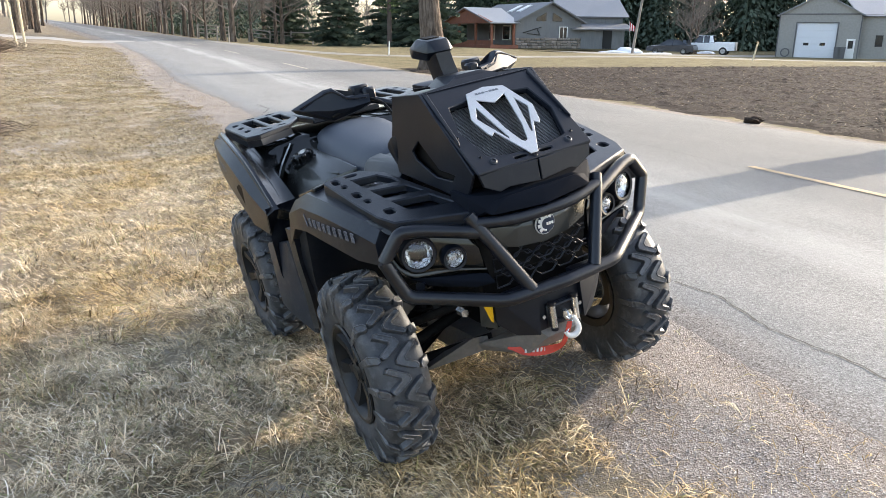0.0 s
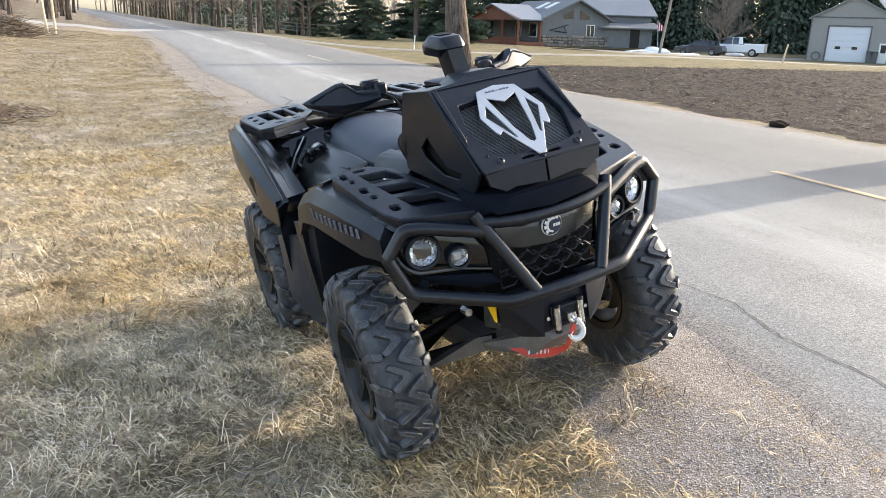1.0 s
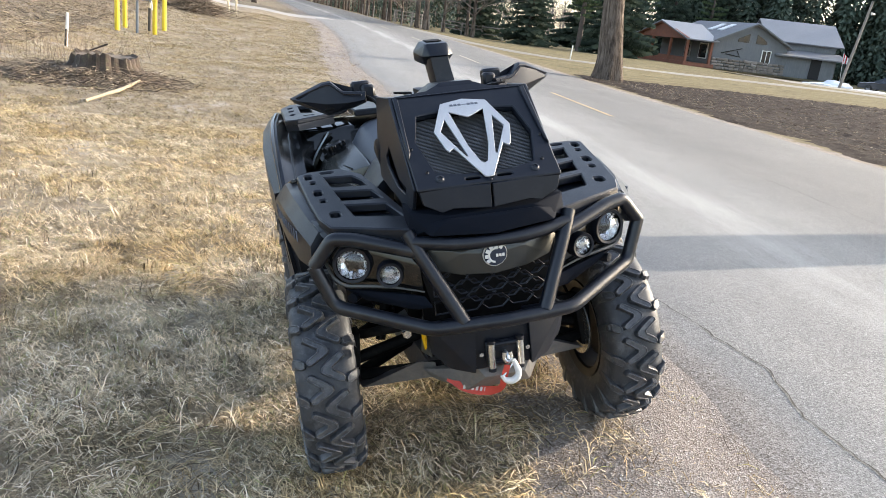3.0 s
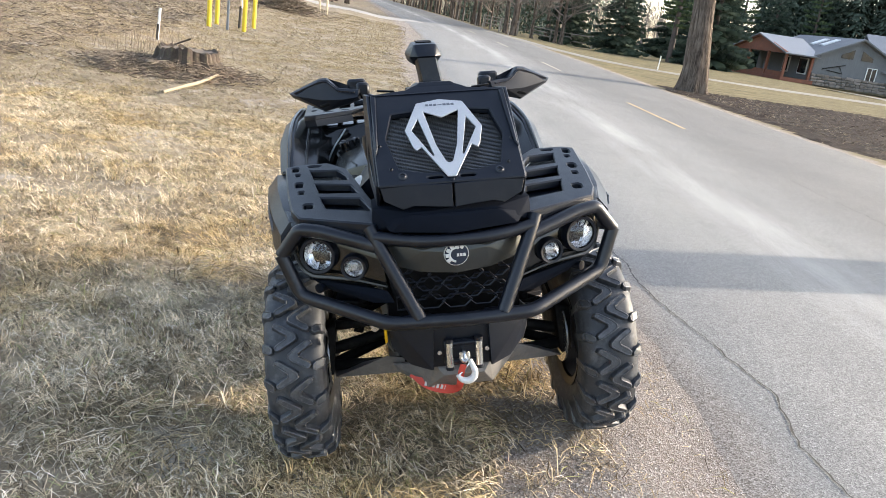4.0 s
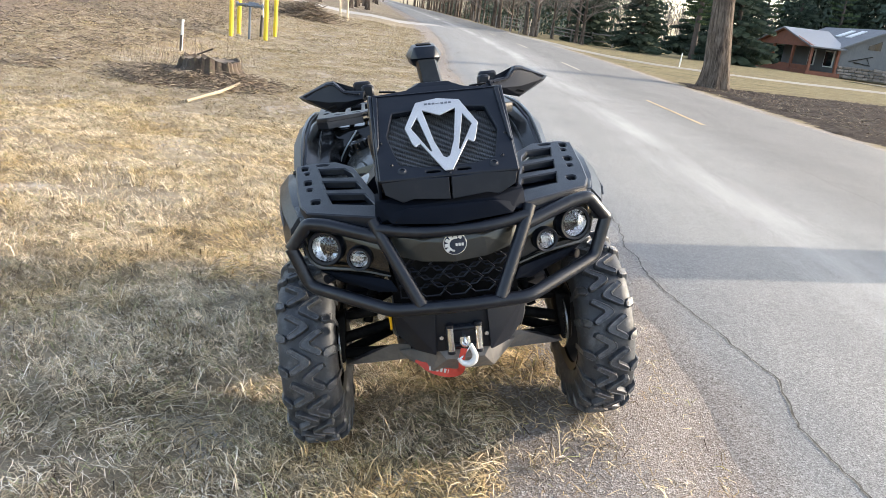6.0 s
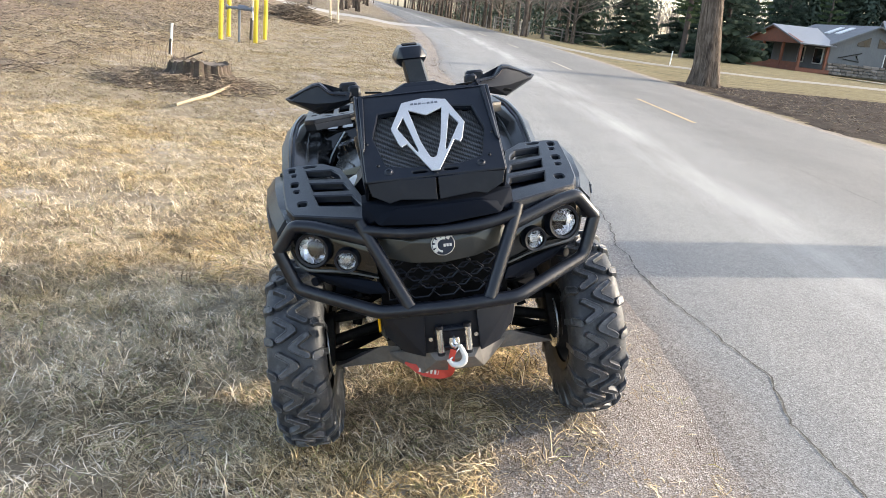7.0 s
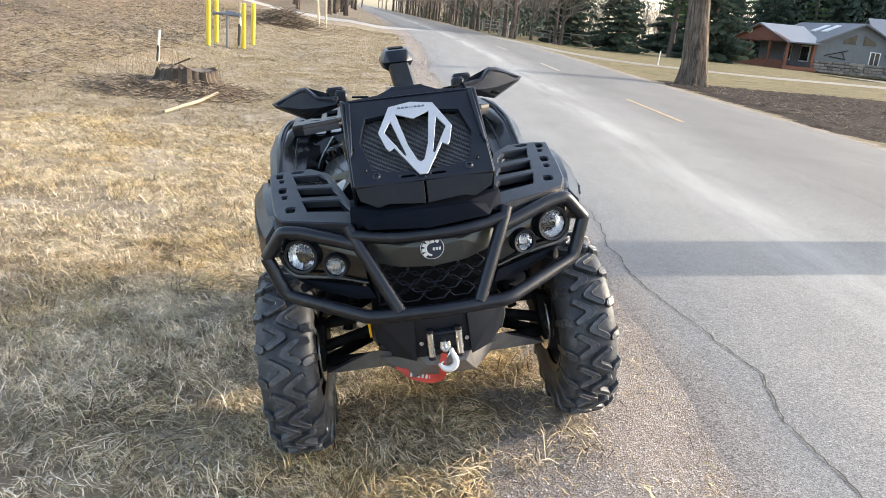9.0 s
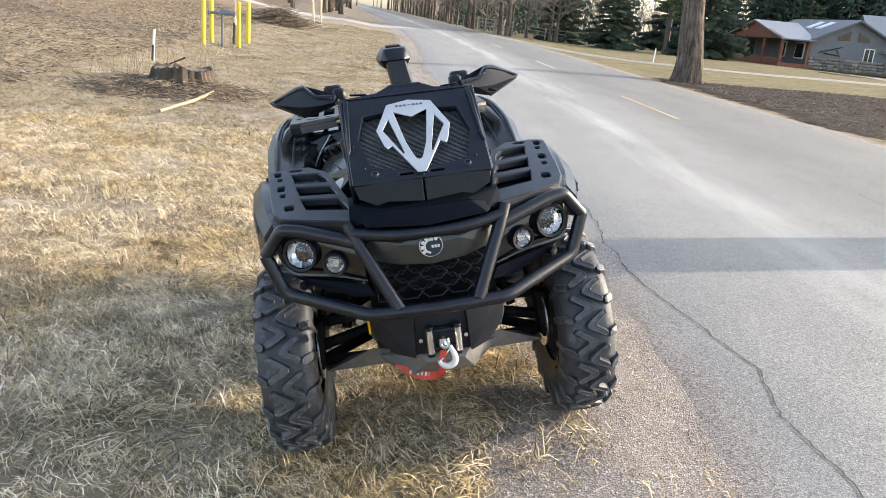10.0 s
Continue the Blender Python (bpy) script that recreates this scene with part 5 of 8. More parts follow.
# --- wheels ---
R_TYRE, W_TYRE = 0.335, 0.125
PROFILE = [(0.172, -0.095), (0.19, -0.112), (0.235, -0.128), (0.283, -0.125), (0.309, -0.108), (0.319, -0.07), (0.322, 0.0),
           (0.319, 0.07), (0.309, 0.108), (0.283, 0.125), (0.235, 0.128), (0.19, 0.112), (0.172, 0.095)]
PROFILE = [(r, x * 0.745) for r, x in PROFILE]


def tyre_radius(x):
    xs_ = [p[1] for p in PROFILE[2:11]]
    rs_ = [p[0] for p in PROFILE[2:11]]
    return float(np.interp(x, xs_, rs_))


def inset(outline, d):
    """An outline moved inwards by d metres (its points run anticlockwise)."""
    out, n = [], len(outline)
    for k in range(n):
        p0, p, p1 = Vector(outline[k - 1]), Vector(outline[k]), Vector(outline[(k + 1) % n])
        e0, e1 = (p - p0).normalized(), (p1 - p).normalized()
        n0, n1 = Vector((-e0.y, e0.x)), Vector((-e1.y, e1.x))
        m = n0 + n1
        out.append(p + m * (d / max(0.55, m.dot(m) / 2)) if m.length > 1e-4 else p + n0 * d)
    return [tuple(p) for p in out]


def lug_data(name, outline, high):
    """A tread lug wrapped on the tyre from an outline of (across, along): a scuffed raised edge round a dished crown."""
    bm = bmesh.new()
    if sum(a[0] * b[1] - b[0] * a[1] for a, b in zip(outline, outline[1:] + outline[:1])) < 0:
        outline = outline[::-1]
    rings = []
    for d, up in ((-0.0035, -0.006), (-0.0008, high * 0.6), (0.0, high * 0.9), (0.0012, high), (0.0036, high), (0.0050, high - 0.0022)):
        ring = []
        for px_, pv in inset(outline, d):
            r, a = tyre_radius(px_) + up, pv / R_TYRE
            ring.append(bm.verts.new((px_ + (0.004 if abs(px_) > 0.082 else 0) * math.copysign(1, px_), r * math.sin(a), r * math.cos(a))))
        rings.append(ring)
    n = len(outline)
    for i, (a, b) in enumerate(zip(rings, rings[1:])):
        for k in range(n):
            bm.faces.new((a[k], a[(k + 1) % n], b[(k + 1) % n], b[k])).material_index = 1 if i in (2, 3) else 0
    top = bm.faces.new(rings[-1])
    bmesh.ops.triangulate(bm, faces=[top])
    bmesh.ops.recalc_face_normals(bm, faces=bm.faces)
    me = bpy.data.meshes.new(name)
    bm.to_mesh(me)
    bm.free()
    me.materials.append(m_lug)
    me.materials.append(m_lug_edge)
    return me


vee = [(0.060, 0.034), (0.054, 0.045), (0.044, 0.046), (0.000, 0.018), (-0.014, 0.005), (-0.015, -0.008), (-0.004, -0.017), (0.040, -0.041), (0.050, -0.041), (0.056, -0.031), (0.050, -0.023), (0.019, -0.004), (0.018, 0.005)]
shoulder = [(0.060, 0.012), (0.068, 0.022), (0.086, 0.032), (0.094, 0.029), (0.095, 0.006), (0.086, 0.002), (0.070, -0.006), (0.060, -0.002)]
LUGS = {1: lug_data("tread_lug", vee, 0.019), -1: lug_data("tread_lug", [(-x, vv) for x, vv in vee], 0.019),
        2: lug_data("tread_lug", shoulder, 0.019), -2: lug_data("tread_lug", [(-x, vv) for x, vv in shoulder], 0.019)}


def rim_bm(side):
    """Black alloy rim: a barrel with a lip and seven tapering spokes round a hub."""
    bm = bm_lathe([(0.150, -0.09), (0.178, -0.10), (0.180, -0.088), (0.162, -0.07), (0.152, 0.0), (0.160, 0.06), (0.174, 0.086), (0.182, 0.104), (0.178, 0.110), (0.168, 0.108),
                   (0.158, 0.092), (0.146, 0.06), (0.142, 0.0), (0.146, -0.08)], 40)
    for k in range(7):
        a = 2 * math.pi * k / 7
        rot = Matrix.Rotation(a, 4, "X")
        pts = []
        for r, wd, x0, x1 in ((0.035, 0.020, 0.045, 0.075), (0.10, 0.020, 0.055, 0.078), (0.165, 0.032, 0.068, 0.098)):
            for sgn in (-1, 1):
                pts += [rot @ Vector((x0, sgn * wd, r)), rot @ Vector((x1, sgn * wd * 0.7, r))]
        bm_hull(pts[:8], 0, bm)
        bm_hull(pts[4:], 0, bm)
    bm_lathe([(0.0, 0.088), (0.026, 0.088), (0.034, 0.080), (0.046, 0.074), (0.052, 0.045), (0.0, 0.045)], 24, bm)
    for k in range(4):
        a = 2 * math.pi * k / 4 + 0.4
        bm_cyl(0.007, 0.007, (0.05, 0.040 * math.cos(a), 0.040 * math.sin(a)), (0.084, 0.040 * math.cos(a), 0.040 * math.sin(a)), 6, bm)
    for v_ in bm.verts:
        v_.co.x *= 0.82
    bm_lathe([(0.0, -0.02), (0.110, -0.02), (0.110, 0.01), (0.0, 0.01)], 24, bm)
    if side < 0:
        flip_x(bm)
    return bm


def wheel(side, x, y, z, turn=0.0, spin=0.0):
    place = Matrix.Translation((x, y, z)) @ Matrix.Rotation(turn, 4, "Z")
    tyre = part("tyre", bm_lathe(PROFILE, 56), m_rubber, quad, "knobbly black tyre grey with road dust", 50)
    tyre.matrix_local = place
    part("rim", rim_bm(side), m_rim, tyre, "black spoked alloy rim", 35)
    pitches = 18
    for k in range(pitches):
        a = 2 * math.pi * k / pitches + spin
        for kind, da in ((1, 0.0), (-1, 0.5), (2, 0.38), (-2, -0.12)):
            lug = new("tread_lug", LUGS[kind])
            lug.parent = tyre
            lug.matrix_local = Matrix.Rotation(a + da * 2 * math.pi / pitches, 4, "X")


wheel(-1, -0.491, 0.343, 0.306, -0.038, 0.1)
wheel(1, 0.517, 0.348, 0.291, -0.01, 0.25)
wheel(-1, -0.485, 1.69, 0.335, 0.0, 0.0)
wheel(1, 0.495, 1.69, 0.335, 0.0, 0.3)

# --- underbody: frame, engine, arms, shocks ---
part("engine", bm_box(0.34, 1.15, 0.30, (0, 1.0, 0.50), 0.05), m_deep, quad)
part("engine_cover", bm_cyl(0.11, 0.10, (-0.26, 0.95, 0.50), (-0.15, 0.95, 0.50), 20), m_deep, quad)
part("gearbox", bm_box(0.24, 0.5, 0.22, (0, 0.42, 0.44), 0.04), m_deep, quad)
part("belly_plate", bm_hull([(-0.17, 0.12, 0.335), (0.17, 0.12, 0.335), (-0.20, 0.3, 0.27), (0.20, 0.3, 0.27), (-0.22, 1.9, 0.28), (0.22, 1.9, 0.28), (-0.22, 1.9, 0.30), (0.22, 1.9, 0.30), (-0.2, 0.3, 0.295), (0.2, 0.3, 0.295), (-0.17, 0.12, 0.35), (0.17, 0.12, 0.35)], 0), m_alu, quad, "scuffed grey aluminium belly plate")
both("lower_arm", lambda: bm_tube([(-0.13, 0.12, 0.35), (-0.40, 0.26, 0.305), (-0.13, 0.42, 0.35)], 0.019, 10, 0.03), m_deep)
both("arm_guard", lambda: bm_hull([(-0.16, 0.10, 0.375), (-0.215, 0.10, 0.385), (-0.235, 0.13, 0.345), (-0.385, 0.20, 0.285), (-0.395, 0.30, 0.270), (-0.17, 0.32, 0.29), (-0.15, 0.10, 0.325),
                                   (-0.16, 0.12, 0.36), (-0.235, 0.15, 0.335), (-0.385, 0.22, 0.275)], 0), m_alu, "scuffed grey aluminium suspension arm guard")
both("upper_arm", lambda: bm_tube([(-0.14, 0.14, 0.50), (-0.38, 0.27, 0.44), (-0.14, 0.40, 0.50)], 0.016, 10, 0.03), m_deep)
both("steering_knuckle", lambda: bm_hull([(-0.39, 0.22, 0.28), (-0.43, 0.22, 0.28), (-0.39, 0.34, 0.28), (-0.43, 0.34, 0.28), (-0.37, 0.24, 0.46), (-0.43, 0.24, 0.44), (-0.37, 0.32, 0.46), (-0.43, 0.32, 0.44)], 0.012), m_deep)
both("brake_disc", lambda: bm_lathe([(0.04, 0.0), (0.105, 0.0), (0.105, 0.006), (0.04, 0.006)], 28, m=Matrix.Translation((-0.405, 0.285, 0.336))), m_chrome)
both("drive_shaft", lambda: bm_cyl(0.02, 0.02, (-0.10, 0.285, 0.42), (-0.42, 0.285, 0.345), 12), m_deep)


def spring():
    bm = bm_cyl(0.017, 0.017, (-0.30, 0.30, 0.40), (-0.21, 0.36, 0.74), 12)
    a, d = Vector((-0.295, 0.305, 0.44)), Vector((0.075, 0.048, 0.26))
    ex = d.orthogonal().normalized()
    ey = d.normalized().cross(ex)
    bm_tube([a + d * (k / 72) + (ex * math.cos(k * 0.7) + ey * math.sin(k * 0.7)) * 0.036 for k in range(73)], 0.0065, 6, 0, bm)
    return bm


both("shock_absorber", spring, m_deep)
both("brake_hose", lambda: bm_tube([(-0.40, 0.34, 0.42), (-0.36, 0.42, 0.55), (-0.25, 0.40, 0.66)], 0.006, 6, 0.08), m_deep)
part("oil_filter_bolt", bm_cyl(0.014, 0.014, (-0.245, 0.06, 0.50), (-0.245, 0.10, 0.50), 6), m_chrome, quad)
part("axle_housing", bm_box(0.5, 0.16, 0.14, (0, 1.69, 0.40), 0.04), m_deep, quad)
both("rear_arm", lambda: bm_tube([(-0.15, 1.25, 0.36), (-0.38, 1.66, 0.32), (-0.16, 1.85, 0.36)], 0.022, 10, 0.05), m_deep)

# --- foot wells and side panels ---
both("foot_well", lambda: bm_hull([(-0.26, 0.74, 0.36), (-0.50, 0.78, 0.36), (-0.26, 1.30, 0.34), (-0.50, 1.30, 0.34), (-0.26, 0.74, 0.31), (-0.48, 0.80, 0.31), (-0.26, 1.30, 0.31), (-0.48, 1.28, 0.31)], 0.008), m_plastic)
both("front_mudguard", lambda: bm_loft([[(-0.22, 0.60, 0.78), (-0.53, 0.66, 0.76), (-0.545, 0.70, 0.76), (-0.22, 0.64, 0.78)],
                                        [(-0.22, 0.68, 0.58), (-0.52, 0.74, 0.56), (-0.54, 0.79, 0.56), (-0.22, 0.72, 0.58)],
                                        [(-0.24, 0.74, 0.38), (-0.50, 0.82, 0.36), (-0.52, 0.88, 0.36), (-0.24, 0.80, 0.38)],
                                        [(-0.28, 0.80, 0.29), (-0.49, 0.92, 0.25), (-0.50, 0.95, 0.25), (-0.28, 0.86, 0.29)]]), m_plastic, "black plastic mudguard scuffed with dry dirt")
both("rear_mudguard", lambda: bm_loft([[(-0.24, 1.10, 0.80), (-0.55, 1.10, 0.78), (-0.575, 1.02, 0.80), (-0.24, 1.04, 0.82)],
                                       [(-0.24, 1.16, 0.66), (-0.55, 1.16, 0.64), (-0.572, 1.06, 0.66), (-0.24, 1.10, 0.68)],
                                       [(-0.24, 1.28, 0.48), (-0.53, 1.27, 0.46), (-0.555, 1.13, 0.48), (-0.24, 1.20, 0.50)],
                                       [(-0.26, 1.33, 0.30), (-0.48, 1.30, 0.27), (-0.50, 1.06, 0.27), (-0.26, 1.10, 0.31)]]), m_plastic, "black plastic mudguard scuffed with dry dirt")
both("knee_panel", lambda: bm_hull([(-0.20, 0.42, 0.93), (-0.27, 0.44, 0.86), (-0.26, 0.72, 0.86), (-0.19, 0.80, 0.93), (-0.22, 0.46, 0.62), (-0.22, 0.80, 0.60), (-0.16, 0.44, 0.95), (-0.14, 0.76, 0.95)], 0.012), m_cowl)
both("tank_panel", lambda: bm_hull([(-0.185, 0.92, 0.885), (-0.305, 0.98, 0.855), (-0.345, 1.20, 0.845), (-0.300, 1.43, 0.905), (-0.20, 1.43, 0.935), (-0.185, 1.1, 0.905), (-0.375, 1.43, 0.79), (-0.405, 1.12, 0.765), (-0.385, 1.43, 0.66), (-0.34, 0.98, 0.66), (-0.2, 1.42, 0.66), (-0.2, 0.95, 0.66)], 0.010), m_panel, "dark olive side panel with the filler cap", 20)
both("tank_seam", lambda: bm_tube([(-0.258, 0.96, 0.872), (-0.300, 1.18, 0.868), (-0.270, 1.42, 0.918)], 0.0035, 6, 0.05), m_gloss)


def fin(inner, outer, thick):
    """A curved blade between two edges given as points from top to bottom."""
    rows = []
    for a, b in zip(smooth_path(inner, 0.12), smooth_path(outer, 0.12)):
        n_ = Vector((thick, 0, 0))
        rows.append([a + n_, b + n_, b - n_, a - n_])
    return bm_loft(rows)


both("side_fin", lambda: fin([(-0.290, 1.44, 0.965), (-0.362, 1.44, 0.868), (-0.400, 1.44, 0.766), (-0.395, 1.42, 0.62)],
                             [(-0.312, 1.50, 0.952), (-0.392, 1.50, 0.870), (-0.428, 1.50, 0.765), (-0.424, 1.48, 0.61)], 0.012), m_gloss, "glossy curved side fin", 50)
# silver strip painted in for the sky's highlight on the fin's edge
both("fin_edge_highlight", lambda: bm_tube([(-0.295, 1.435, 0.972), (-0.372, 1.435, 0.870), (-0.412, 1.435, 0.766), (-0.406, 1.415, 0.62)], 0.004, 8, 0.05), m_emblem)
both("side_panel", lambda: bm_hull([(-0.562, 1.22, 0.610), (-0.564, 1.22, 0.325), (-0.552, 1.14, 0.29), (-0.532, 0.98, 0.655), (-0.503, 0.97, 0.446), (-0.510, 0.965, 0.228), (-0.53, 1.22, 0.61), (-0.53, 1.22, 0.33), (-0.49, 0.98, 0.65), (-0.48, 0.97, 0.24)], 0.006), m_scuff, "black plastic side panel scuffed with dry dirt", 20)


def filler_cap():
    m = Matrix.Translation((-0.283, 1.32, 0.898)) @ Matrix.Scale(1.2, 4) @ Matrix.Rotation(radians(-16), 4, "Y") @ Matrix.Rotation(radians(-90), 4, "Y")
    bm = bm_lathe([(0.0, 0.034), (0.030, 0.034), (0.036, 0.028), (0.036, 0.004), (0.048, 0.0), (0.048, -0.01), (0.0, -0.01)], 24)
    for k in range(8):
        a = 2 * math.pi * k / 8
        bm_box(0.024, 0.014, 0.012, (0.018, 0.038 * math.cos(a), 0.038 * math.sin(a)), 0.003, Matrix.Rotation(a, 4, "X"), bm)
    bm.transform(m)
    return bm


part("filler_cap", filler_cap(), m_gloss, quad, "black ribbed filler cap")

# --- seat ---
secs = []
for y, hw, top, low, crown in ((0.79, 0.09, 0.86, 0.80, 0.02), (0.815, 0.135, 0.905, 0.77, 0.03), (0.86, 0.165, 0.915, 0.75, 0.035), (1.0, 0.205, 0.925, 0.73, 0.035), (1.2, 0.225, 0.955, 0.76, 0.035), (1.35, 0.215, 0.985, 0.82, 0.03), (1.48, 0.17, 0.99, 0.89, 0.02)):
    ring = []
    for k in range(15):
        a = math.pi * k / 14
        ring.append((-hw * math.copysign(abs(math.cos(a)) ** 0.72, math.cos(a)), y, low + (top + crown - low) * math.sin(a) ** 0.7))
    secs.append(ring)
part("seat", bm_loft(secs), m_seat, quad, "blue-grey vinyl straddle seat", 60)
part("seat_front", bm_hull([(-0.12, 0.62, 0.92), (0.12, 0.62, 0.92), (-0.12, 0.80, 0.93), (0.12, 0.80, 0.93), (-0.13, 0.62, 0.75), (0.13, 0.62, 0.75), (-0.14, 0.84, 0.78), (0.14, 0.84, 0.78)], 0.015), m_cowl, quad)
part("seat_base", bm_hull([(-0.13, 0.78, 0.80), (0.13, 0.78, 0.80), (-0.17, 1.40, 0.90), (0.17, 1.40, 0.90), (-0.1, 0.66, 0.86), (0.1, 0.66, 0.86), (-0.12, 0.9, 0.6), (0.12, 0.9, 0.6), (-0.15, 1.5, 0.7), (0.15, 1.5, 0.7), (-.20, 1.55, 0.97), (.20, 1.55, 0.97)], 0.015), m_gloss, quad)

# --- front fenders ---


def fender():
    s = [[(-0.46, 0.72, 0.77), (-0.535, 0.75, 0.755), (-0.565, 0.76, 0.72), (-0.565, 0.765, 0.70), (-0.53, 0.75, 0.70)],
         [(-0.46, 0.62, 0.90), (-0.545, 0.64, 0.885), (-0.573, 0.66, 0.84), (-0.572, 0.64, 0.785), (-0.53, 0.63, 0.79)],
         [(-0.45, 0.50, 0.935), (-0.535, 0.51, 0.925), (-0.570, 0.50, 0.885), (-0.570, 0.50, 0.80), (-0.52, 0.50, 0.80)],
         [(-0.44, 0.32, 0.92), (-0.52, 0.33, 0.912), (-0.552, 0.32, 0.875), (-0.556, 0.32, 0.785), (-0.50, 0.32, 0.785)],
         [(-0.42, 0.16, 0.895), (-0.495, 0.16, 0.885), (-0.525, 0.15, 0.85), (-0.530, 0.14, 0.760), (-0.47, 0.15, 0.765)],
         [(-0.41, 0.06, 0.865), (-0.470, 0.06, 0.855), (-0.497, 0.05, 0.82), (-0.500, 0.04, 0.755), (-0.44, 0.05, 0.765)]]
    return bm_loft(s)


both("front_fender", fender, m_plastic, "black plastic front fender flare", 25)
both("fender_leg", lambda: bm_loft([[(-0.50, 0.72, 0.76), (-0.566, 0.72, 0.76), (-0.570, 0.79, 0.76), (-0.50, 0.77, 0.76)],
                                    [(-0.50, 0.76, 0.62), (-0.555, 0.76, 0.62), (-0.560, 0.82, 0.62), (-0.50, 0.82, 0.62)],
                                    [(-0.49, 0.80, 0.44), (-0.535, 0.80, 0.44), (-0.540, 0.88, 0.44), (-0.49, 0.88, 0.44)],
                                    [(-0.48, 0.90, 0.28), (-0.510, 0.90, 0.28), (-0.515, 0.97, 0.26), (-0.48, 0.97, 0.26)]]), m_plastic, smooth=25)
both("inner_fender", lambda: bm_hull([(-0.44, 0.62, 0.89), (-0.44, 0.10, 0.855), (-0.40, 0.04, 0.83), (-0.24, 0.04, 0.83), (-0.24, 0.62, 0.89), (-0.42, 0.60, 0.84), (-0.24, 0.60, 0.80), (-0.42, 0.1, 0.80), (-0.24, 0.05, 0.76)], 0.01), m_gloss)
both("fender_sheen_panel", lambda: bm_hull([(-0.535, 0.615, 0.905), (-0.455, 0.605, 0.925), (-0.425, 0.50, 0.948), (-0.515, 0.485, 0.940), (-0.535, 0.615, 0.89), (-0.455, 0.605, 0.90), (-0.425, 0.50, 0.92), (-0.515, 0.485, 0.92)], 0.004), m_sheen, "glossy dark panel on the fender")
both("fender_cap", lambda: bm_hull([(-0.385, 0.07, 0.868), (-0.475, 0.09, 0.868), (-0.50, 0.17, 0.885), (-0.43, 0.22, 0.90), (-0.40, -0.005, 0.835), (-0.46, 0.03, 0.84)], 0.005), m_panel, "dark grey painted fender corner")


def decal():
    """Slanting strokes the size of letters along the flare."""
    bm = bmesh.new()
    for k in range(9):
        y = 0.450 - 0.0365 * k
        x = float(np.interp(y, [0.05, 0.15, 0.32, 0.50], [-0.499, -0.5275, -0.5540, -0.5700])) - 0.0005
        z = 0.842 - 0.0015 * k
        for dy in (0.0, 0.015):
            bm_box(0.003, 0.0055, 0.030, (x, y - dy, z), 0, Matrix.Rotation(radians(-14), 4, "X"), bm)
        for dz in ((0.0125, -0.0125) if k % 3 else (0.0125, 0.0)):
            bm_box(0.003, 0.018, 0.005, (x + 0.0005, y - 0.0075 - dz * 0.25, z + dz), 0, None, bm)
    bm_box(0.003, 0.006, 0.045, (-0.570, 0.475, 0.845), 0, Matrix.Rotation(radians(-30), 4, "X"), bm)
    return bm


both("decal", decal, m_grey_print, "grey lettering strip drawn as bars")

# --- rear body: fenders, rack, lamps ---


def rear_fender():
    s = [[(-0.525, 1.00, 0.790), (-0.545, 1.00, 0.790), (-0.572, 1.02, 0.77), (-0.570, 1.05, 0.68), (-0.535, 1.10, 0.70)],
         [(-0.528, 1.17, 0.885), (-0.550, 1.18, 0.885), (-0.590, 1.20, 0.85), (-0.588, 1.24, 0.70), (-0.535, 1.26, 0.72)],
         [(-0.528, 1.35, 0.970), (-0.550, 1.36, 0.970), (-0.596, 1.38, 0.935), (-0.594, 1.39, 0.78), (-0.535, 1.39, 0.79)],
         [(-0.520, 1.59, 1.020), (-0.540, 1.60, 1.020), (-0.584, 1.62, 0.985), (-0.586, 1.62, 0.85), (-0.525, 1.62, 0.85)],
         [(-0.495, 1.85, 1.040), (-0.515, 1.86, 1.040), (-0.553, 1.86, 1.005), (-0.558, 1.86, 0.88), (-0.50, 1.86, 0.88)],
         [(-0.460, 1.98, 1.025), (-0.480, 1.98, 1.025), (-0.515, 1.97, 0.995), (-0.520, 1.97, 0.91), (-0.47, 1.97, 0.91)]]
    return bm_loft(s)


both("rear_fender", rear_fender, m_plastic, "black plastic rear fender flare", 25)


def rear_inner():
    rows = []
    for y, z, d in ((1.02, 0.785, 0.03), (1.17, 0.880, 0.05), (1.35, 0.962, 0.06), (1.59, 1.012, 0.05), (1.85, 1.030, 0.03), (1.97, 1.02, 0.02)):
        top = [(-0.535, y, z), (-0.505, y, z - d * 0.35), (-0.475, y, z - d * 0.9), (-0.44, y - 0.01, z - d), (-0.37 if y > 1.5 else -0.43, y - 0.02, z - d * 1.0), (-0.31 if y > 1.5 else -0.425, y - 0.01, z - d * 1.1)]
        rows.append(top + [(x, yy + 0.02, zz - (0.04 if y < 1.1 else 0.17)) for x, yy, zz in top[::-1]])
    return bm_loft(rows)


both("rear_inner_panel", rear_inner, m_sheen, "glossy dark inner fender panel", 50)
# lighter tube along the ridge: the glossy edge's highlight put into colour
both("fender_ridge_highlight", lambda: bm_tube([(-0.478, 1.97, 1.028), (-0.512, 1.84, 1.043), (-0.538, 1.60, 1.024), (-0.548, 1.36, 0.974), (-0.547, 1.18, 0.889), (-0.545, 1.02, 0.795)], [0.006, 0.009, 0.010, 0.010, 0.009, 0.006], 8, 0.1), m_panel, "fender ridge in a lighter tone for its edge highlight")


both("inner_ridge", lambda: bm_tube([(-0.470, 1.56, 0.968), (-0.478, 1.36, 0.912), (-0.480, 1.17, 0.838), (-0.492, 1.03, 0.758)], [0.004, 0.008, 0.008, 0.005], 8, 0.1), m_panel)


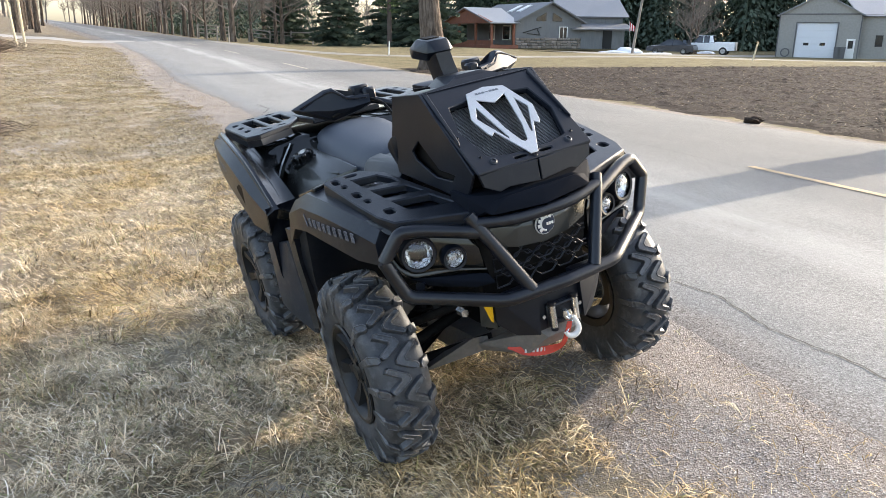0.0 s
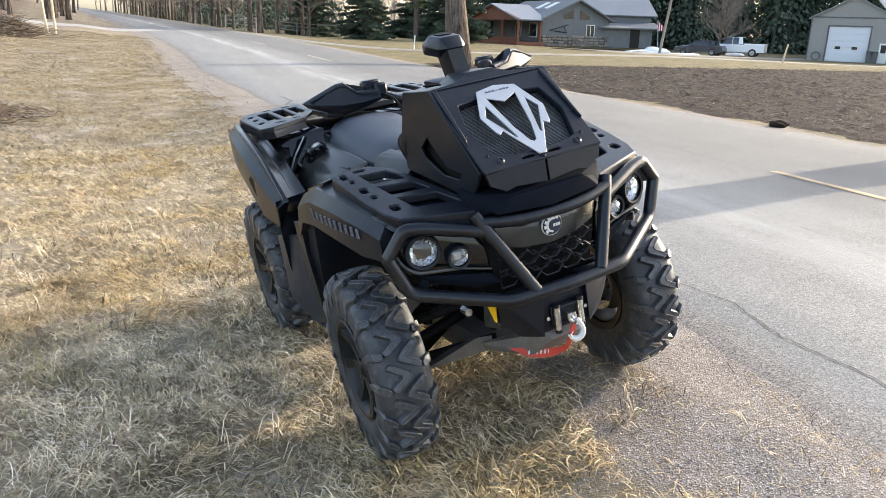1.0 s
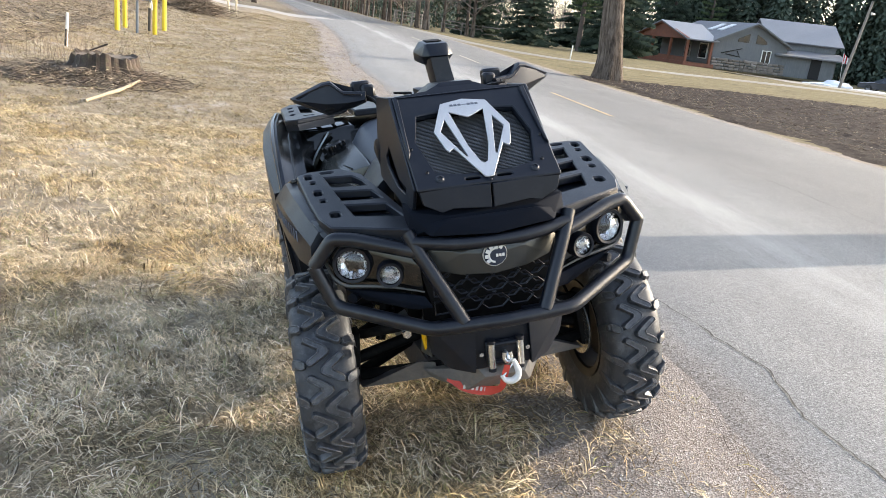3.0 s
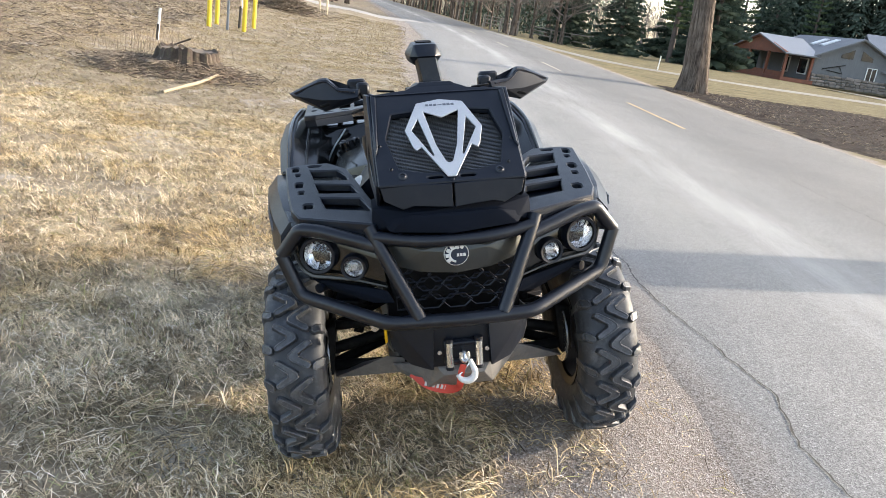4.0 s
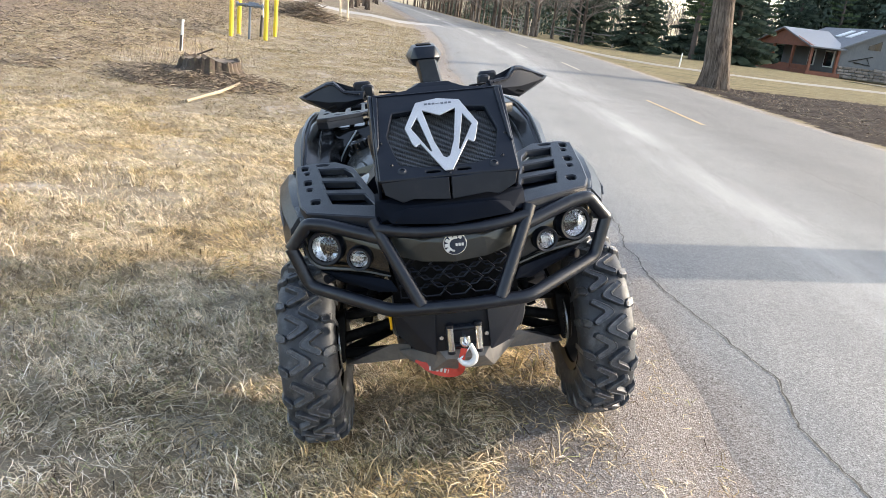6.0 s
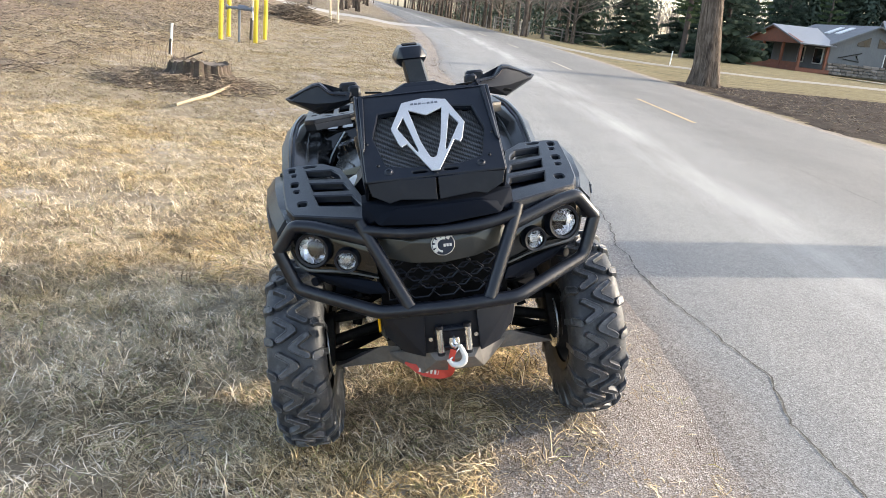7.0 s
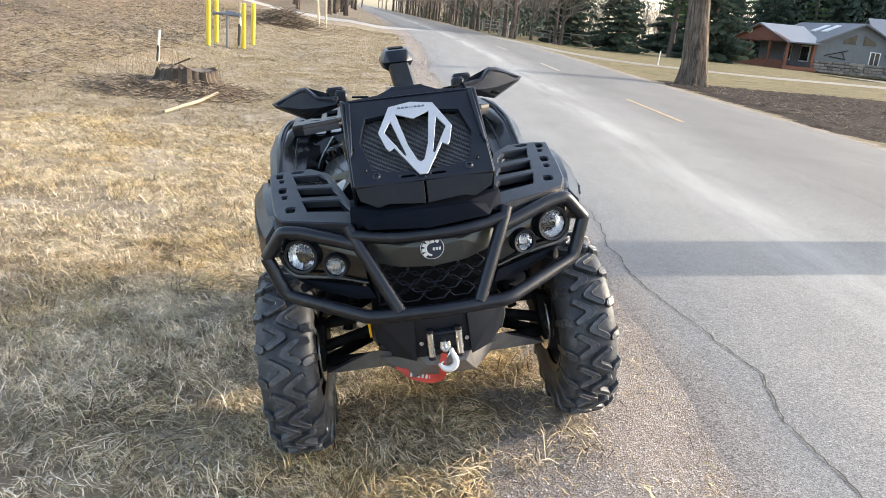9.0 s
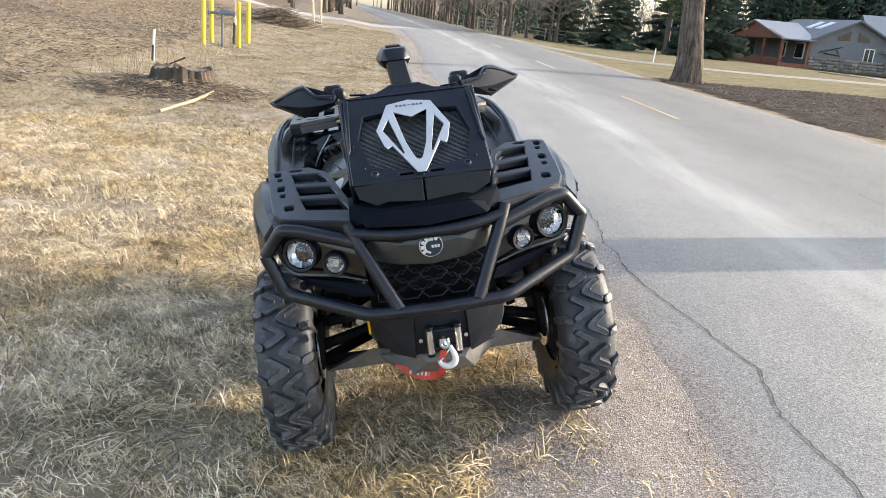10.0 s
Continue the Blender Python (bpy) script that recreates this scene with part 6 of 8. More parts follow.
def rear_decal():
    bm = bmesh.new()
    for k in range(6):
        y, z = 1.72 - 0.034 * k, 0.940 - 0.006 * k
        x = float(np.interp(y, [1.39, 1.62, 1.86], [-0.5950, -0.5850, -0.5555]))
        for dy in (0.0, 0.016):
            bm_box(0.003, 0.006, 0.034, (x, y - dy, z), 0, Matrix.Rotation(radians(-12), 4, "X"), bm)
        bm_box(0.003, 0.018, 0.006, (x, y - 0.008, z + 0.014), 0, None, bm)
    return bm


both("decal", rear_decal, m_grey_print, "grey lettering strip drawn as bars")
both("fender_inset", lambda: bm_hull([(-0.5925, 1.28, 0.86), (-0.5945, 1.36, 0.89), (-0.5945, 1.37, 0.84), (-0.592, 1.30, 0.78), (-0.58, 1.3, 0.84)], 0), m_deep)
part("rear_body", bm_hull([(-0.42, 1.49, 0.985), (0.42, 1.49, 0.985), (-0.42, 1.9, 1.01), (0.42, 1.9, 1.01), (-0.3, 1.95, 0.75), (0.3, 1.95, 0.75), (-0.3, 1.4, 0.75), (0.3, 1.4, 0.75)], 0.02), m_gloss, quad)


def tail_lamp():
    return bm_hull([(-0.42, 1.99, 1.0), (-0.51, 1.96, 1.0), (-0.42, 2.0, 0.91), (-0.51, 1.97, 0.91), (-0.43, 1.94, 1.03), (-0.51, 1.92, 1.03)], 0.008)


both("tail_lamp", tail_lamp, worn("dark_red_lens", (0.10, 0.008, 0.008), 0.8, 0.15), "dark red tail lamp")


def slab(outline, holes, at, thick, bevel=0.004):
    """A plate whose height follows at(x, y)."""
    bm = bm_plate(outline, thick, holes, bevel)
    for v_ in bm.verts:
        v_.co.z += at(v_.co.x, v_.co.y) - thick
    return bm


def loop_hole(x, y, w_, h_, turn=0.0, n=8):
    out = []
    for k in range(n):
        a = 2 * math.pi * (k + 0.5) / n
        dx, dy = w_ * math.copysign(abs(math.cos(a)) ** 0.6, math.cos(a)), h_ * math.copysign(abs(math.sin(a)) ** 0.6, math.sin(a))
        out.append((x + dx * math.cos(turn) - dy * math.sin(turn), y + dx * math.sin(turn) + dy * math.cos(turn)))
    return out


RACK = [(-0.437, 0.018), (-0.217, -0.064), (-0.198, 0.012), (-0.268, 0.285), (-0.292, 0.375), (-0.355, 0.440), (-0.455, 0.440), (-0.497, 0.420), (-0.478, 0.200), (-0.462, 0.080)]
SLOTS = [[(-0.412, 0.378), (-0.325, 0.368), (-0.298, 0.318), (-0.290, 0.278), (-0.398, 0.296)],
         [(-0.394, 0.262), (-0.284, 0.238), (-0.262, 0.168), (-0.380, 0.186)],
         [(-0.376, 0.152), (-0.258, 0.128), (-0.226, 0.030), (-0.358, 0.068)]]


def rack_height(x, y):
    return 0.872 + 0.215 * y


def front_rack():
    bm = slab(RACK, [*SLOTS, loop_hole(-0.462, 0.395, 0.012, 0.020), loop_hole(-0.452, 0.345, 0.008, 0.012), loop_hole(-0.445, 0.262, 0.013, 0.022), loop_hole(-0.436, 0.200, 0.009, 0.013),
                     loop_hole(-0.412, 0.095, 0.015, 0.020), loop_hole(-0.40, 0.415, 0.022, 0.008)], rack_height, 0.026)
    # skirt under the front and outer edge
    edge = [RACK[k] for k in (1, 0, 9, 8, 7)]
    inner = [(-0.225, -0.045), (-0.428, 0.034), (-0.448, 0.086), (-0.464, 0.2), (-0.48, 0.41)]
    secs_ = []
    for (x, y), (xi, yi) in zip(edge, inner):
        z = rack_height(x, y) - 0.020
        secs_.append([(x, y, z), (x, y, z - 0.028), (xi, yi, z - 0.028), (xi, yi, z)])
    bm_loft(secs_, bm=bm)
    return bm


both("front_rack", front_rack, m_plastic, "black slotted plastic cargo rack wing", 30)
both("rack_floor", lambda: slab([(-0.43, 0.03), (-0.22, -0.04), (-0.21, 0.02), (-0.28, 0.30), (-0.36, 0.43), (-0.47, 0.41)], [], lambda x, y: 0.838 + 0.215 * y, 0.012, 0), m_plastic)


def rack_ribs():
    bm = bmesh.new()
    for s_ in SLOTS:
        a, b = s_[-1], s_[-2]
        z = rack_height(0, a[1]) - 0.022
        bm_hull([(a[0], a[1], z), (b[0], b[1], z), (a[0], a[1] + 0.022, z - 0.012), (b[0], b[1] + 0.022, z - 0.012), (a[0], a[1] + 0.004, z + 0.01), (b[0], b[1] + 0.004, z + 0.01)], 0, bm)
    return bm


both("rack_rib", rack_ribs, m_plastic)

RR = [(-0.482, 1.45), (-0.43, 1.41), (-0.26, 1.49), (-0.18, 1.62), (-0.16, 1.94), (-0.44, 1.94), (-0.485, 1.86)]


def rear_rack():
    at = lambda x, y: 1.050 + 0.05 * (y - 1.45) - 0.10 * max(0, -0.40 - x)
    bm = slab(RR, [[(-0.40, 1.84), (-0.40, 1.60), (-0.345, 1.56), (-0.345, 1.84)], [(-0.32, 1.84), (-0.32, 1.57), (-0.265, 1.60), (-0.265, 1.84)], [(-0.245, 1.84), (-0.245, 1.61), (-0.20, 1.66), (-0.20, 1.84)],
                   loop_hole(-0.44, 1.81, 0.013, 0.022), loop_hole(-0.44, 1.70, 0.013, 0.022), loop_hole(-0.44, 1.58, 0.013, 0.022), loop_hole(-0.37, 1.495, 0.024, 0.010), loop_hole(-0.29, 1.525, 0.018, 0.009),
                   loop_hole(-0.34, 1.90, 0.02, 0.01), loop_hole(-0.24, 1.90, 0.02, 0.01)], at, 0.022)
    edge = [RR[k] for k in (2, 1, 0, 6, 5, 4)]
    secs_ = []
    for x, y in edge:
        z, cx, cy = at(x, y) - 0.02, -0.31, 1.65
        xi, yi = x + (cx - x) * 0.1, y + (cy - y) * 0.1
        secs_.append([(x, y, z), (x + 0.006, y, z - 0.030), (xi, yi, z - 0.030), (xi, yi, z)])
    bm_loft(secs_, bm=bm)
    return bm


both("rear_rack", rear_rack, m_plastic, "black slotted plastic rear cargo rack wing", 30)
part("rack_bridge", bm_box(0.34, 0.52, 0.03, (0, 1.68, 1.045), 0.006), m_plastic, quad)

# --- radiator cowl on the nose ---
FACE0, FUP, FN = Vector((0, -0.105, 0.98)), Vector((0, 0.7896, 0.6137)), Vector((0, -0.6137, 0.7896))


def on_face(bm, out):
    """Moves a plate from x, y to the sloping face of the cowl, out metres proud of it."""
    for v_ in bm.verts:
        v_.co = FACE0 + Vector((1, 0, 0)) * v_.co.x + FUP * v_.co.y + FN * (v_.co.z + out)
    return bm


GAP = [(-0.146, 0.268), (-0.078, 0.277), (0.078, 0.277), (0.146, 0.268), (0.170, 0.165), (0.142, 0.047), (0.072, 0.030), (-0.072, 0.030), (-0.142, 0.047), (-0.170, 0.165)]
part("cowl_face", on_face(bm_plate([(-0.205, -0.012), (0.205, -0.012), (0.209, 0.25), (0.205, 0.358), (0.095, 0.372), (0.045, 0.402), (-0.045, 0.402), (-0.095, 0.372), (-0.205, 0.358), (-0.209, 0.25)], 0.012,
                                   [GAP, loop_hole(-0.045, 0.010, 0.024, 0.005), loop_hole(0.045, 0.010, 0.024, 0.005)], 0.003), -0.012), m_cowl, quad, "matte black cowl plate with a screened opening", 30)
part("opening_rim", on_face(bm_plate([(x * 1.05, 0.155 + (y - 0.155) * 1.06) for x, y in GAP], 0.014, [[(x * 1.0, y) for x, y in GAP]], 0.002), -0.022), m_cowl, quad)
both("cowl_bevel", lambda: on_face(bm_plate([(-0.204, 0.10), (-0.196, 0.12), (-0.186, 0.34), (-0.203, 0.345)], 0.016, (), 0.003), -0.006), m_cowl)


def screen():
    """A woven steel screen: bars across with short uprights between."""
    bm = bmesh.new()
    for j in range(46):
        s_ = 0.030 + j * 0.0054
        half = float(np.interp(s_, [0.03, 0.047, 0.165, 0.268, 0.28], [0.08, 0.142, 0.170, 0.148, 0.08]))
        bm_box(2 * half, 0.0019, 0.002, (0, s_, 0), 0, None, bm)
    for i in range(-24, 25):
        x = i * 0.0069
        lo = float(np.interp(abs(x), [0, 0.07, 0.142, 0.17], [0.030, 0.031, 0.048, 0.15]))
        hi = float(np.interp(abs(x), [0, 0.078, 0.146, 0.17], [0.278, 0.277, 0.268, 0.18]))
        bm_box(0.0016, hi - lo, 0.002, (x, (lo + hi) / 2, -0.0015), 0, None, bm)
    return on_face(bm, -0.024)


tagged(part("screen", screen(), m_screen, quad, "fine steel mesh screen", None), kind="stuff")
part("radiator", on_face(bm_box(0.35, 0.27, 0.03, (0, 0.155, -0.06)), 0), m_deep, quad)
EMB = [(-0.069, 0.300), (0.0, 0.314), (0.069, 0.300), (0.113, 0.190), (0.096, 0.122), (0.088, 0.108), (0.072, 0.120), (0.012, 0.003), (-0.012, 0.003), (-0.072, 0.120), (-0.088, 0.108), (-0.096, 0.122), (-0.113, 0.190)]
part("emblem", on_face(bm_plate(EMB, 0.005, [[(-0.052, 0.264), (0.0, 0.236), (0.052, 0.264), (0.030, 0.125), (0.010, 0.060), (0.0, 0.053), (-0.010, 0.060), (-0.030, 0.125)],
                                             [(-0.071, 0.234), (-0.094, 0.188), (-0.044, 0.082), (-0.040, 0.086)], [(0.071, 0.234), (0.040, 0.086), (0.044, 0.082), (0.094, 0.188)]], 0.0012), 0.003), m_emblem, quad, "brushed silver chevron emblem plate", 30)


def mark_bars():
    bm = bmesh.new()
    for x in (-0.038, -0.026, -0.014, 0.014, 0.026, 0.038):
        bm_box(0.009, 0.007, 0.001, (x, 0.2885, 0.0085), 0, None, bm)
    bm_box(0.012, 0.002, 0.001, (0, 0.2885, 0.0085), 0, None, bm)
    return on_face(bm, 0)


part("emblem_lettering", mark_bars(), m_grey_print, quad, "small grey bars on the emblem")


def bolt(x, s_, r):
    bm = bm_lathe([(0.0, 0.001), (r * 0.5, 0.001), (r * 0.55, 0.003), (r * 0.8, 0.003), (r, 0.0), (r * 1.35, -0.001), (r * 1.35, -0.004), (0, -0.004)], 18, m=Matrix.Rotation(radians(-90), 4, "Y"))
    bmesh.ops.translate(bm, vec=(x, s_, 0), verts=bm.verts)
    return on_face(bm, 0.002)


for x, s_, r in ((-0.136, 0.020, 0.0105), (0.136, 0.020, 0.0105), (0.0, -0.002, 0.005), (-0.165, 0.048, 0.004), (0.165, 0.048, 0.004), (-0.19, 0.14, 0.004), (0.19, 0.14, 0.004)):
    part("bolt", bolt(x, s_, r), m_plastic, quad)


def chin(s_):
    out = [(0.003, 0.968), (0.203, 0.974), (0.192, 0.930), (0.142, 0.904), (0.110, 0.912), (0.003, 0.903)]
    bm = bm_plate([(s_ * x, z) for x, z in (out if s_ > 0 else out[::-1])], 0.012, (), 0.002)
    for v_ in bm.verts:
        x, z, d = v_.co
        v_.co = (x, -0.118 - (0.0 if z > 0.95 else 0.004) + 0.010 * abs(x) / 0.2 + 0.012 - d, z)
    return bm


for s_ in (-1, 1):
    part("cowl_chin", chin(s_), m_cowl, quad, "", 30)


def cowl_side():
    out = [(0.165, 1.200), (0.35, 1.192), (0.43, 1.03), (0.418, 0.925), (0.28, 0.912), (0.16, 0.900), (0.005, 0.880), (-0.05, 0.912), (-0.092, 0.970)]
    hole = [(0.225, 1.050), (0.278, 1.012), (0.262, 0.985), (0.150, 0.938), (0.045, 0.935), (0.022, 0.956), (0.120, 0.964)]
    bm = bm_plate(out, 0.010, [hole], 0.002)
    for v_ in bm.verts:
        y, z, d = v_.co
        v_.co = (-0.211 + d - 0.010 * sstep(0.05, 0.35, y), y, z)
    bmesh.ops.recalc_face_normals(bm, faces=bm.faces)
    return bm


both("cowl_side", cowl_side, m_cowl, "matte black cowl side plate with a cut-out", 30)
part("cowl_top", bm_hull([(-0.207, 0.168, 1.196), (0.207, 0.168, 1.196), (-0.212, 0.35, 1.186), (0.212, 0.35, 1.186), (-0.2, 0.35, 1.172), (0.2, 0.35, 1.172), (-0.2, 0.18, 1.178), (0.2, 0.18, 1.178), (0, 0.17, 1.199), (0, 0.35, 1.192)], 0.003), m_cowl, quad, "", 25)
part("cowl_bump", bm_hull([(-0.098, 0.180, 1.195), (0.098, 0.180, 1.195), (-0.048, 0.208, 1.226), (0.048, 0.208, 1.226), (-0.050, 0.345, 1.220), (0.050, 0.345, 1.220), (-0.10, 0.352, 1.185), (0.10, 0.352, 1.185), (-0.048, 0.196, 1.214), (0.048, 0.196, 1.214)], 0.003), m_cowl, quad, "raised middle of the cowl top", 20)
both("cowl_vent", lambda: bm_box(0.055, 0.022, 0.006, (-0.15, 0.265, 1.203), 0.002, Matrix.Rotation(radians(5), 4, "Y")), m_deep)
part("cowl_core", bm_hull([(-0.195, 0.0, 0.90), (0.195, 0.0, 0.90), (-0.195, 0.40, 0.93), (0.195, 0.40, 0.93), (-0.195, 0.34, 1.165), (0.195, 0.34, 1.165), (-0.195, 0.20, 1.165), (0.195, 0.20, 1.165), (-0.195, -0.03, 0.965), (0.195, -0.03, 0.965)], 0), m_deep, quad)

# --- snorkel ---
def stem_ring(z, y0, y1, grow=0.0, dx=0.0):
    return [(x + dx, y, zz) for x, y, zz in ((-0.036 - grow, y0, z), (0.020 + grow, y0, z), (0.028 + grow, y0 + 0.022, z), (0.028 + grow, y1, z + 0.004), (-0.044 - grow, y1, z + 0.004), (-0.044 - grow, y0 + 0.022, z))]


part("snorkel_stem", bm_loft([stem_ring(1.12, 0.330, 0.415, 0.004, 0.026), stem_ring(1.20, 0.338, 0.415, 0.001, 0.018), stem_ring(1.26, 0.346, 0.422, 0, 0.007), stem_ring(1.30, 0.348, 0.424)]), m_plastic, quad, "", 25)
part("snorkel_cap", bm_hull([(-0.036, 0.338, 1.300), (0.020, 0.338, 1.300), (-0.060, 0.362, 1.300), (0.044, 0.362, 1.300), (-0.044, 0.368, 1.338), (0.028, 0.368, 1.338), (-0.046, 0.455, 1.348), (0.030, 0.455, 1.348),
                             (-0.070, 0.440, 1.314), (0.054, 0.440, 1.314), (-0.058, 0.498, 1.320), (0.042, 0.498, 1.320), (-0.060, 0.490, 1.286), (0.044, 0.490, 1.286), (-0.044, 0.400, 1.272), (0.028, 0.400, 1.272)], 0.005), m_plastic, quad, "black plastic snorkel head", 25)
part("snorkel_lid", bm_box(0.052, 0.05, 0.005, (-0.008, 0.425, 1.3455), 0.002, Matrix.Rotation(radians(6), 4, "X")), m_deep, quad)

# --- handlebar ---
part("handlebar", bm_tube([(-0.40, 0.66, 1.165), (-0.22, 0.56, 1.185), (-0.10, 0.50, 1.12), (0.10, 0.50, 1.12), (0.22, 0.53, 1.185), (0.40, 0.62, 1.175)], 0.0125, 12, 0.06), m_tube, quad)
both("grip", lambda: bm_tube([(-0.40, 0.655, 1.166), (-0.27, 0.585, 1.180)], 0.018, 14, 0), m_deep, "black ribbed rubber grip")
GUARD_TOP = [(-0.476, 1.192), (-0.366, 1.240), (-0.338, 1.243), (-0.300, 1.206), (-0.226, 1.200)]
GUARD_LOW = [(-0.226, 1.164), (-0.262, 1.150), (-0.352, 1.126), (-0.462, 1.176)]


def guard_y(x):
    return 0.50 - 0.42 * (x + 0.226) + 0.25 * (x + 0.226) ** 2


def hand_guard():
    """A faceted shield: an upper facet that leans back, a crease from tip to root, and a lower facet that tucks under."""
    bm = bmesh.new()
    ring = GUARD_TOP + GUARD_LOW
    back = [bm.verts.new((x * 0.985, guard_y(x) + 0.062, 1.19 + (z - 1.19) * 0.9)) for x, z in ring]
    rim = [bm.verts.new((x, guard_y(x) + 0.036, z)) for x, z in ring]
    lip = [bm.verts.new((-0.35 + (x + 0.35) * 0.965, guard_y(x) + 0.022, 1.187 + (z - 1.187) * 0.90)) for x, z in ring]
    crease = [bm.verts.new((x, guard_y(x) + 0.002, z)) for x, z in ((-0.448, 1.184), (-0.36, 1.168), (-0.29, 1.168), (-0.236, 1.175))]
    n = len(ring)
    for a_, b_ in ((back, rim), (rim, lip)):
        for k in range(n):
            bm.faces.new((a_[k], a_[(k + 1) % n], b_[(k + 1) % n], b_[k]))
    faces_ = [bm.faces.new([*lip[:5], *crease[::-1]]), bm.faces.new([*crease, *lip[5:]]), bm.faces.new((lip[0], crease[0], lip[-1])), bm.faces.new((lip[4], lip[5], crease[3])), bm.faces.new(back[::-1])]
    bmesh.ops.triangulate(bm, faces=faces_)
    bmesh.ops.recalc_face_normals(bm, faces=bm.faces)
    return bm


both("hand_guard", hand_guard, m_cowl, "black faceted plastic hand guard", 18)
both("guard_ridge", lambda: bm_tube([(x, guard_y(x) + dy, z) for x, z, dy in ((-0.455, 1.194, 0.012), (-0.362, 1.230, 0.018), (-0.340, 1.231, 0.018), (-0.304, 1.199, 0.008), (-0.245, 1.192, 0.004))], 0.0035, 6, 0.01), m_tube)
both("guard_vent", lambda: bm_box(0.045, 0.006, 0.010, (-0.345, guard_y(-0.345) + 0.008, 1.152), 0.002, Matrix.Rotation(radians(-14), 4, "Y")), m_deep)
both("switch_block", lambda: bm_box(0.045, 0.045, 0.05, (-0.215, 0.565, 1.195), 0.008), m_cowl)
both("brake_reservoir", lambda: bm_box(0.065, 0.05, 0.038, (-0.235, 0.60, 1.213), 0.008), m_cowl)
both("lever", lambda: bm_tube([(-0.26, 0.605, 1.178), (-0.33, 0.635, 1.176), (-0.41, 0.685, 1.160)], [0.009, 0.006, 0.006], 8, 0.03), m_chrome)
part("gauge", bm_hull([(-0.06, 0.42, 1.19), (0.06, 0.42, 1.19), (-0.075, 0.50, 1.20), (0.075, 0.50, 1.20), (-0.06, 0.52, 1.15), (0.06, 0.52, 1.15), (-0.05, 0.42, 1.14), (0.05, 0.42, 1.14)], 0.008), m_cowl, quad)
both("cable", lambda: bm_tube([(-0.24, 0.57, 1.19), (-0.20, 0.47, 1.17), (-0.19, 0.40, 1.08), (-0.12, 0.42, 0.98)], 0.005, 6, 0.06), m_deep)
part("console", bm_hull([(-0.16, 0.40, 1.08), (0.16, 0.40, 1.08), (-0.11, 0.62, 1.02), (0.11, 0.62, 1.02), (-0.18, 0.42, 0.85), (0.18, 0.42, 0.85), (-0.13, 0.70, 0.85), (0.13, 0.70, 0.85)], 0.02), m_cowl, quad)
both("glove_bag", lambda: bm_hull([(-0.235, 0.40, 1.06), (-0.20, 0.36, 1.06), (-0.235, 0.46, 1.02), (-0.22, 0.40, 0.95), (-0.20, 0.46, 0.93), (-0.17, 0.38, 1.05), (-0.17, 0.46, 0.95)], 0.012), m_plastic)

# --- nose: hood, badge panel, grille ---
part("hood", bm_hull([(-0.225, -0.055, 0.905), (0.225, -0.055, 0.905), (-0.125, -0.105, 0.893), (0.125, -0.105, 0.893), (-0.185, -0.10, 0.858), (0.185, -0.10, 0.858), (0, -0.115, 0.852), (-0.23, -0.06, 0.835), (0.23, -0.06, 0.835),
                      (-0.225, 0.05, 0.91), (0.225, 0.05, 0.91), (-0.22, 0.05, 0.83), (0.22, 0.05, 0.83)], 0.004), m_matte, quad, "", 20)
part("hood_lip", bm_hull([(-0.205, -0.078, 0.868), (0.205, -0.078, 0.868), (-0.13, -0.118, 0.888), (0.13, -0.118, 0.888), (0, -0.124, 0.880), (-0.18, -0.112, 0.842), (0.18, -0.112, 0.842), (0, -0.128, 0.830), (-0.2, -0.05, 0.85), (0.2, -0.05, 0.85)], 0.004), m_matte, quad, "", 20)
part("nose_block", bm_hull([(-0.24, 0.0, 0.84), (0.24, 0.0, 0.84), (-0.22, -0.035, 0.80), (0.22, -0.035, 0.80), (-0.18, -0.035, 0.62), (0.18, -0.035, 0.62), (-0.25, 0.12, 0.84), (0.25, 0.12, 0.84), (-0.2, 0.12, 0.55), (0.2, 0.12, 0.55)], 0), m_deep, quad)
part("badge_panel", bm_hull([(-0.186, -0.058, 0.800), (0.186, -0.058, 0.800), (0, -0.088, 0.812), (-0.205, -0.05, 0.780), (0.205, -0.05, 0.780), (-0.176, -0.068, 0.732), (0.176, -0.068, 0.732), (0, -0.098, 0.705), (-0.10, -0.086, 0.712), (0.10, -0.086, 0.712),
                             (0, -0.100, 0.765), (-0.09, -0.090, 0.775), (0.09, -0.090, 0.775), (-0.18, -0.02, 0.79), (0.18, -0.02, 0.79), (0, -0.03, 0.70)], 0.003), m_panel, quad, "dark olive painted nose panel", 25)


def disc(r, depth, at):
    return bm_lathe([(0.0, 0.0), (r * 0.96, 0.0), (r, 0.002), (r, depth), (0.0, depth)], 36, m=Matrix.Translation(at) @ Matrix.Rotation(radians(8), 4, "X") @ Matrix.Rotation(radians(90), 4, "Z"))


part("badge", disc(0.036, 0.006, (0, -0.106, 0.763)), m_white, quad, "round white and dark badge")
part("badge_field", disc(0.0335, 0.004, (0, -0.1085, 0.763)), worn("badge_dark_blue", (0.02, 0.03, 0.05), 0.9, 0.25), quad)


def badge_teeth():
    bm = bmesh.new()
    for k in range(6):
        a = radians(55 + 32 * k)
        bm_box(0.0105, 0.002, 0.010, (0.027 * math.cos(a), -0.112, 0.763 + 0.027 * math.sin(a)), 0, Matrix.Rotation(-a + radians(90), 4, "Y"), bm)
    ring = [(0.020 * math.cos(radians(70 + 12 * k)), -0.1115, 0.763 + 0.020 * math.sin(radians(70 + 12 * k))) for k in range(17)]
    bm_tube(ring, 0.0032, 6, 0, bm)
    for x in (0.004, 0.013, 0.022):
        bm_box(0.0065, 0.002, 0.0085, (x, -0.1115, 0.762), 0, None, bm)
    return bm


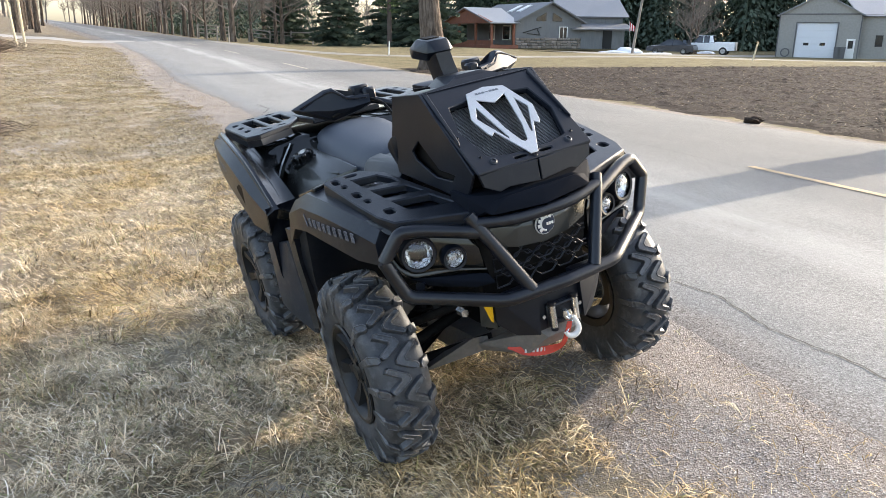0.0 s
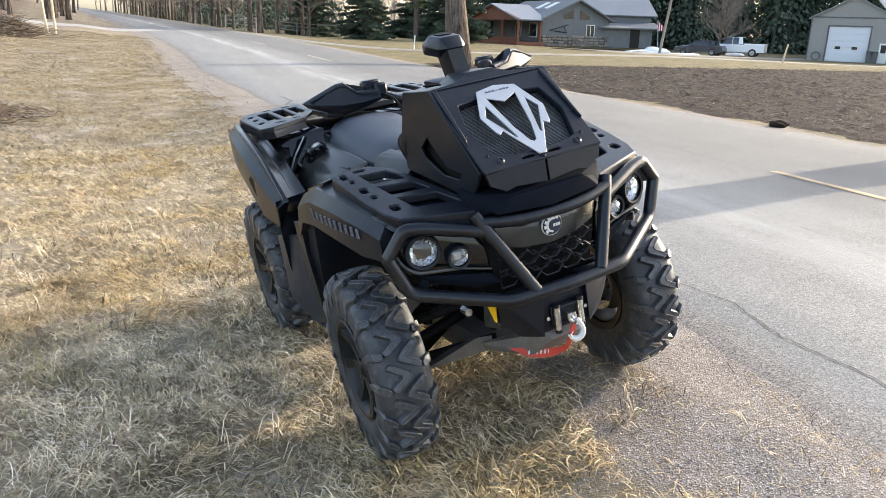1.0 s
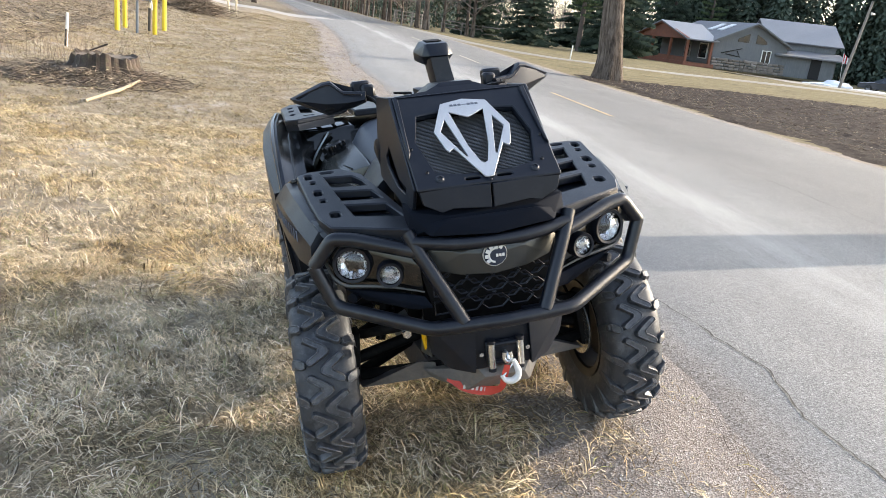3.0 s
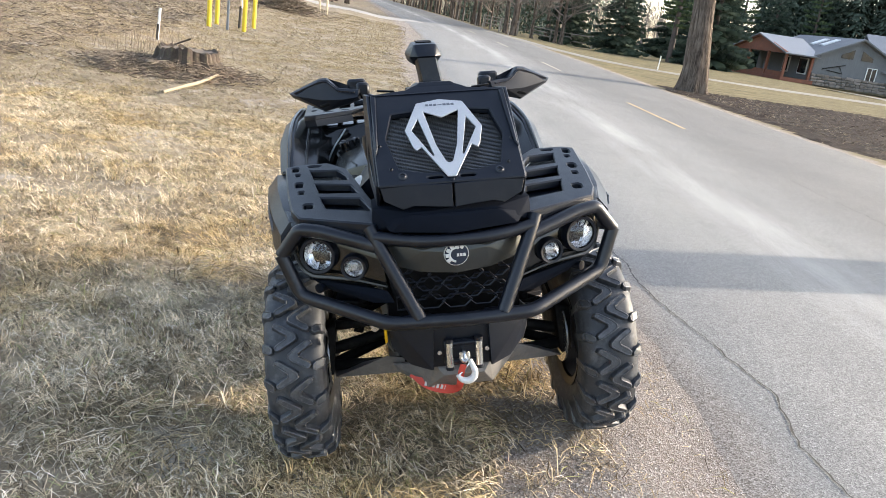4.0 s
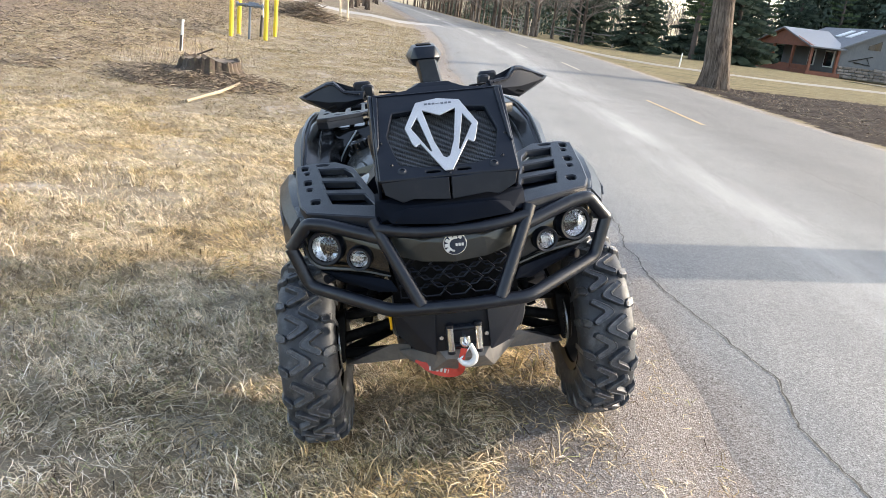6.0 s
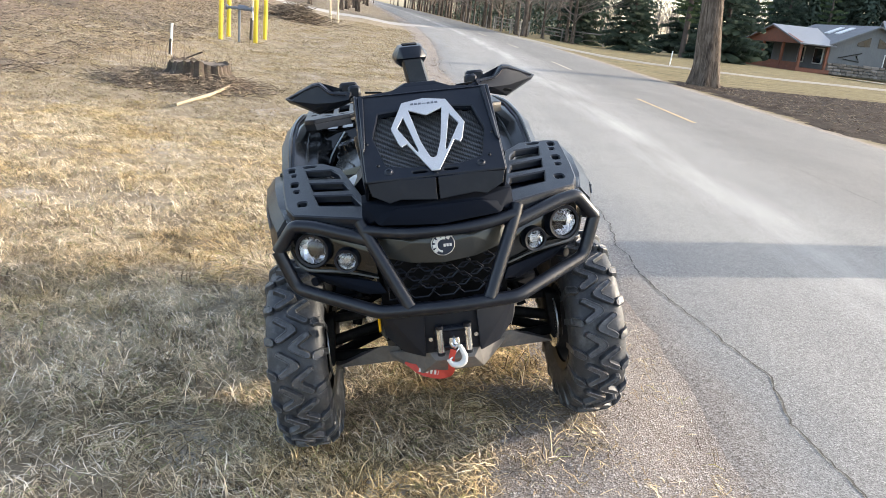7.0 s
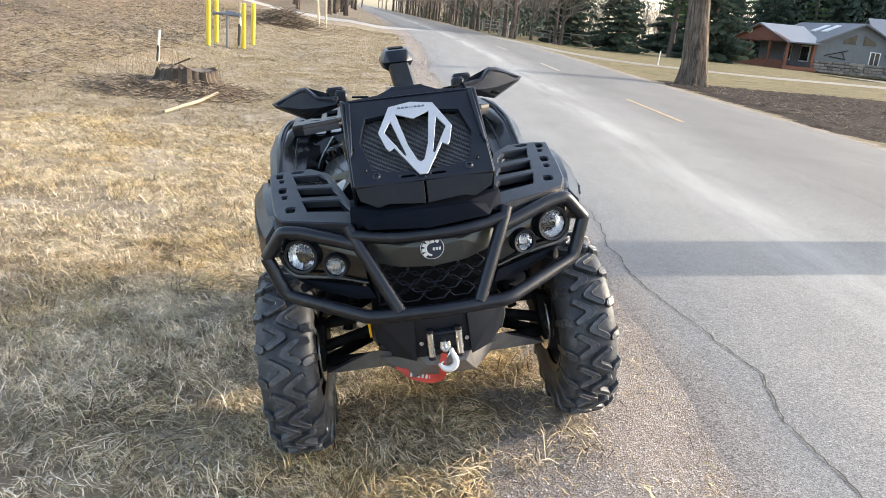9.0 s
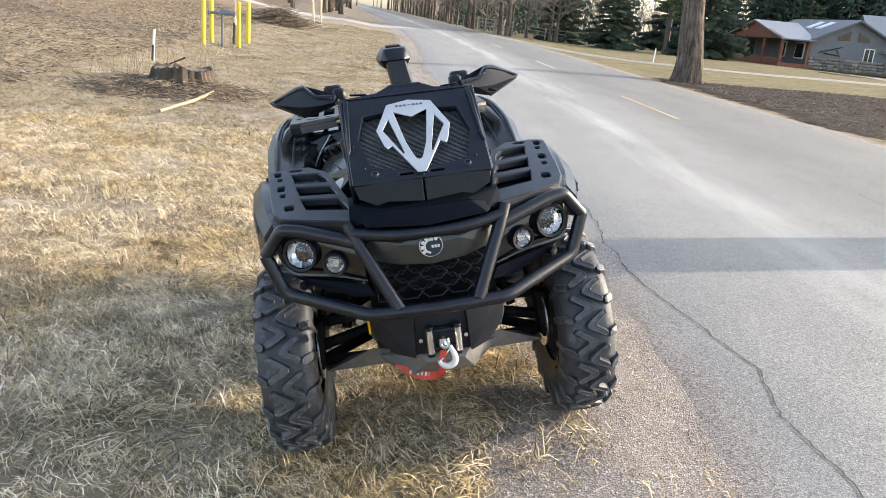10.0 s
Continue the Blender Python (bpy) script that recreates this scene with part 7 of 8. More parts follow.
part("badge_mark", badge_teeth(), m_white, quad, "white segmented ring with bars")


def honeycomb():
    bm = bmesh.new()
    cell = 0.044
    for j in range(5):
        for i in range(-4, 5):
            cx, cz = (i + 0.5 * (j % 2)) * cell * 1.75, 0.615 + j * cell * 0.62
            top = 0.706 + 0.10 * abs(cx)
            if abs(cx) > 0.165 or cz > top + 0.01:
                continue
            ring = [(cx + cell * 0.98 * math.cos(radians(60 * k)), -0.055 - 0.02 * (1 - abs(cx) / 0.2), cz + cell * 0.52 * math.sin(radians(60 * k))) for k in range(7)]
            ring = [p for p in ring if abs(p[0]) < 0.185]
            if len(ring) > 3:
                bm_tube(ring, 0.0030, 5, 0, bm)
    return bm


# added dark plate that keeps sunlit ground from showing through the grille
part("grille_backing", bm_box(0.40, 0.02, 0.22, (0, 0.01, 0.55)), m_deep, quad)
part("grille", honeycomb(), m_plastic, quad, "black honeycomb grille", None)

# --- lamps ---


def lamp_pod():
    pts = [(-0.470, 0.055, 0.775), (-0.455, 0.040, 0.830), (-0.34, 0.020, 0.828), (-0.240, -0.028, 0.795), (-0.205, -0.045, 0.740), (-0.20, -0.045, 0.665), (-0.30, -0.012, 0.668), (-0.43, 0.03, 0.695)]
    bm = bm_hull([*pts, *[(x * 0.96, y + 0.16, z) for x, y, z in pts]], 0.006)
    return bm


both("lamp_pod", lamp_pod, m_gloss, "glossy black headlamp surround", 25)


def ring_lathe(prof, at, yaw):
    """A body turned round an axis that points forwards and a little outwards."""
    return bm_lathe(prof, 32, m=Matrix.Translation(at) @ Matrix.Rotation(radians(yaw), 4, "Z") @ Matrix.Rotation(radians(-90), 4, "Z"))


def fluted_bowl(r, deep, at, yaw):
    """A bowl pressed into upright flutes, each its own tilted facet."""
    bm = bmesh.new()
    cols, rows_ = 9, 6
    rnd_ = random.Random(int(r * 1e4))
    for i in range(cols):
        for j in range(rows_):
            u0, u1 = -1 + 2 * i / cols, -1 + 2 * (i + 1) / cols
            w0, w1 = -1 + 2 * j / rows_, -1 + 2 * (j + 1) / rows_
            tilt = rnd_.uniform(-0.12, 0.12) * r
            q = []
            for u, w in ((u0, w0), (u1, w0), (u1, w1), (u0, w1)):
                k = max(1.0, math.hypot(u, w))
                x, z = u / k * r, w / k * r
                q.append(bm.verts.new((-deep * (1 - (x * x + z * z) / (r * r)) + (tilt if u == u1 else -tilt), x, z)))
            bm.faces.new(q)
    bm.transform(Matrix.Translation(at) @ Matrix.Rotation(radians(yaw), 4, "Z") @ Matrix.Rotation(radians(-90), 4, "Z"))
    return bm


for s_ in (-1, 1):
    c, yaw = (s_ * 0.390, 0.0, 0.765), 16 * s_
    holder = part("headlamp", ring_lathe([(0.044, 0.012), (0.052, 0.014), (0.056, 0.006), (0.057, -0.06), (0.046, -0.06), (0.044, 0.0)], c, yaw), m_cowl, quad, "round clear headlamp")
    part("reflector", fluted_bowl(0.044, 0.030, c, yaw), m_mirror, holder, "fluted bright reflector", None)
    part("lens", ring_lathe([(0.0, 0.018), (0.020, 0.016), (0.036, 0.010), (0.044, 0.002), (0.043, -0.001), (0.034, 0.006), (0.018, 0.012), (0.0, 0.014)], c, yaw), m_glass, holder)
    c, yaw = (s_ * 0.291, -0.034, 0.729), 12 * s_
    holder = part("spot_lamp", ring_lathe([(0.029, 0.010), (0.036, 0.012), (0.039, 0.004), (0.040, -0.05), (0.030, -0.05), (0.029, 0.0)], c, yaw), m_cowl, quad, "small round lamp beside the headlamp")
    part("reflector", fluted_bowl(0.029, 0.026, c, yaw), m_mirror, holder, "fluted bright reflector", None)
    part("lens", ring_lathe([(0.0, 0.012), (0.016, 0.010), (0.028, 0.003), (0.027, 0.0), (0.015, 0.007), (0.0, 0.009)], c, yaw), m_glass, holder)
    part("projector", bm_box(0.026, 0.012, 0.024, (c[0], c[1] + 0.010, c[2]), 0.004), m_chrome, holder)
for ob in quad.children_recursive:
    if ob.name.split(".")[0] == "lens":
        ob.visible_shadow = False
both("lamp_trim", lambda: bm_tube([(-0.462, 0.040, 0.768), (-0.445, 0.022, 0.725), (-0.415, 0.004, 0.702), (-0.36, -0.018, 0.700), (-0.29, -0.03, 0.690), (-0.20, -0.055, 0.668)], [0.004, 0.007, 0.007, 0.006, 0.005, 0.003], 6, 0.03), m_trim, "grey trim strip under the lamp")
both("lamp_brow", lambda: bm_hull([(-0.345, 0.012, 0.822), (-0.27, -0.022, 0.806), (-0.235, -0.040, 0.782), (-0.215, -0.048, 0.766), (-0.205, -0.048, 0.776), (-0.225, -0.040, 0.800), (-0.27, -0.015, 0.818), (-0.3, 0.02, 0.81), (-0.22, -0.02, 0.78)], 0.002), m_trim, "grey trim brow over the lamp")
both("lamp_chin", lambda: bm_hull([(-0.42, 0.02, 0.69), (-0.20, -0.055, 0.655), (-0.18, -0.07, 0.62), (-0.24, -0.04, 0.615), (-0.36, 0.02, 0.645), (-0.40, 0.1, 0.68), (-0.2, 0.05, 0.62)], 0.004), m_matte)

# --- tubular bumper ---
TR = 0.0205
part("bumper_lower_bar", bm_tube([(-0.497, 0.012, 0.772), (-0.452, -0.004, 0.648), (-0.205, -0.158, 0.592), (0.0, -0.176, 0.592), (0.205, -0.158, 0.592), (0.452, -0.004, 0.648), (0.497, 0.012, 0.772)], TR, 14, 0.028), m_tube, quad, "black powder-coated bumper tube")
both("bumper_side_bar", lambda: bm_tube([(-0.4965, 0.012, 0.770), (-0.438, -0.004, 0.846), (-0.38, -0.022, 0.840), (-0.222, -0.086, 0.800)], TR, 14, 0.016), m_tube, "black powder-coated bumper tube")
both("bumper_upright", lambda: bm_tube([(-0.238, -0.070, 0.852), (-0.215, -0.092, 0.800), (-0.118, -0.166, 0.600)], TR, 14, 0.03), m_tube, "black powder-coated bumper tube")
part("bumper_top_bar", bm_tube([(-0.228, -0.084, 0.826), (-0.10, -0.112, 0.808), (0.10, -0.112, 0.808), (0.228, -0.084, 0.826)], TR * 0.92, 14, 0.08), m_tube, quad, "black powder-coated bumper tube")
both("bumper_stay", lambda: bm_tube([(-0.40, 0.01, 0.66), (-0.33, 0.10, 0.66), (-0.22, 0.14, 0.68)], 0.015, 10, 0.03), m_tube)

# --- winch mount ---
part("winch_plate", bm_hull([(-0.085, -0.112, 0.575), (0.105, -0.112, 0.575), (-0.088, -0.108, 0.425), (0.10, -0.108, 0.425), (-0.085, -0.08, 0.575), (0.105, -0.08, 0.575), (-0.088, -0.07, 0.425), (0.10, -0.07, 0.425)], 0.004), m_cowl, quad)
both("mount_cheek", lambda: bm_hull([(-0.212, -0.085, 0.585), (-0.078, -0.132, 0.585), (-0.085, -0.125, 0.420), (-0.150, -0.085, 0.430), (-0.200, -0.06, 0.480), (-0.215, -0.02, 0.56), (-0.19, 0.0, 0.48), (-0.08, -0.06, 0.58), (-0.085, -0.06, 0.425)], 0.004), m_cowl, "", 20)
both("mount_flange", lambda: bm_hull([(-0.205, -0.072, 0.57), (-0.212, -0.055, 0.57), (-0.215, -0.03, 0.50), (-0.213, 0.03, 0.45), (-0.195, -0.055, 0.46), (-0.20, 0.03, 0.57)], 0.003), m_trim)
part("amber_reflector", bm_hull([(-0.2185, -0.078, 0.552), (-0.2215, -0.022, 0.552), (-0.2175, -0.072, 0.498), (-0.2185, -0.060, 0.498), (-0.211, -0.070, 0.55), (-0.213, -0.022, 0.55), (-0.211, -0.064, 0.50)], 0), m_yellow, quad, "amber side reflector", None)
part("chin_skid", bm_hull([(-0.075, -0.10, 0.424), (0.085, -0.10, 0.424), (-0.055, -0.114, 0.398), (0.065, -0.114, 0.398), (-0.20, 0.10, 0.36), (0.20, 0.10, 0.36), (-0.10, -0.05, 0.335), (0.10, -0.05, 0.335), (-0.18, 0.12, 0.32), (0.18, 0.12, 0.32)], 0.003), m_alu, quad, "scuffed grey aluminium chin skid plate", 25)
fair = part("fairlead", bm_box(0.115, 0.010, 0.075, (0.005, -0.118, 0.473), 0.003), m_cowl, quad, "roller fairlead")
for x in (-0.038, 0.048):
    part("roller", bm_cyl(0.0112, 0.0112, (x, -0.132, 0.434), (x, -0.132, 0.510), 14), m_chrome, fair, "bright steel roller")
    for z in (0.429, 0.514):
        part("roller_cap", bm_cyl(0.0125, 0.0125, (x, -0.132, z - 0.005), (x, -0.132, z + 0.005), 12), m_cowl, fair)
for z in (0.446, 0.502):
    part("roller", bm_cyl(0.0075, 0.0075, (-0.032, -0.126, z), (0.042, -0.126, z), 12), m_cowl, fair)
for x in (-0.066, 0.074):
    part("bolt", bm_cyl(0.007, 0.007, (x, -0.124, 0.475), (x, -0.116, 0.475), 6), m_chrome, fair)
part("shackle", bm_tube([(-0.005, -0.150, 0.483), (-0.009, -0.152, 0.464), (0.002, -0.156, 0.453), (0.015, -0.152, 0.464), (0.011, -0.150, 0.483)], 0.006, 8, 0.01), m_chrome, quad)
part("winch_cable", bm_tube([(0.002, -0.100, 0.478), (0.003, -0.148, 0.480), (0.004, -0.155, 0.464)], 0.0055, 8, 0.01), m_chrome, quad)
hook_pts = [(0.017, -0.158, 0.460), (0.024, -0.160, 0.443), (0.031, -0.162, 0.424), (0.026, -0.163, 0.406), (0.008, -0.163, 0.397), (-0.012, -0.163, 0.404), (-0.021, -0.162, 0.419)]
part("hook", bm_tube(hook_pts, [0.007, 0.0085, 0.0095, 0.0105, 0.0105, 0.009, 0.006], 12, 0.015), m_white, quad, "pale grey steel hook")
part("hook_latch", bm_tube([(0.015, -0.160, 0.451), (-0.016, -0.163, 0.418)], 0.003, 6, 0), m_chrome, quad)


def strap():
    """A strip of webbing that hangs in a loop from the hook and back under the plate."""
    pts = [Vector(p) for p in ((-0.004, -0.168, 0.452), (-0.012, -0.162, 0.420), (-0.012, -0.125, 0.360), (-0.040, -0.080, 0.336), (-0.080, -0.052, 0.334), (-0.125, -0.03, 0.352), (-0.150, -0.01, 0.362))]
    pts = smooth_path(pts, 0.04)
    bm = bmesh.new()
    rows = []
    for i, p in enumerate(pts):
        k = i / (len(pts) - 1)
        hw = float(np.interp(k, [0, 0.25, 0.5, 0.8, 1.0], [0.009, 0.010, 0.014, 0.014, 0.004]))
        d = (pts[min(i + 1, len(pts) - 1)] - pts[max(i - 1, 0)]).normalized()
        n_ = Vector((0, -1, 0.25)).normalized()
        side = d.cross(n_).normalized()
        rows.append([p + side * hw + n_ * 0.0015, p - side * hw + n_ * 0.0015, p - side * hw - n_ * 0.0015, p + side * hw - n_ * 0.0015])
    return bm_loft(rows, bm=bm)


part("strap", strap(), m_red, quad, "red webbing hook strap with pale bars")
bm = bmesh.new()
for k in range(7):
    bm_box(0.007, 0.002, 0.013, (-0.106 + 0.0115 * k, -0.0455 - 0.0055 * k, 0.3455 - 0.0012 * k), 0, Matrix.Rotation(radians(16), 4, "Y"), bm)
part("strap_lettering", bm, m_white, quad, "pale bars printed on the strap")


# ---- dead grass and loose stones near the path ----
def ground_top(x, y):
    off = sstep(1.2, 0.2, x - road_bend(y) + widening(y)) + sstep(8.2, 9.5, x - road_bend(y))
    near = sstep(60, 20, y)
    h = land(x, y) + (lumps(x, y, 0.9, 0.030) + lumps(x, y, 3.1, 0.016) + lumps(x, y, 9.0, 0.006) * near) * min(1, 0.15 + off)
    return h - (0.006 if off > 0.3 else 0.012)


def straw_mat(name, k, green):
    """Dead blades of mixed tone in pale, yellow and grey-green patches, paled at low y against the shade there."""
    m, nt, bsdf = material(name, 0.75, spec=0.25)
    geo = nt.nodes.new("ShaderNodeNewGeometry")
    v = coords(nt)
    stops = [(0.0, (0.065, 0.050, 0.034)), (0.22, (0.24, 0.185, 0.115)), (0.50, (0.50, 0.405, 0.255)), (0.78, (0.72, 0.615, 0.430)), (0.92, (0.82, 0.760, 0.640)), (0.95, (0.27, 0.28, 0.12)), (1.0, (0.36, 0.36, 0.17))]
    tint = ramp(nt, geo.outputs["Random Per Island"], [(p, (r * k * (1 - green), g * k, b * k * (1 - green))) for p, (r, g, b) in stops])
    sp = nt.nodes.new("ShaderNodeSeparateXYZ")
    nt.links.new(v, sp.inputs[0])
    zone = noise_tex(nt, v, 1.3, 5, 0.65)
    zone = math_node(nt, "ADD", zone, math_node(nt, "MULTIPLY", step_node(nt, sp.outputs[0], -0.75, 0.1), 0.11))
    # low y gets paler blades: colour that lifts the quad bike's shade
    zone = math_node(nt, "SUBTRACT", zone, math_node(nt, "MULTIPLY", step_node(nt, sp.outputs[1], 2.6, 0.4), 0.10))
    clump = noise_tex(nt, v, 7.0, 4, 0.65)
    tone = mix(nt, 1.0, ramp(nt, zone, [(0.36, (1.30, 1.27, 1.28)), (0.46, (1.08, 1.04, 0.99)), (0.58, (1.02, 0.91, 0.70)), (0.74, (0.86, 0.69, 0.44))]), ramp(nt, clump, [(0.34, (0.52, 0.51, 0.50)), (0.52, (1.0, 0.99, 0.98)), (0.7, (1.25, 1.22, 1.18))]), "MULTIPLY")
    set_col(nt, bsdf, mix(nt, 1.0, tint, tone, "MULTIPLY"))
    return m


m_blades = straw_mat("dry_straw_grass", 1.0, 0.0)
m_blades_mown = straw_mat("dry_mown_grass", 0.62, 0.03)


def table(f, x0, x1, y0, y1, step):
    """A function of x and y read off a grid, for many places at once."""
    nx_, ny_ = int((x1 - x0) / step) + 2, int((y1 - y0) / step) + 2
    g = np.array([[f(x0 + i * step, y0 + j * step) for i in range(nx_)] for j in range(ny_)])

    def read(x, y):
        u, w = (x - x0) / step, (y - y0) / step
        i, j = np.clip(u.astype(int), 0, nx_ - 2), np.clip(w.astype(int), 0, ny_ - 2)
        u, w = u - i, w - j
        return (g[j, i] * (1 - u) + g[j, i + 1] * u) * (1 - w) + (g[j + 1, i] * (1 - u) + g[j + 1, i + 1] * u) * w
    return read


def blades(count, seed, x0, x1, y0, y1, lmin, lmax, wide, label, step=0.07, mat=None):
    """Dead blades, most of them lying, thinning out towards the gravel and on bare patches."""
    r_ = np.random.RandomState(seed)
    x, y = r_.uniform(x0, x1, count), r_.uniform(y0, y1, count)
    top = table(ground_top, x0, x1, y0, y1, step)
    rim = table(lambda a, b: 0.30 + road_bend(b) - widening(b) + lumps(a, b, 3.2, 0.55) + lumps(a, b, 0.8, 0.25), x0, x1, y0, y1, step)
    thin = table(lambda a, b: noise.noise((a * 1.3, b * 1.3, 5.0)) + 0.7 * noise.noise((a * 4.1, b * 4.1, 2.0)), x0, x1, y0, y1, step)
    p = r_.rand(count)
    keep = ((x < rim(x, y) + r_.normal(0, 0.07, count)) | (p < 0.08)) & ((thin(x, y) > -0.2) | (r_.rand(count) < 0.3))
    keep &= r_.rand(count) < np.clip((x - x0) / 0.8, 0, 1) * np.clip((y - y0) / 0.5 + 0.1, 0, 1)
    x, y = x[keep], y[keep]
    n = len(x)
    z = top(x, y) + r_.uniform(-0.003, 0.010, n)
    a = np.where(r_.rand(n) < 0.7, r_.uniform(0, 6.283, n), r_.normal(2.6, 0.5, n))
    ln, w_ = r_.uniform(lmin, lmax, n), wide * r_.uniform(0.55, 1.3, n)
    lift = r_.uniform(0.05, 0.8, n) ** 1.5
    b = a + r_.uniform(-1.1, 1.1, n)
    ca, sa, cb, sb = np.cos(a), np.sin(a), np.cos(b), np.sin(b)
    h = ln * 0.5
    mx, my, mz = x + ca * h, y + sa * h, z + h * lift
    tx, ty = mx + cb * h, my + sb * h
    tz = np.maximum(mz + h * (lift - r_.uniform(0.2, 0.9, n)), z - 0.004)
    v5 = np.stack([np.stack([x - sa * w_, y + ca * w_, z - 0.004], 1), np.stack([x + sa * w_, y - ca * w_, z - 0.004], 1), np.stack([mx - sb * w_, my + cb * w_, mz], 1),
                   np.stack([mx + sb * w_, my - cb * w_, mz + w_ * 0.6], 1), np.stack([tx, ty, tz], 1)], 1).reshape(-1, 3)
    k = np.arange(n)[:, None] * 5
    f3 = np.stack([k + [0, 1, 3], k + [0, 3, 2], k + [2, 3, 4]], 1).reshape(-1, 3)
    return tagged(data_ob("grass", v5, f3, mat or m_blades), label, "grass", kind="stuff")


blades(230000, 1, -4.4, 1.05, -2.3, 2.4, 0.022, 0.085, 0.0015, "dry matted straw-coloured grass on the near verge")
blades(205000, 2, -6.2, 0.75, 2.2, 7.6, 0.025, 0.085, 0.0020, "dry matted straw-coloured grass along the road")
blades(150000, 3, -9.5, 0.5, 5.6, 18, 0.03, 0.095, 0.0032, "dry straw-coloured grass round the stump", 0.12, m_blades_mown)
blades(100000, 4, -12, 0.4, 17.5, 46, 0.06, 0.15, 0.0055, "dry straw-coloured grass along the far verge", 0.3, m_blades_mown)
blades(16000, 5, -11, 1.0, -9, -1.4, 0.04, 0.12, 0.0028, "dry straw-coloured grass on the verge by the road", 0.15)
blades(36000, 6, -13, -3.4, -3, 8, 0.04, 0.12, 0.0028, "dry straw-coloured grass away from the road", 0.15)


def thatch(count, seed, x0, x1, y0, y1, lmin, lmax, wide, label):
    """Long limp blades that lie combed into swirls over the turf."""
    r_ = np.random.RandomState(seed)
    x, y = r_.uniform(x0, x1, count), r_.uniform(y0, y1, count)
    top = table(ground_top, x0, x1, y0, y1, 0.07)
    rim = table(lambda a, b: 0.26 - widening(b) + lumps(a, b, 3.2, 0.55) + lumps(a, b, 0.8, 0.25), x0, x1, y0, y1, 0.07)
    swirl = table(lambda a, b: 5.2 * noise.noise((a * 1.2, b * 1.2, 9.0)) + 1.6 * noise.noise((a * 3.7, b * 3.7, 4.0)), x0, x1, y0, y1, 0.07)
    tuft = table(lambda a, b: noise.noise((a * 5.0, b * 5.0, 7.0)), x0, x1, y0, y1, 0.05)
    keep = (x < rim(x, y) + r_.normal(0, 0.07, count)) & (tuft(x, y) + r_.normal(0, 0.25, count) > -0.12)
    keep &= r_.rand(count) < np.clip((x - x0) / 0.8, 0, 1) * np.clip((y1 - y) / 1.2, 0, 1)
    x, y = x[keep], y[keep]
    n = len(x)
    ln, w_ = r_.uniform(lmin, lmax, n), wide * r_.uniform(0.6, 1.3, n)
    a, curl = swirl(x, y) + r_.normal(0, 0.55, n), r_.normal(0, 0.55, n)
    z0 = top(x, y) + r_.uniform(0.0, 0.008, n)
    hump = np.abs(r_.normal(0.010, 0.010, n)) + 0.10 * ln * r_.rand(n)
    rows_ = []
    for k, wk, hk in ((0, 0.8, 0.0), (1, 1.0, 0.8), (2, 0.8, 0.9), (3, 0.15, 0.25)):
        ca, sa = np.cos(a), np.sin(a)
        zz = z0 + hump * hk
        rows_ += [np.stack([x - sa * w_ * wk, y + ca * w_ * wk, zz], 1), np.stack([x + sa * w_ * wk, y - ca * w_ * wk, zz + w_ * 0.5], 1)]
        x, y, a = x + ca * ln / 3, y + sa * ln / 3, a + curl
    v8 = np.stack(rows_, 1).reshape(-1, 3)
    k = np.arange(n)[:, None] * 8
    f4 = np.stack([k + [2 * i, 2 * i + 1, 2 * i + 3, 2 * i + 2] for i in range(3)], 1).reshape(-1, 4)
    return tagged(data_ob("grass", v8, f4, m_blades), label, "grass", kind="stuff")


thatch(95000, 21, -3.9, 0.6, -1.4, 3.4, 0.05, 0.15, 0.0015, "limp dead grass lying matted over the near verge")
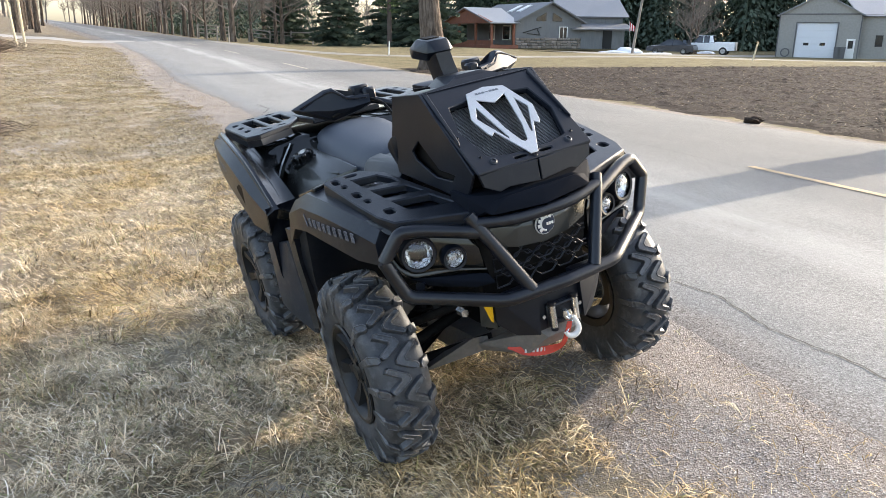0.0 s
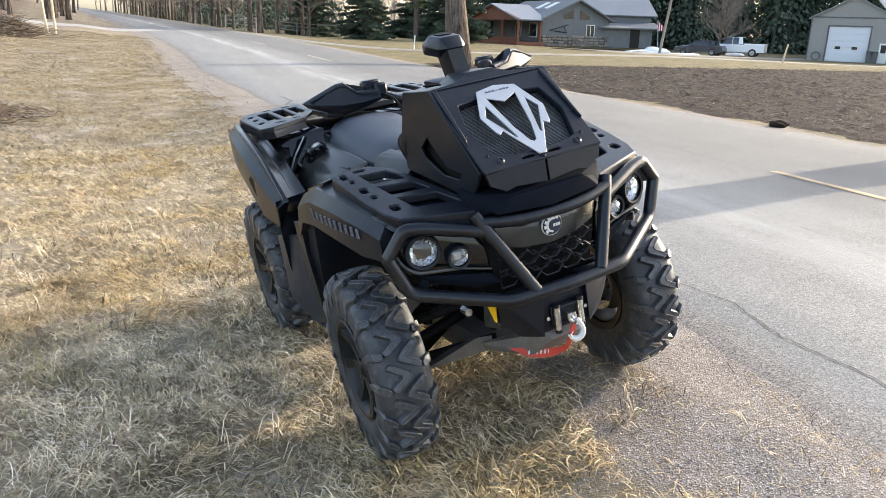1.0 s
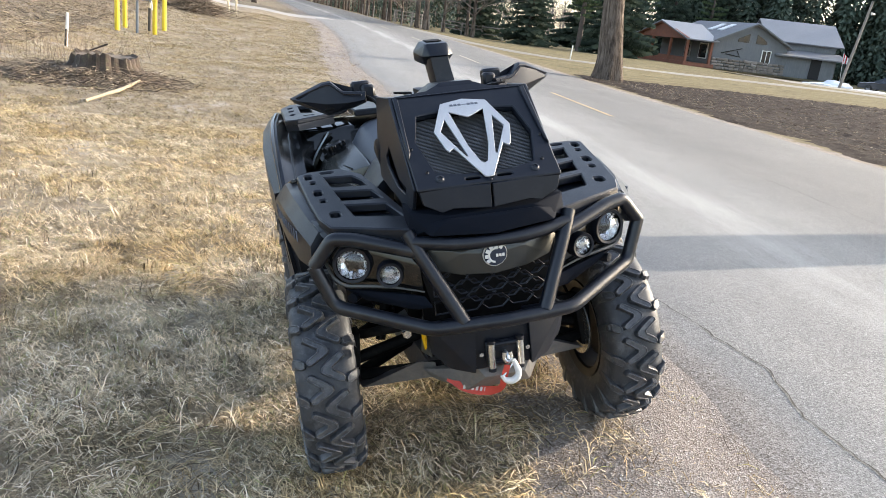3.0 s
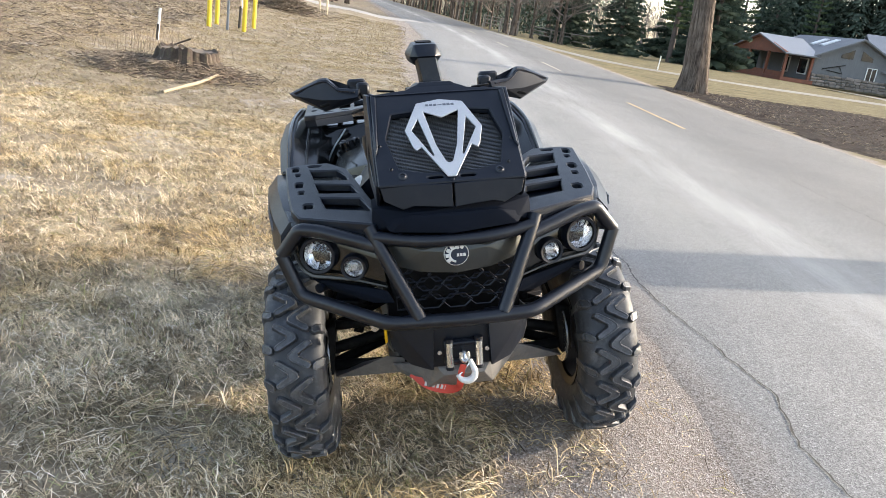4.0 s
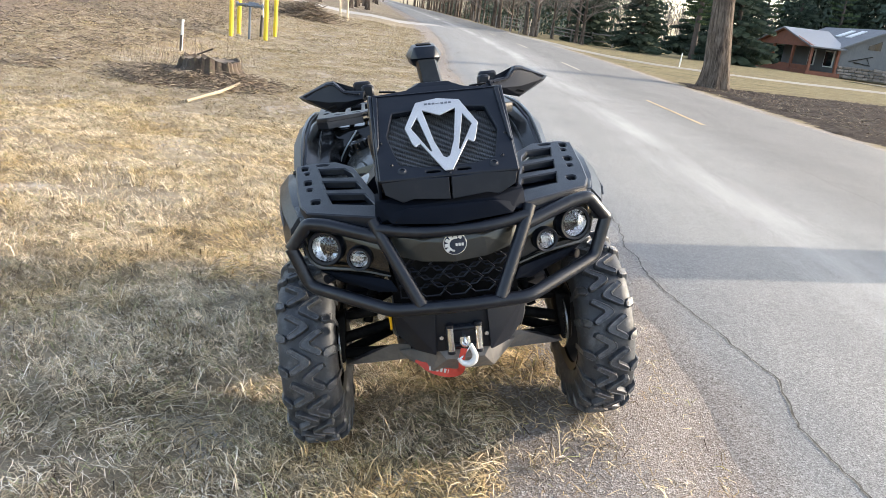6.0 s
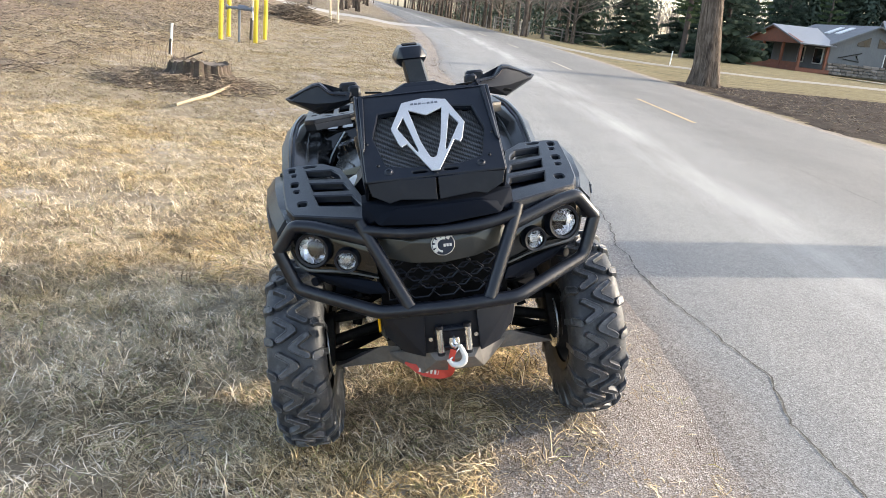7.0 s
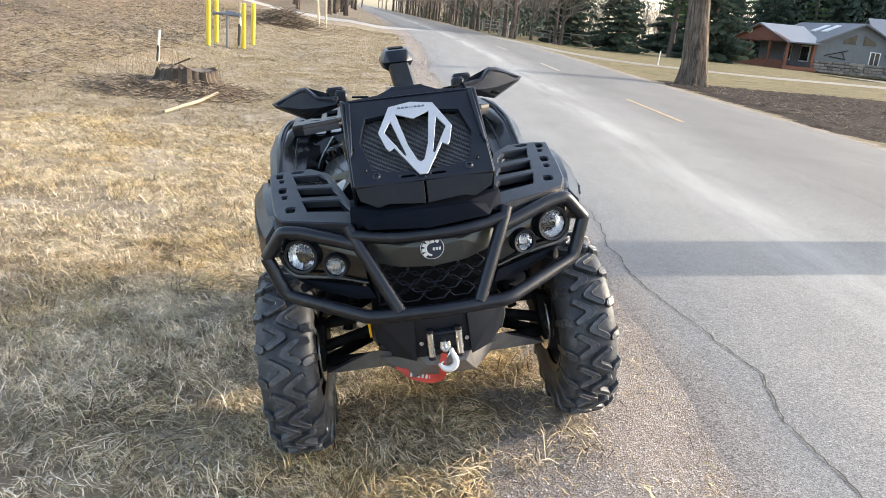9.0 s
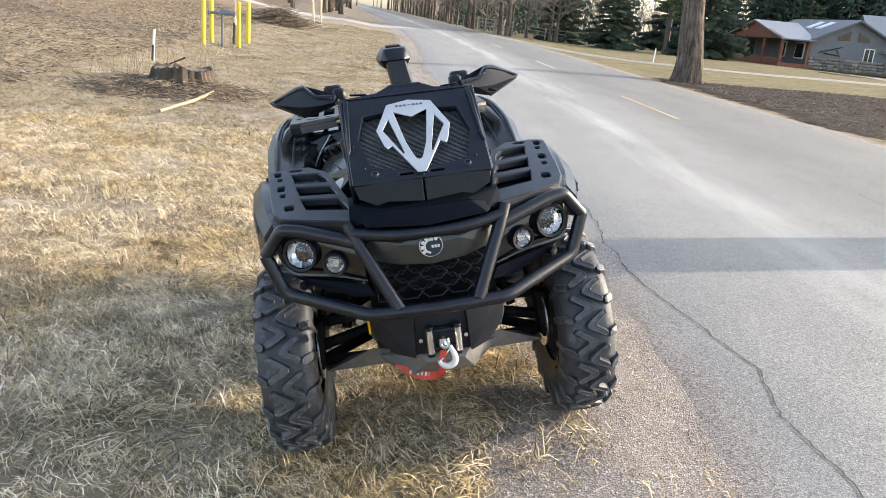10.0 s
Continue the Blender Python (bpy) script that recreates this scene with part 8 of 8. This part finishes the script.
# tufts that stand up here and there
r_ = np.random.RandomState(8)
verts, faces = [], []
for _ in range(260):
    cx, cy = r_.uniform(-3.4, 0.5), r_.uniform(-1.3, 4.5)
    for _ in range(26):
        x, y = cx + r_.normal(0, 0.035), cy + r_.normal(0, 0.035)
        z, a, ln, w_ = ground_top(x, y), r_.uniform(0, 6.283), r_.uniform(0.05, 0.15), 0.0019
        ca, sa, lift = math.cos(a), math.sin(a), r_.uniform(0.5, 1.3)
        k = len(verts)
        mx, my, mz = x + ca * ln * 0.35, y + sa * ln * 0.35, z + ln * 0.45 * lift
        verts += [(x - sa * w_, y + ca * w_, z - 0.004), (x + sa * w_, y - ca * w_, z - 0.004), (mx - sa * w_, my + ca * w_, mz), (mx + sa * w_, my - ca * w_, mz), (mx + ca * ln * 0.5, my + sa * ln * 0.5, mz + ln * (lift * 0.3 - 0.25))]
        faces += [(k, k + 1, k + 3, k + 2), (k + 2, k + 3, k + 4)]
tagged(data_ob("grass_tufts", verts, faces, m_blades), "small standing tufts of dry grass", "grass", kind="stuff")

m_stones = needle_mat("gravel_stones", (0.20, 0.172, 0.148), (0.60, 0.55, 0.50))
verts, faces = [], []
for _ in range(24000):
    x, y = r_.uniform(-0.15, 1.25), r_.uniform(-1.3, 5.5)
    x -= widening(y)
    if x + widening(y) < 0.25 and r_.rand() < 0.75 or (x + widening(y) > 1.08 and r_.rand() < 0.8):
        continue
    s = 0.0018 + 0.0042 * r_.rand() ** 2.4
    z = (road_top(x, y) if x > EDGE_L - widening(y) + 0.03 else ground_top(x, y)) + s * 0.25
    k, a = len(verts), r_.uniform(0, 1.5)
    for j in range(4):
        t = a + j * 1.571
        verts.append((x + s * r_.uniform(0.7, 1.3) * math.cos(t), y + s * r_.uniform(0.7, 1.3) * math.sin(t), z + s * r_.uniform(-0.2, 0.2)))
    verts += [(x + s * r_.uniform(-0.3, 0.3), y + s * r_.uniform(-0.3, 0.3), z + s * 0.65), (x, y, z - s * 0.6)]
    faces += [(k + j, k + (j + 1) % 4, k + 4) for j in range(4)] + [(k + (j + 1) % 4, k + j, k + 5) for j in range(4)]
tagged(data_ob("gravel", verts, faces, m_stones), "loose tan and grey gravel on the shoulder", "gravel", kind="stuff")
